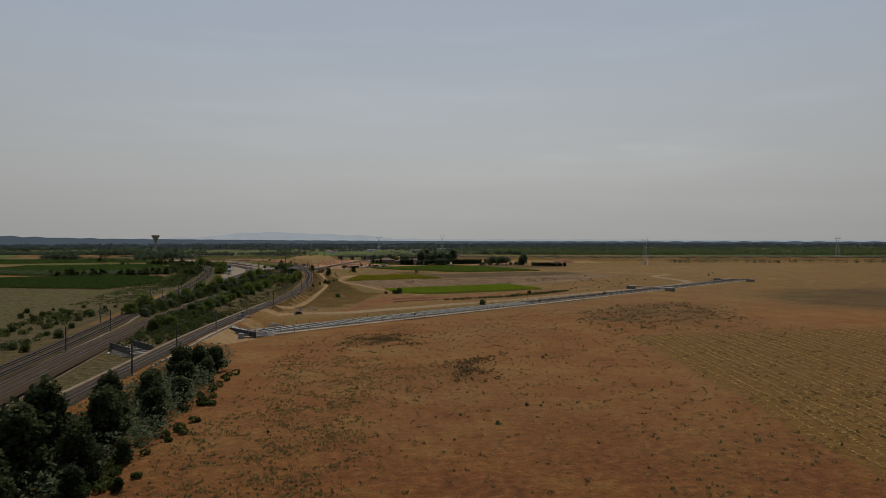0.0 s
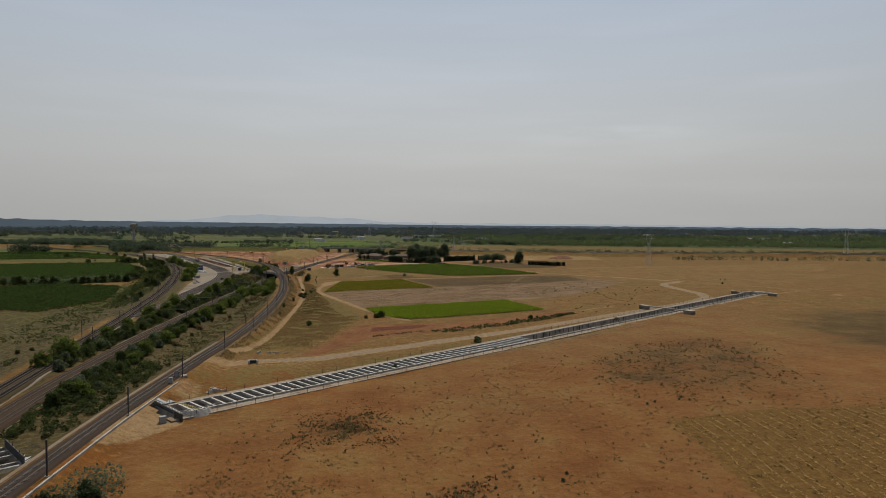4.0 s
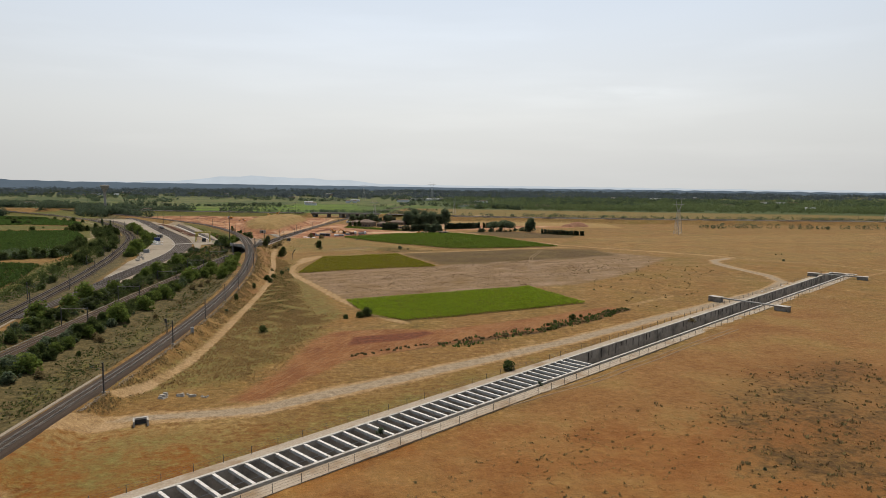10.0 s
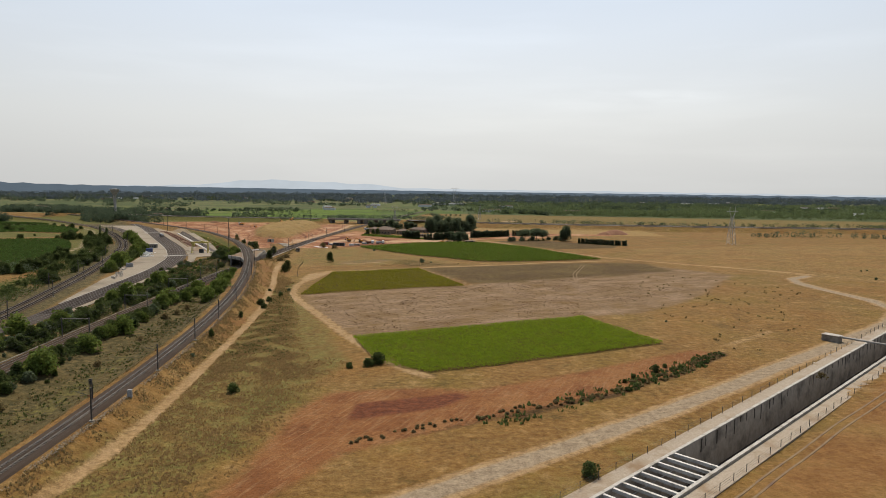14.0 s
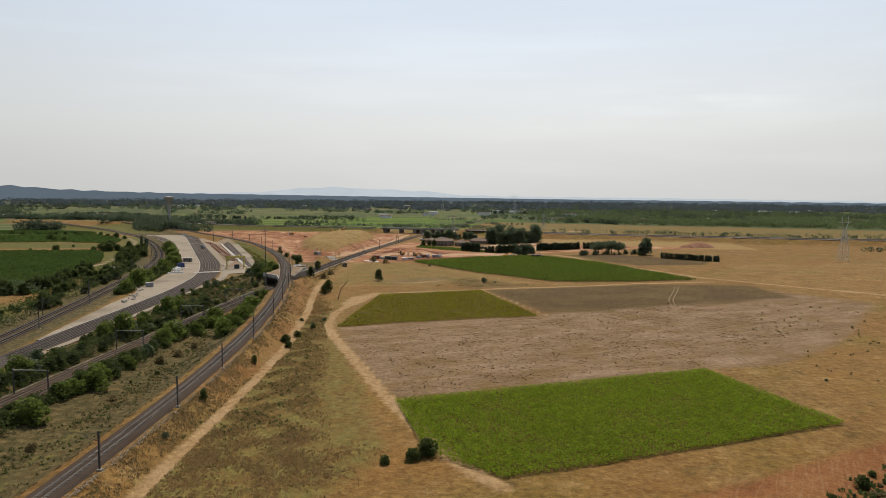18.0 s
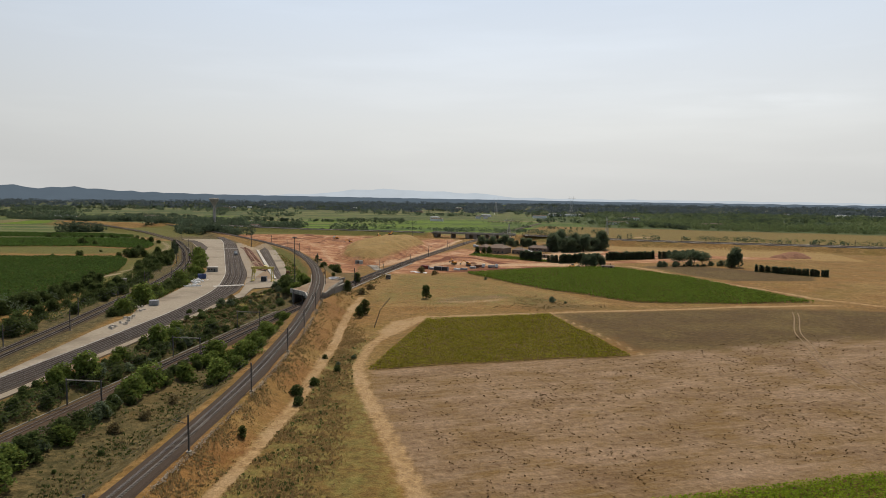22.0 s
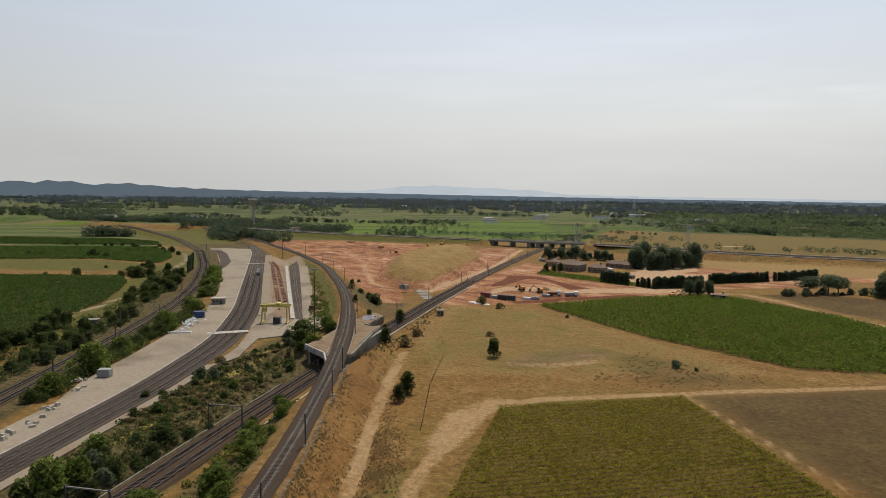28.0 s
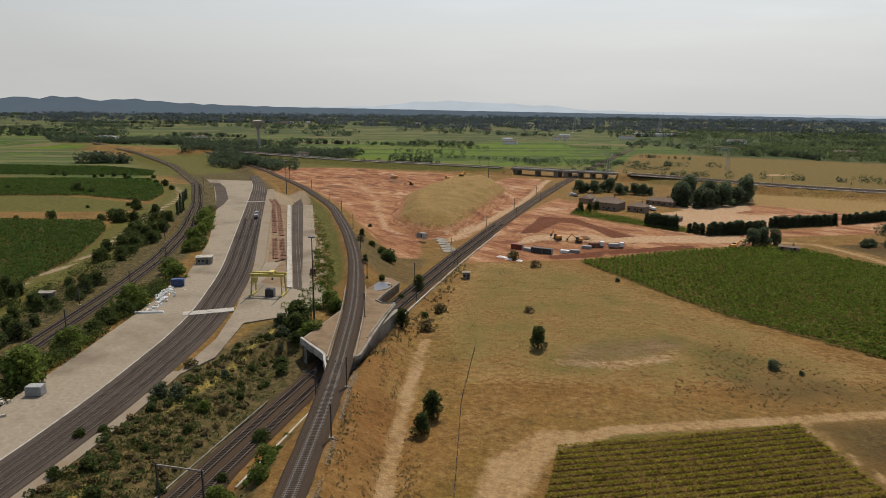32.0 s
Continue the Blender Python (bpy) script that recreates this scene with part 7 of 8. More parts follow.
tufts("bank_grass", strip, 6000, M_LEAF_LIGHT, 0.32, "fresh yellow-green grass at the foot of the bank", None, 1.0, 59)
tufts("bank_grass", strip, 5000, M_GRASS, 0.3, "dry grass at the foot of the bank", None, 1.0, 60)
tufts("green_weeds", [(-50, 62), (-24, 62), (-12, 96), (-20, 140), (-40, 150), (-52, 110)], 4200, M_WEED, 0.2, "olive weeds on the slope of the field", built, 1.0, 64)
tufts("green_weeds", [(-50, 150), (-30, 120), (-6, 132), (6, 160), (-14, 186), (-46, 190)], 3000, M_WEED, 0.2, "olive weeds among the dry grass of the field", built, 0.9, 65)
tufts("dark_weeds", [(-30, 196), (-4, 196), (6, 222), (-8, 240), (-30, 232)], 1700, M_BROWN_WEED, 0.2, "dark brown weeds in a patch on the field", built, 1.0, 66)
tufts("dark_weeds", [(0, 146), (16, 148), (18, 182), (2, 182)], 1200, M_BROWN_WEED, 0.2, "dark brown weeds in a patch on the field", built, 1.0, 67)
tufts("dark_weeds", [(66, 240), (100, 232), (150, 258), (168, 318), (148, 345), (104, 330), (68, 288)], 1300, M_BROWN_WEED, 0.22, "dark brown tufts scattered on the tan field", built, 0.8, 68)
# cut straw lying in lines on the mown field
r_sw = np.random.default_rng(5)
lines_ = []
for x0 in np.arange(12, 220, 3.1):
    n = 1300
    yv = r_sw.uniform(60, 270, n)
    bend = 0.14 * (yv - 80) - 4 * ease((yv - 180) / 60) ** 2
    lines_.append(np.column_stack([x0 + bend + r_sw.normal(0, 0.22, n) + 0.5 * np.sin(yv * 0.09 + x0), yv]))
sw = np.concatenate(lines_)
sw = sw[inside(STUBBLE, sw[:, 0], sw[:, 1]) > r_sw.uniform(0, 6, len(sw))]
sw = np.column_stack([sw, height(sw[:, 0], sw[:, 1]) + r_sw.uniform(0.05, 0.14, len(sw))])
tagged(new("straw_lines", quads_mesh("straw_lines", leaf_quads(sw, 0.2, 0.5, r_sw, 2.5), M_STRAW)), "golden cut straw lying in long lines on the field", "straw", kind="stuff")


# ---- far woods and hedgerows ----
def wood(name, pts, mat_, label, h, w, n_leaf, size, seed):
    r = np.random.default_rng(seed)
    pts = np.asarray(pts, float)
    z0 = height(pts[:, 0], pts[:, 1])
    lump = np.sin(pts[:, 0] * 0.019 + 1.7 * np.sin(pts[:, 1] * 0.013 + seed)) * np.sin(pts[:, 1] * 0.023 + 1.3 * np.sin(pts[:, 0] * 0.011))
    hh = h * r.uniform(0.65, 1.2, len(pts)) * (1 + 0.28 * lump)
    c = np.repeat(np.column_stack([pts, z0]), n_leaf, 0)
    hh = np.repeat(hh, n_leaf)
    d = r.normal(size=(len(c), 3))
    d /= np.linalg.norm(d, axis=1)[:, None]
    c[:, 0] += d[:, 0] * w * 0.5 * hh / h
    c[:, 1] += d[:, 1] * w * 0.5 * hh / h
    c[:, 2] += hh * (0.5 + 0.48 * d[:, 2])
    return tagged(new(name, quads_mesh(name, leaf_quads(c, size, 0.4, r, 0.3), mat_)), label, "wood", kind="stuff")


r2 = np.random.default_rng(99)


def line_of(a, b_, gap, spread):
    a, b_ = np.array(a, float), np.array(b_, float)
    n = max(2, int(np.linalg.norm(b_ - a) / gap))
    return a + (b_ - a) * r2.random((n, 1)) + r2.normal(0, spread, (n, 2))


rows_ = []
for k in range(170):
    y = 1450 + 2900 * r2.random() ** 0.8
    x = r2.uniform(-1.0, 1.0) * (500 + y * 0.85)
    if y < 1900 and -420 < x < 90:
        continue
    a = radians(r2.choice([8, 14, 100, -5, 3], p=[0.35, 0.3, 0.05, 0.15, 0.15]))
    ln = r2.uniform(60, 420)
    rows_.append(line_of((x, y), (x + math.cos(a) * ln, y + math.sin(a) * ln), 3.6, 1.2 + 2 * r2.random()))
wood("hedgerow_trees", np.concatenate(rows_), M_FOREST, "rows of dark trees between the far fields", 8, 8, 30, 1.25, 1)
belt = [line_of((-1.05 * y - 300, y), (1.05 * y + 300, y + r2.uniform(-60, 60)), 13, 34) for y in range(1750, 4300, 105)]
belt = [b_[(np.sin(b_[:, 0] * 0.0042 + k * 2.1) + 0.6 * np.sin(b_[:, 0] * 0.011 + k) > (np.where(b_[:, 0] < 0, 1.15 - 0.11 * k, 0.75 - 0.10 * k) if k < 14 else -0.7))] for k, b_ in enumerate(belt)]
belt = [b_[(b_[:, 1] > 2050) | (b_[:, 0] < -520) | (b_[:, 0] > 60)] for b_ in belt]
wood("wood_belt", np.concatenate(belt[:7]), M_FOREST, "dark belts of woodland between the far fields", 11, 16, 34, 1.9, 2)
wood("far_wood", np.concatenate(belt[7:]), M_FOREST_FAR, "continuous dark band of woodland on the horizon, tinted blue for haze", 13, 24, 20, 2.9, 7)
pts = np.concatenate([np.array(scatter(p, n, r2)) for p, n in (([(190, 1560), (420, 1500), (900, 1390), (1500, 1270), (1700, 1500), (900, 1720), (300, 1780), (140, 1620)], 3300), ([(120, 1800), (1500, 1700), (2200, 2400), (300, 2500)], 2200))])
lump = np.sin(pts[:, 0] * 0.012 + 2 * np.sin(pts[:, 1] * 0.009)) * np.sin(pts[:, 1] * 0.016 + pts[:, 0] * 0.004)
pts = pts[r2.random(len(pts)) < 0.85 + 0.6 * lump]
wood("poplar_wood", pts, M_FOREST_PALE, "light green young poplar wood behind the main line", 10, 11, 30, 1.15, 3)
pts = np.concatenate([np.array(scatter(p, n, r2)) for p, n in (([(-560, 1335), (-480, 1345), (-330, 1330), (-320, 1420), (-480, 1430), (-580, 1400)], 300), ([(-430, 1180), (-340, 1150), (-330, 1190), (-380, 1240), (-470, 1270)], 130), ([(-590, 1168), (-536, 1186), (-532, 1204), (-588, 1192)], 46),
                                                              ([(-900, 1500), (-500, 1560), (-480, 1620), (-1000, 1600)], 300), ([(-260, 1300), (-200, 1290), (-200, 1310), (-260, 1320)], 18))])
wood("dark_copse", pts, M_FOREST, "dark copse of trees behind the yard", 11, 11, 60, 1.0, 4)
pts = np.concatenate([line_of(a, b_, 6, 3) for a, b_ in (((-100, 1330), (80, 1300)), ((-60, 1400), (160, 1350)), ((60, 1250), (150, 1225)), ((-90, 1380), (-60, 1290)), ((150, 1240), (320, 1215)), ((330, 1180), (900, 1110)), ((-30, 1262), (30, 1238)), ((420, 960), (900, 900)), ((700, 1080), (1300, 1000)), ((-400, 1345), (-180, 1290)), ((-260, 1420), (60, 1345)), ((-300, 1500), (-180, 1472)), ((20, 1520), (140, 1480)), ((-380, 1640), (-160, 1590)), ((-40, 1690), (60, 1665)), ((-330, 1780), (-220, 1756)))])
wood("roadside_trees", pts, M_FOREST, "scattered trees and bushes beyond the main line", 5.5, 6, 50, 0.6, 5)
pts = np.array(scatter([(250, 1190), (420, 1150), (1000, 1080), (1400, 1100), (900, 1180), (420, 1260), (260, 1290)], 260, r2))
wood("scrub_bushes", pts, M_FOREST_PALE, "scattered bushes on the dry grass beyond the main line", 3.6, 4.6, 40, 0.45, 6)


# ---- joined undergrowth of the scrub strips ----
def undergrowth(poly_, n, h, mat_, label, seed, avoid=by_track):
    r = np.random.default_rng(seed)
    pts_ = np.array(scatter(poly_, n, r, 0, avoid))
    return wood("undergrowth", pts_, mat_, label, h, h * 1.5, 70, 0.25, seed)


undergrowth([(-420, 618), (-262, 566), (-199, 598), (-207, 634), (-262, 612), (-420, 655)], 420, 4.2, M_LEAF_DARK, "dense dark trees at the edge of the vines", 35)
DITCH = [(-8, 352), (24, 366), (57, 381), (88, 402), (110, 422), (107, 425), (84, 406), (55, 385), (22, 369), (-8, 355)]
undergrowth(DITCH[2:7], 40, 1.0, M_LEAF, "green bushes growing along the ditch", 36, None)
undergrowth(DITCH, 170, 0.5, M_LEAF_DRY, "dry brown bushes growing along the ditch", 37, None)
undergrowth([(42, 1008), (70, 1004), (104, 1030), (108, 1062), (70, 1058), (50, 1040)], 75, 9.0, M_PINE, "dark mass of trees round the farm garden", 38, None)
ROW_R = [beside(L_PATH, y, 6.2) for y in range(240, 500, 12)] + [beside(L_PATH, y, 12.5) for y in range(498, 236, -12)]
ROW_L = [beside(L_PATH, y, -6.2) for y in range(300, 590, 12)] + [beside(L_PATH, y, -12.5) for y in range(588, 296, -12)]
undergrowth(ROW_R, 320, 2.8, M_LEAF, "dense dark undergrowth along the cutting line", 21)
undergrowth(ROW_L, 300, 2.5, M_LEAF, "dense dark undergrowth below the yard", 22)
undergrowth([(-100, 216), (-86, 216), (-82, 300), (-98, 300)], 150, 1.6, M_LEAF, "low scrub beside the trench mouth", 39)
undergrowth([(-128, 150), (-119, 150), (-134, 300), (-158, 300), (-150, 200)], 140, 1.8, M_LEAF, "low scrub beyond the old tracks", 40)
undergrowth([(-100, 195), (-88, 255), (-90, 302), (-108, 302), (-105, 240), (-104, 215)], 70, 1.8, M_LEAF, "low undergrowth beside the trench mouth", 24)
undergrowth([(-128, 590), (-130, 640), (-122, 682), (-112, 672), (-110, 640), (-110, 590)], 70, 1.5, M_LEAF, "low green undergrowth on the cutting side", 25)
undergrowth([(-128, 590), (-130, 640), (-122, 682), (-112, 672), (-110, 640), (-110, 590)], 120, 1.0, M_LEAF_DRY, "low brown undergrowth on the cutting side", 26)
undergrowth([(-97, 540), (-98, 625), (-93, 630), (-86, 585), (-86, 540)], 70, 1.3, M_LEAF_LIGHT, "light green weeds between the tracks", 27)
hedge_band = [(float(np.interp(y, ey, ex)) - 1.5, y) for y in range(600, 735, 15)] + [(float(np.interp(y, ey, ex)) - 7.5, y) for y in range(720, 590, -15)]
undergrowth(hedge_band, 150, 2.6, M_LEAF, "dense hedge growth along the apron", 28)
undergrowth(hedge_band, 60, 2.2, M_LEAF_LIGHT, "light green hedge growth along the apron", 29)
hedge_band = [(float(np.interp(y, ey, ex)) - 1.5, y) for y in range(770, 900, 15)] + [(float(np.interp(y, ey, ex)) - 8, y) for y in range(890, 755, -15)]
undergrowth(hedge_band, 130, 2.6, M_LEAF, "dense hedge growth along the apron", 30)
undergrowth([(-185, 565), (-196, 600), (-214, 665), (-232, 735), (-262, 800), (-290, 868), (-265, 855), (-238, 790), (-214, 730), (-195, 680), (-178, 620), (-172, 565)], 330, 3.0, M_LEAF, "dense bushes beside the old tracks", 31)
undergrowth([(-165, 440), (-150, 440), (-160, 520), (-172, 560), (-186, 560), (-176, 500)], 90, 2.2, M_LEAF, "bushes between the old tracks and vines", 32)
undergrowth([(-128, 700), (-116, 700), (-122, 735), (-150, 800), (-156, 800), (-132, 735)], 60, 1.6, M_LEAF_LIGHT, "light green weeds below the bank", 33)
undergrowth([(-62, 60), (-70, 60), (-68, 175), (-62, 190), (-56, 165), (-54, 100)], 260, 5.0, M_LEAF_DARK, "dark undergrowth below the roadside trees", 34, None)
undergrowth([(-60, 70), (-55, 100), (-54, 165), (-51, 165), (-49, 100), (-52, 70)], 60, 1.3, M_LEAF, "low green bushes at the foot of the trees", 71, None)

# ---- yard things ----
crane = thing("gantry_crane", "yellow steel gantry crane standing over the storage yard", "crane", pose(-140, 714, 4.5, 0, 0, 6))
for sx in (-5.6, 5.6):
    for sy in (-2.4, 2.4):
        part("leg", Build().beam((sx, sy, 0.5), (sx * 0.94, sy * 0.75, 7.2), 0.4, 0.4), M_YELLOW, crane)
    part("bogie", Build().box((sx, 0, 0), (0.8, 6.8, 0.6)), M_YELLOW, crane)
    part("tie_beam", Build().beam((sx * 0.97, -2.2, 3.6), (sx * 0.97, 2.2, 3.6), 0.25, 0.3), M_YELLOW, crane)
for sy in (-1.5, 1.5):
    part("girder", Build().box((0, sy, 7.0), (12.6, 0.6, 1.0)), M_YELLOW, crane)
part("trolley", Build().box((1.5, 0, 8.0), (1.8, 3.2, 0.7)), M_YELLOW, crane)
part("hoist_block", Build().box((1.5, 0, 5.4), (0.5, 0.5, 0.7)), M_DARK, crane)
part("hoist_rope", Build().beam((1.5, 0, 6.0), (1.5, 0, 8.0), 0.08, 0.08), M_DARK, crane)
part("cab", Build().box((-4.2, -2.2, 5.0), (1.8, 1.5, 2.0)), M_YELLOW, crane)
for sx in (-5.6, 5.6):
    single("crane_rail", Build().box((-140 + sx, 712, 4.52), (0.3, 22, 0.1), 6), M_DARK, "steel floor rail under the gantry crane", "rail", "crane rails")


def container(x, y, z, size, turn, mat_, label):
    c = thing("container", label, "container", pose(x, y, z, 0, 0, turn), "containers")
    part("body", Build().box((0, 0, 0.1), size), mat_, c)
    for k in range(int(size[0] / 0.6)):
        for s in (-1, 1):
            part("rib", Build().box((-size[0] / 2 + 0.4 + k * 0.6, s * (size[1] / 2 + 0.03), 0.2), (0.25, 0.08, size[2] - 0.25)), mat_, c)
    part("roof", Build().box((0, 0, size[2] + 0.1), (size[0] - 0.15, size[1] - 0.15, 0.06)), mat_, c)
    part("door", Build().box((size[0] / 2 + 0.03, 0, 0.2), (0.06, size[1] * 0.9, size[2] * 0.9)), M_GREY, c)
    return c


container(-138.5, 712, 4.54, (3.0, 2.4, 2.6), 6, M_DARK, "dark steel box standing under the crane")
container(-177.5, 717, 4.54, (4.6, 2.4, 2.6), 20, M_BLUE, "dark blue container at the apron edge")
container(-156.5, 625, 4.54, (3.6, 2.4, 2.2), 12, M_GREY, "grey bundle crate on the apron")
container(-135.5, 745, 4.5, (2.2, 2.0, 2.2), 20, M_RUST, "small rusty crate beside the platform")


def hut(x, y, z, size, turn, wall_, roof_, label, name="hut"):
    h = thing(name, label, "building", pose(x, y, z, 0, 0, turn))
    part("wall", Build().box((0, 0, 0), size), wall_, h)
    part("roof", Build().box((0, 0, size[2]), (size[0] + 0.5, size[1] + 0.5, 0.25)), roof_, h)
    d = part("door", Build().box((size[0] * 0.2, -size[1] / 2 - 0.03, 0), (1.0, 0.08, 2.05)), M_DARK, h)
    for k in range(2):
        w = part("window", Build().box((-size[0] * 0.3 + k * 1.6, -size[1] / 2 - 0.03, 1.0), (0.9, 0.06, 0.9)), M_GLASS, h)
        part("sill", Build().box((-size[0] * 0.3 + k * 1.6, -size[1] / 2 - 0.08, 0.92), (1.1, 0.16, 0.08)), M_CONCRETE_PALE, w)
    return h


hut(-187, 752, 4.5, (6.4, 4.6, 2.8), 22, M_CONCRETE, M_CONCRETE_PALE, "flat-roofed concrete hut among shrubs by the apron")
hut(-212, 692, 4.2, (5.0, 3.0, 2.6), 15, M_CONCRETE, M_CONCRETE, "small concrete shelter beside the old tracks", "shelter")
# pale scrap and pipe sections along the apron
seg = Build()
for k in range(12):
    a, a2 = 2 * math.pi * k / 12, 2 * math.pi * (k + 1) / 12
    seg.beam((0.55 * math.cos(a), 0, 0.6 + 0.55 * math.sin(a)), (0.55 * math.cos(a2), 0, 0.6 + 0.55 * math.sin(a2)), 1.1, 0.14)
seg_mesh = seg.mesh("pipe_ring", M_WHITE)
blk_mesh = Build().box((0, 0, 0), (2.4, 0.6, 0.45), 0, 0.9).mesh("concrete_block", M_WHITE)
for k in range(84):
    t = rng.random()
    x, y = -169 - 9 * t + rng.normal(0, 1.8), 688 + 26 * t + rng.normal(0, 1.6)
    ob = new("pipe_ring" if k % 2 else "concrete_block", seg_mesh if k % 2 else blk_mesh)
    ob.matrix_basis = pose(x, y, 4.52, 0, 0, rng.uniform(0, 180)) @ Matrix.Scale(rng.uniform(0.5, 0.8), 4)
    tagged(ob, "white concrete pipe ring lying on the apron" if k % 2 else "white concrete block lying on the apron", "pipe" if k % 2 else "block", "stored concrete pieces")
for k in range(7):
    ob = new("concrete_block", blk_mesh)
    ob.matrix_basis = pose(-171 + k * 0.9, 684.5 + k * 0.35, 4.52, 0, 0, 14 + rng.normal(0, 3)) @ Matrix.Diagonal((1.5, 1.4, 1.2, 1))
    tagged(ob, "white concrete beam in a row on the apron", "beam", "stored concrete pieces")
for x, y, n in ((-160, 619, 5), (-156, 612, 4), (-150.5, 596, 6), (-147, 586, 5), (-145.5, 578, 4)):
    for k in range(n):
        r = Build().box((0, 0, 0), (rng.uniform(0.8, 2.0), rng.uniform(0.6, 1.2), rng.uniform(0.4, 0.9)), 0, 0.7)
        ob = single("stone_block", r, M_ROCK, "pale stone block dumped at the apron edge", "stone", "dumped stones")
        ob.matrix_basis = pose(x + rng.normal(0, 1.5), y + rng.normal(0, 1.5), 4.45, 0, 0, rng.uniform(0, 180))


def wagon(x, y, turn, label):
    w = thing("flat_wagon", label, "wagon", pose(x, y, 4.6, 0, 0, turn), "yard wagons")
    part("underframe", Build().box((0, 0, 0.7), (2.4, 7.0, 0.4)), M_DARK, w)
    for sx in (-0.75, 0.75):
        for sy in (-2.4, 2.4):
            part("wheel", Build().tube((sx - 0.07, sy, 0.42), (sx + 0.07, sy, 0.42), 0.42, 0.42, 12), M_DARK, w)
    part("load", Build().box((0, -1.2, 1.1), (2.3, 3.4, 1.5)), M_GREY, w, "grey load")
    part("load", Build().box((0, 2.3, 1.1), (2.0, 2.0, 1.1)), M_RUST, w, "rusty load")
    part("headboard", Build().box((0, 3.5, 1.1), (2.4, 0.15, 1.2)), M_DARK, w)


wagon(-216.5, 861, 24, "dark flat wagon with grey load on the yard track")
wagon(-221, 871, 24, "dark flat wagon with grey load on the yard track")
for x, y, h in ((-113.5, 690, 27), (-253, 988, 27), (-112, 1150, 24)):
    p = thing("light_mast", "tall slender steel floodlight mast", "mast", pose(x, y, ground_z(x, y)), "floodlight masts")
    part("pole", Build().tube((0, 0, -0.5), (0, 0, h), 0.32, 0.14, 10), M_MAST, p)
    part("head_frame", Build().box((0, 0, h), (2.2, 0.5, 0.5)), M_MAST, p)
    for k in range(3):
        part("floodlight", Build().box((-0.8 + k * 0.8, -0.4, h + 0.1), (0.5, 0.4, 0.4)), M_GREY, p)
shed = hut(-76.5, 768, 0.2, (3.0, 2.4, 2.6), 12, M_CONCRETE, M_CONCRETE, "small relay hut beside the double track", "relay_hut")

# pond and lined slope by the mound
sl = thing("lined_slope", "grey concrete-lined drainage slope at the foot of the mound", "slope")
for k in range(6):
    f_ = k / 5
    a_, c_ = Vector((-106 + 11 * f_, 849 - 33 * f_, 0)), Vector((-99 + 9 * f_, 845 - 23 * f_, 0))
    a_.z, c_.z = ground_z(a_.x, a_.y) + 0.15, ground_z(c_.x, c_.y) + 0.15
    part("slab", Build().beam(a_, c_, 4.4, 0.2), M_CONCRETE, sl)
cul2 = thing("culvert_portal", "dark culvert portal of pale concrete under the earthworks", "culvert", pose(-111, 838, 2.0, 0, 0, -35) @ Matrix.Diagonal((0.7, 0.7, 0.7, 1)))
for s in (-1, 1):
    part("cheek_wall", Build().box((s * 3, 0, 0), (0.8, 5, 4)), M_CONCRETE_PALE, cul2)
part("lintel", Build().box((0, 1.5, 3.2), (7, 2, 1)), M_CONCRETE_PALE, cul2)
# no hole here: a dark block gives the shade of the portal
part("opening", Build().box((0, 1.8, 0), (5.2, 0.5, 3.2)), M_DARK, cul2)


# ---- bridge and raised main line ----
main = thing("main_line_bridge", "long low concrete railway bridge of the raised main line", "bridge")
hx = np.array([p[0] for p in H_LINE], float)
hy_ = np.array([p[1] for p in H_LINE], float)


def hp(x, off, z):
    y = float(np.interp(x, hx, hy_))
    return (x, y + off, z)


bx = np.arange(-94, 20, 6.0)
part("deck", Build().sweep([hp(x, 0, 5.2) for x in bx], [(-7.5, 0), (-7.5, 1.3), (7.5, 1.3), (7.5, 0)]), M_CONCRETE, main)
for o in (-7.4, 7.4):
    part("parapet", Build().sweep([hp(x, o, 6.4) for x in bx], [(-0.15, 0), (-0.15, 1.0), (0.15, 1.0), (0.15, 0)]), M_CONCRETE_PALE, main)
for x, w in ((-88, 5), (-66, 1.6), (-45, 5), (-35, 5), (-22, 2), (-10, 2), (2, 2), (20, 6)):
    part("pier", Build().box(hp(x, 0, -0.5), (w, 12, 5.8), -22), M_CONCRETE, main)
hxs = np.concatenate([np.arange(-480, -92, 25), np.arange(26, 1500, 25)])
for part_x in (hxs[hxs < 0], hxs[hxs > 0]):
    ln = thing("main_line_track", "pale ballast and rails of the raised main line", "railway track", group="main line")
    part("ballast_bed", Build().sweep([hp(x, 0, 6.0) for x in part_x], [(-6.5, -0.3), (-5.5, 0.5), (5.5, 0.5), (6.5, -0.3)] if part_x[0] < 0 else [(-10.5, -0.3), (-9.5, 0.5), (9.5, 0.5), (10.5, -0.3)]), M_BALLAST_OLD, ln)
    for o in ((-7.3, 7.3) if part_x[0] < 0 else (-11.5, 11.5)):
        part("cable_trough", Build().sweep([hp(x, o, 6.0) for x in part_x], [(-0.9, -0.3), (-0.9, 0.4), (0.9, 0.4), (0.9, -0.3)]), M_CONCRETE_PALE, ln)
    for o in (-2.9, -1.4, 1.4, 2.9):
        part("rail", Build().sweep([hp(x, o, 6.55) for x in part_x], [(-0.06, 0), (-0.06, 0.15), (0.06, 0.15), (0.06, 0)]), M_RAIL, ln)
for x in list(range(-460, -100, 55)) + list(range(30, 900, 55)):
    p = hp(x, -6.2, 6.0)
    mast(p[0], p[1], p[2] - 0.3, "l", 70)


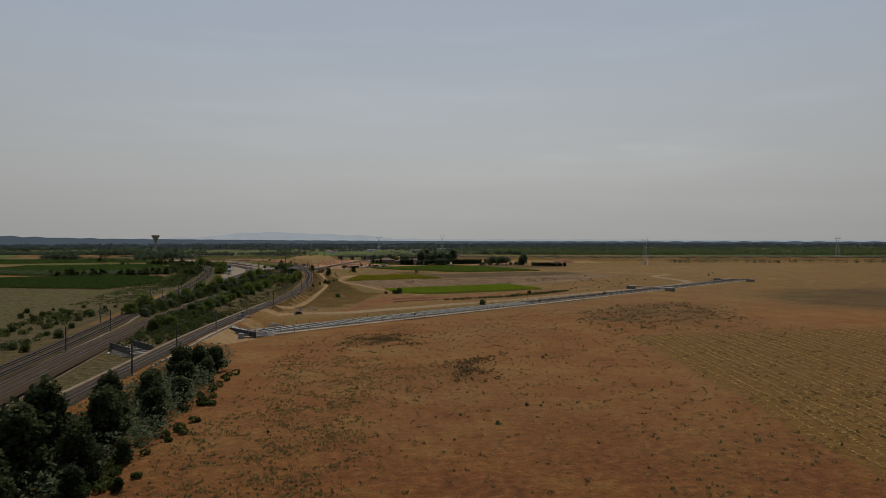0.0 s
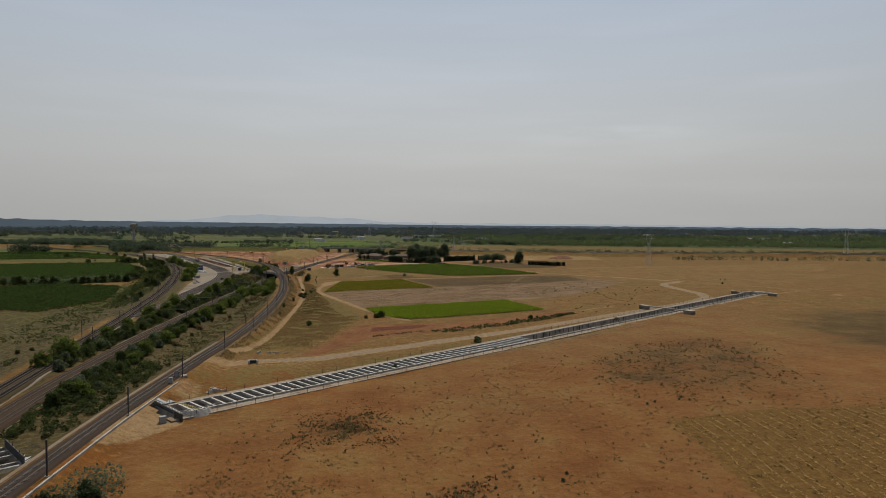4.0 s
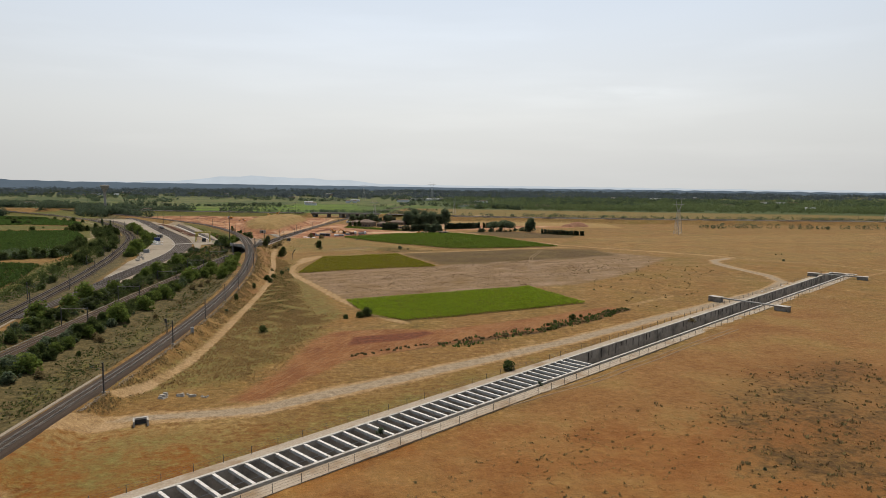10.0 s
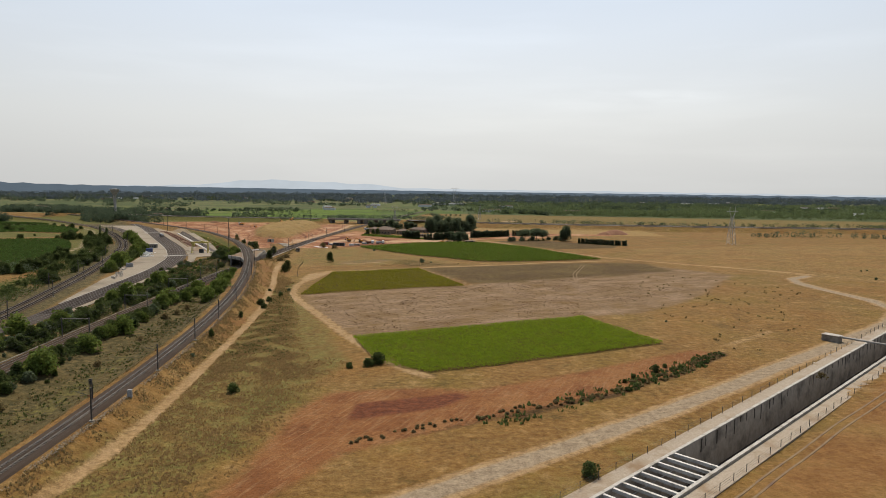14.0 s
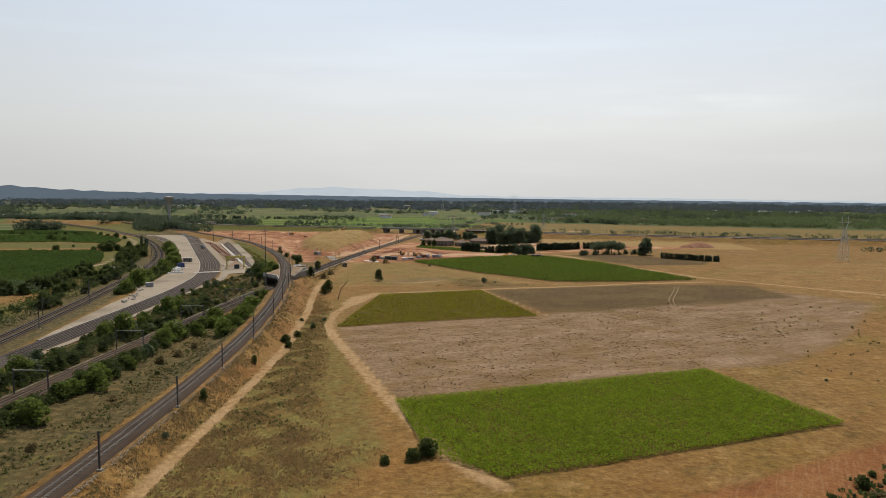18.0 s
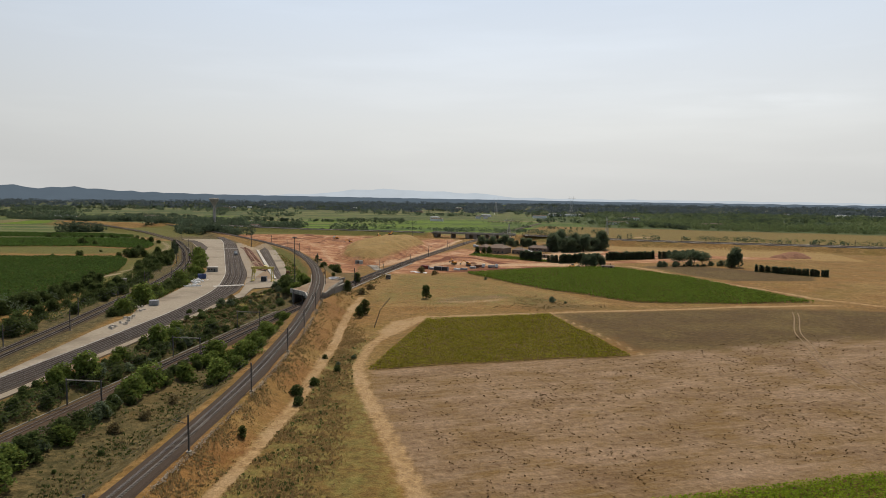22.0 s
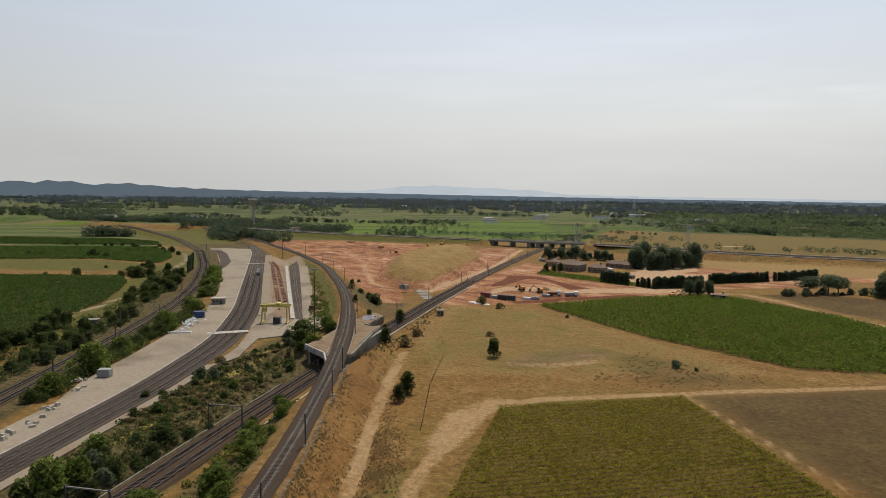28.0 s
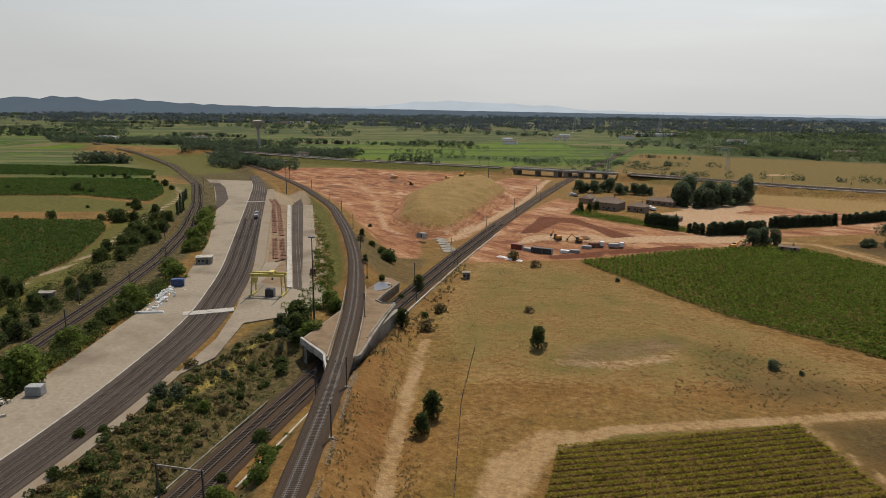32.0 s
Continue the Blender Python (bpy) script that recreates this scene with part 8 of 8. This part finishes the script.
# ---- farmhouse, works, vehicles ----
def house(x, y, turn, lx, ly, h, label, roof_h=2.4):
    g = thing("farmhouse", label, "house", pose(x, y, ground_z(x, y) - 0.1, 0, 0, turn), "farm buildings")
    part("wall", Build().box((0, 0, 0), (lx, ly, h)), M_PLASTER, g)
    b_ = Build()
    ov = 0.6
    a, c = lx / 2 + ov, ly / 2 + ov
    b_.v = [(-a, -c, h), (a, -c, h), (a, c, h), (-a, c, h), (-a + c * 0.8, 0, h + roof_h), (a - c * 0.8, 0, h + roof_h)]
    b_.f = [[0, 1, 5, 4], [1, 2, 5], [2, 3, 4, 5], [3, 0, 4], [0, 3, 2, 1]]
    rf = part("roof", b_, M_ROOF, g)
    part("chimney", Build().box((lx * 0.2, 0.8, h + 0.6), (0.9, 0.7, roof_h + 0.6)), M_PLASTER, rf)
    for k in range(max(2, int(lx / 3.5))):
        for s, yy_ in ((-1, -ly / 2 - 0.03),):
            wx = -lx / 2 + 1.6 + k * (lx - 3.2) / max(1, int(lx / 3.5) - 1)
            w = part("window", Build().box((wx, yy_, 1.2), (1.0, 0.08, 1.3)), M_GLASS, g)
            part("shutter", Build().box((wx - 0.75, yy_ - 0.03, 1.2), (0.45, 0.08, 1.3)), M_DARK, w)
            part("sill", Build().box((wx, yy_ - 0.08, 1.1), (1.2, 0.2, 0.1)), M_CONCRETE_PALE, w)
    part("door", Build().box((lx * 0.12, -ly / 2 - 0.03, 0), (1.1, 0.08, 2.1)), M_DARK, g)
    return g


house(-6, 985, -28, 19, 15, 5.4, "large farmhouse with a brown tiled hip roof", 3.4)
house(14, 978, -28, 12, 10, 4.0, "farm wing with a low brown tiled roof")
house(34, 1012, -28, 20, 9, 3.6, "long low farm building with tiled roof")
house(-20, 1012, 60, 12, 8, 3.8, "old barn with a brown tiled roof")
house(32, 945, -25, 12, 6, 2.6, "flat pale farm shed behind the hedge", 0.6)
house(78, 862, -20, 9, 5, 2.6, "small pale shed beside the dirt road", 0.5)
for x, y, t, l in ((-60, 832, -20, M_RED), (-54, 829, -24, M_GREY), (-49.5, 826, -24, M_DARK), (-45, 825, -20, M_DARK), (-36, 829, -15, M_WHITE), (-31, 831, -10, M_GREY), (-25, 842, -10, M_GREY)):
    container(x, y, ground_z(x, y), (6.0, 2.4, 2.6) if l in (M_RED, M_DARK) else (4.6, 2.2, 1.4), t, l, {M_RED: "dark red site container on the works pad", M_GREY: "low grey skip on the works pad", M_DARK: "dark site container on the works pad", M_WHITE: "white site cabin on the works pad"}[l])


def digger(x, y, turn, label):
    d = thing("excavator", label, "excavator", pose(x, y, ground_z(x, y), 0, 0, turn), "excavators")
    for s in (-1.1, 1.1):
        part("crawler", Build().box((s, 0, 0), (0.6, 3.8, 0.8), 0, 0.9), M_DARK, d)
    part("body", Build().box((0, -0.6, 0.9), (2.6, 3.0, 1.3)), M_ORANGE, d)
    part("cab", Build().box((-0.8, 0.7, 0.9), (1.0, 1.5, 1.9)), M_GLASS, d)
    part("boom", Build().beam((0.3, 0.6, 1.6), (0.3, 3.8, 4.2), 0.4, 0.5), M_ORANGE, d)
    part("stick", Build().beam((0.3, 3.8, 4.2), (0.3, 5.8, 1.8), 0.3, 0.4), M_ORANGE, d)
    part("bucket", Build().box((0.3, 5.9, 0.8), (1.1, 1.0, 1.0), 0, 0.8), M_DARK, d)


for x, y, t in ((-40, 853, 40), (51, 861, -60), (-138, 1065, 30), (-175, 1085, 120), (-128, 1080, -20), (-29, 853, 100)):
    digger(x, y, t, "orange tracked excavator on red earth")


def lorry(x, y, turn, mat_, label):
    v = thing("lorry", label, "lorry", pose(x, y, ground_z(x, y), 0, 0, turn), "lorries")
    part("chassis", Build().box((0, 0, 0.6), (2.3, 7.6, 0.3)), M_DARK, v)
    c = part("cab", Build().box((0, 2.9, 0.9), (2.4, 1.9, 2.2)), M_WHITE, v)
    part("windscreen", Build().box((0, 3.86, 1.9), (2.0, 0.06, 0.9)), M_GLASS, c)
    part("tipper_body", Build().box((0, -1.2, 0.9), (2.4, 5.2, 1.5)), mat_, v)
    for sx in (-1.0, 1.0):
        for sy in (2.6, -1.6, -3.0):
            part("wheel", Build().tube((sx - 0.15, sy, 0.5), (sx + 0.15, sy, 0.5), 0.5, 0.5, 12), M_DARK, v)


for x, y, t, m_ in ((-20, 846, -75, M_RUST), (-10, 846, -80, M_GREY), (-200, 1120, 60, M_ORANGE), (-14, 1010, 20, M_WHITE), (-30, 1045, 40, M_GREY), (24, 985, 30, M_WHITE)):
    lorry(x, y, t, m_, "parked works lorry on red earth")
for x, y, w in ((-66, 812, 5), (-62, 808, 4), (-57, 806, 3)):
    ob = single("tarpaulin", Build().box((0, 0, 0), (w, 2.2, 0.5), 0, 0.5), M_WHITE, "white tarpaulin heap at the edge of the works", "tarpaulin", "tarpaulins")
    ob.matrix_basis = pose(x, y, ground_z(x, y), 0, 0, -20)
for x, y, s in ((270, 992, 16), (-8, 856, 4), (-26, 860, 3.5), (255, 985, 9)):
    b_ = Build()
    ring = 14
    b_.v = [(0, 0, s * 0.36)] + [(math.cos(2 * math.pi * k / ring) * s * f * (1 + 0.12 * math.sin(k * 2.3)), math.sin(2 * math.pi * k / ring) * s * f * 0.7, z) for f, z in ((0.5, s * 0.26), (1.05, -0.2)) for k in range(ring)]
    for k in range(ring):
        j = (k + 1) % ring
        b_.f += [[0, 1 + k, 1 + j], [1 + k, 1 + ring + k, 1 + ring + j, 1 + j]]
    ob = single("spoil_heap", b_.mesh("spoil_heap", M_EARTH, True), None, "dark red-brown heap of dug earth", "heap", "spoil heaps")
    ob.location = (x, y, ground_z(x, y))

r_e = np.random.default_rng(17)
for k in range(30):
    x, y = r_e.uniform(-330, -110), r_e.uniform(1000, 1190)
    if inside(np.array([(-383, 1196), (-276, 1216), (-168, 1196), (-110, 1140), (-150, 1100), (-172, 1000), (-200, 965), (-240, 1015), (-330, 1115)]), np.array([x]), np.array([y]))[0] < 4:
        continue
    s, ring = r_e.uniform(3, 8), 12
    b_ = Build()
    b_.v = [(0, 0, s * 0.22)] + [(math.cos(2 * math.pi * q / ring) * s * f * (1.6 + 0.2 * math.sin(q * 2.3 + k)), math.sin(2 * math.pi * q / ring) * s * f * 0.6, z) for f, z in ((0.55, s * 0.17), (1.0, -0.3)) for q in range(ring)]
    for q in range(ring):
        j = (q + 1) % ring
        b_.f += [[0, 1 + q, 1 + j], [1 + q, 1 + ring + q, 1 + ring + j, 1 + j]]
    ob = single("earth_ridge", b_.mesh("earth_ridge", M_EARTH, True), None, "low ridge of red earth on the works", "heap", "earth ridges")
    ob.matrix_basis = pose(x, y, ground_z(x, y), 0, 0, r_e.uniform(-30, 20))

# ---- water tower, pylons, far buildings ----
wt = thing("water_tower", "pale concrete water tower with a flared bowl", "water tower", pose(-478, 1406, 0) @ Matrix.Diagonal((0.8, 0.8, 1.085, 1)))
b_ = Build()
prof = [(3.2, -1), (2.8, 12), (2.8, 30), (4.0, 33), (9.5, 40), (9.8, 41), (9.8, 42.2), (0.2, 43)]
for rad, z in prof:
    b_.v += [(rad * math.cos(2 * math.pi * k / 20), rad * math.sin(2 * math.pi * k / 20), z) for k in range(20)]
sh, bo = Build(), Build()
for i in range(len(prof) - 1):
    tgt = sh if i < 3 else bo
    for k in range(20):
        j = (k + 1) % 20
        tgt.f.append([i * 20 + k, i * 20 + j, (i + 1) * 20 + j, (i + 1) * 20 + k])
sh.v, bo.v = b_.v[:80], b_.v[60:]
bo.f = [[q - 60 for q in f] for f in bo.f]
part("shaft", sh, M_CONCRETE_PALE, wt)
part("bowl", bo, M_CONCRETE_PALE, wt)


def pylon(x, y, h, turn, arms=True):
    p = thing("pylon", "grey lattice electricity pylon on dry ground", "pylon", pose(x, y, ground_z(x, y), 0, 0, turn), "pylons")
    w0, w1 = h * 0.09, h * 0.028
    for sx in (-1, 1):
        for sy in (-1, 1):
            part("leg", Build().beam((sx * w0, sy * w0, -0.5), (sx * w1, sy * w1, h * 0.72), 0.28, 0.28), M_GALV, p)
    lat = Build()
    for k in range(7):
        a, c = k / 7, (k + 1) / 7
        wa, wc = w0 + (w1 - w0) * a, w0 + (w1 - w0) * c
        for s in (-1, 1):
            lat.beam((-wa, s * wa, h * 0.72 * a), (wc, s * wc, h * 0.72 * c), 0.12, 0.12)
            lat.beam((wa, s * wa, h * 0.72 * a), (-wc, s * wc, h * 0.72 * c), 0.12, 0.12)
            lat.beam((s * wa, -wa, h * 0.72 * a), (s * wc, wc, h * 0.72 * c), 0.12, 0.12)
    part("lattice", lat, M_GALV, p)
    for s in (-1, 1):
        part("fork", Build().beam((s * w1, 0, h * 0.70), (s * h * 0.14, 0, h * 0.88), 0.35, 0.35), M_GALV, p)
        part("horn", Build().beam((s * h * 0.14, 0, h * 0.88), (s * h * 0.11, 0, h), 0.3, 0.3), M_GALV, p)
        part("arm", Build().beam((0, 0, h * 0.88), (s * h * 0.26, 0, h * 0.88), 0.4, 0.5), M_GALV, p)


pylon(341, 853, 38, 30)
pylon(761, 1047, 42, 30)
pylon(215, 2450, 58, 20)
pylon(6, 1215, 26, 10)
pylon(-20, 2350, 52, 20)
pylon(150, 1330, 26, 60)
for k in range(34):
    y = r2.uniform(1500, 3300)
    x = r2.uniform(-1, 1) * (200 + 0.55 * y)
    if abs(x + 480) < 80:
        continue
    w = r2.uniform(14, 46)
    g = thing("far_building", "pale low building among trees in the distance", "building", pose(x, y, 0, 0, 0, r2.uniform(-20, 20)), "far buildings")
    hgt = r2.uniform(4, 8)
    part("wall", Build().box((0, 0, -0.5), (w, 14, hgt)), M_WHITE if k % 3 else M_PLASTER, g)
    part("roof", Build().box((0, 0, hgt - 0.5), (w + 1, 15, 1.6), 0, 0.75), M_GREY if k % 2 else M_ROOF, g)
for x, y, w in ((-385, 1345, 16), (205, 2250, 60), (150, 2270, 40), (-60, 1960, 12), (-42, 1965, 10)):
    g = thing("far_building", "white building standing between far fields", "building", pose(x, y, 0, 0, 0, 5), "far buildings")
    part("wall", Build().box((0, 0, -0.5), (w, 12, 6)), M_WHITE, g)
    part("roof", Build().box((0, 0, 5.5), (w + 1, 13, 1.8), 0, 0.7), M_ROOF if w < 20 else M_GREY, g)
# old wire fence lines on the dry meadow
for pts in (((-55, 610), (-60, 650), (-62, 690)),):
    f_ = thing("field_fence", "thin old fence line of wooden posts in the meadow", "fence", group="field fences")
    for a, c in zip(pts[:-1], pts[1:]):
        n = int(math.dist(a, c) / 3)
        for k in range(n):
            x, y = a[0] + (c[0] - a[0]) * k / n, a[1] + (c[1] - a[1]) * k / n
            part("post", Build().box((x, y, ground_z(x, y) - 0.1), (0.14, 0.14, 1.3)), M_BARK, f_)
        part("wire", Build().beam((a[0], a[1], ground_z(*a) + 1.0), (c[0], c[1], ground_z(*c) + 1.0), 0.03, 0.03), M_MAST, f_)
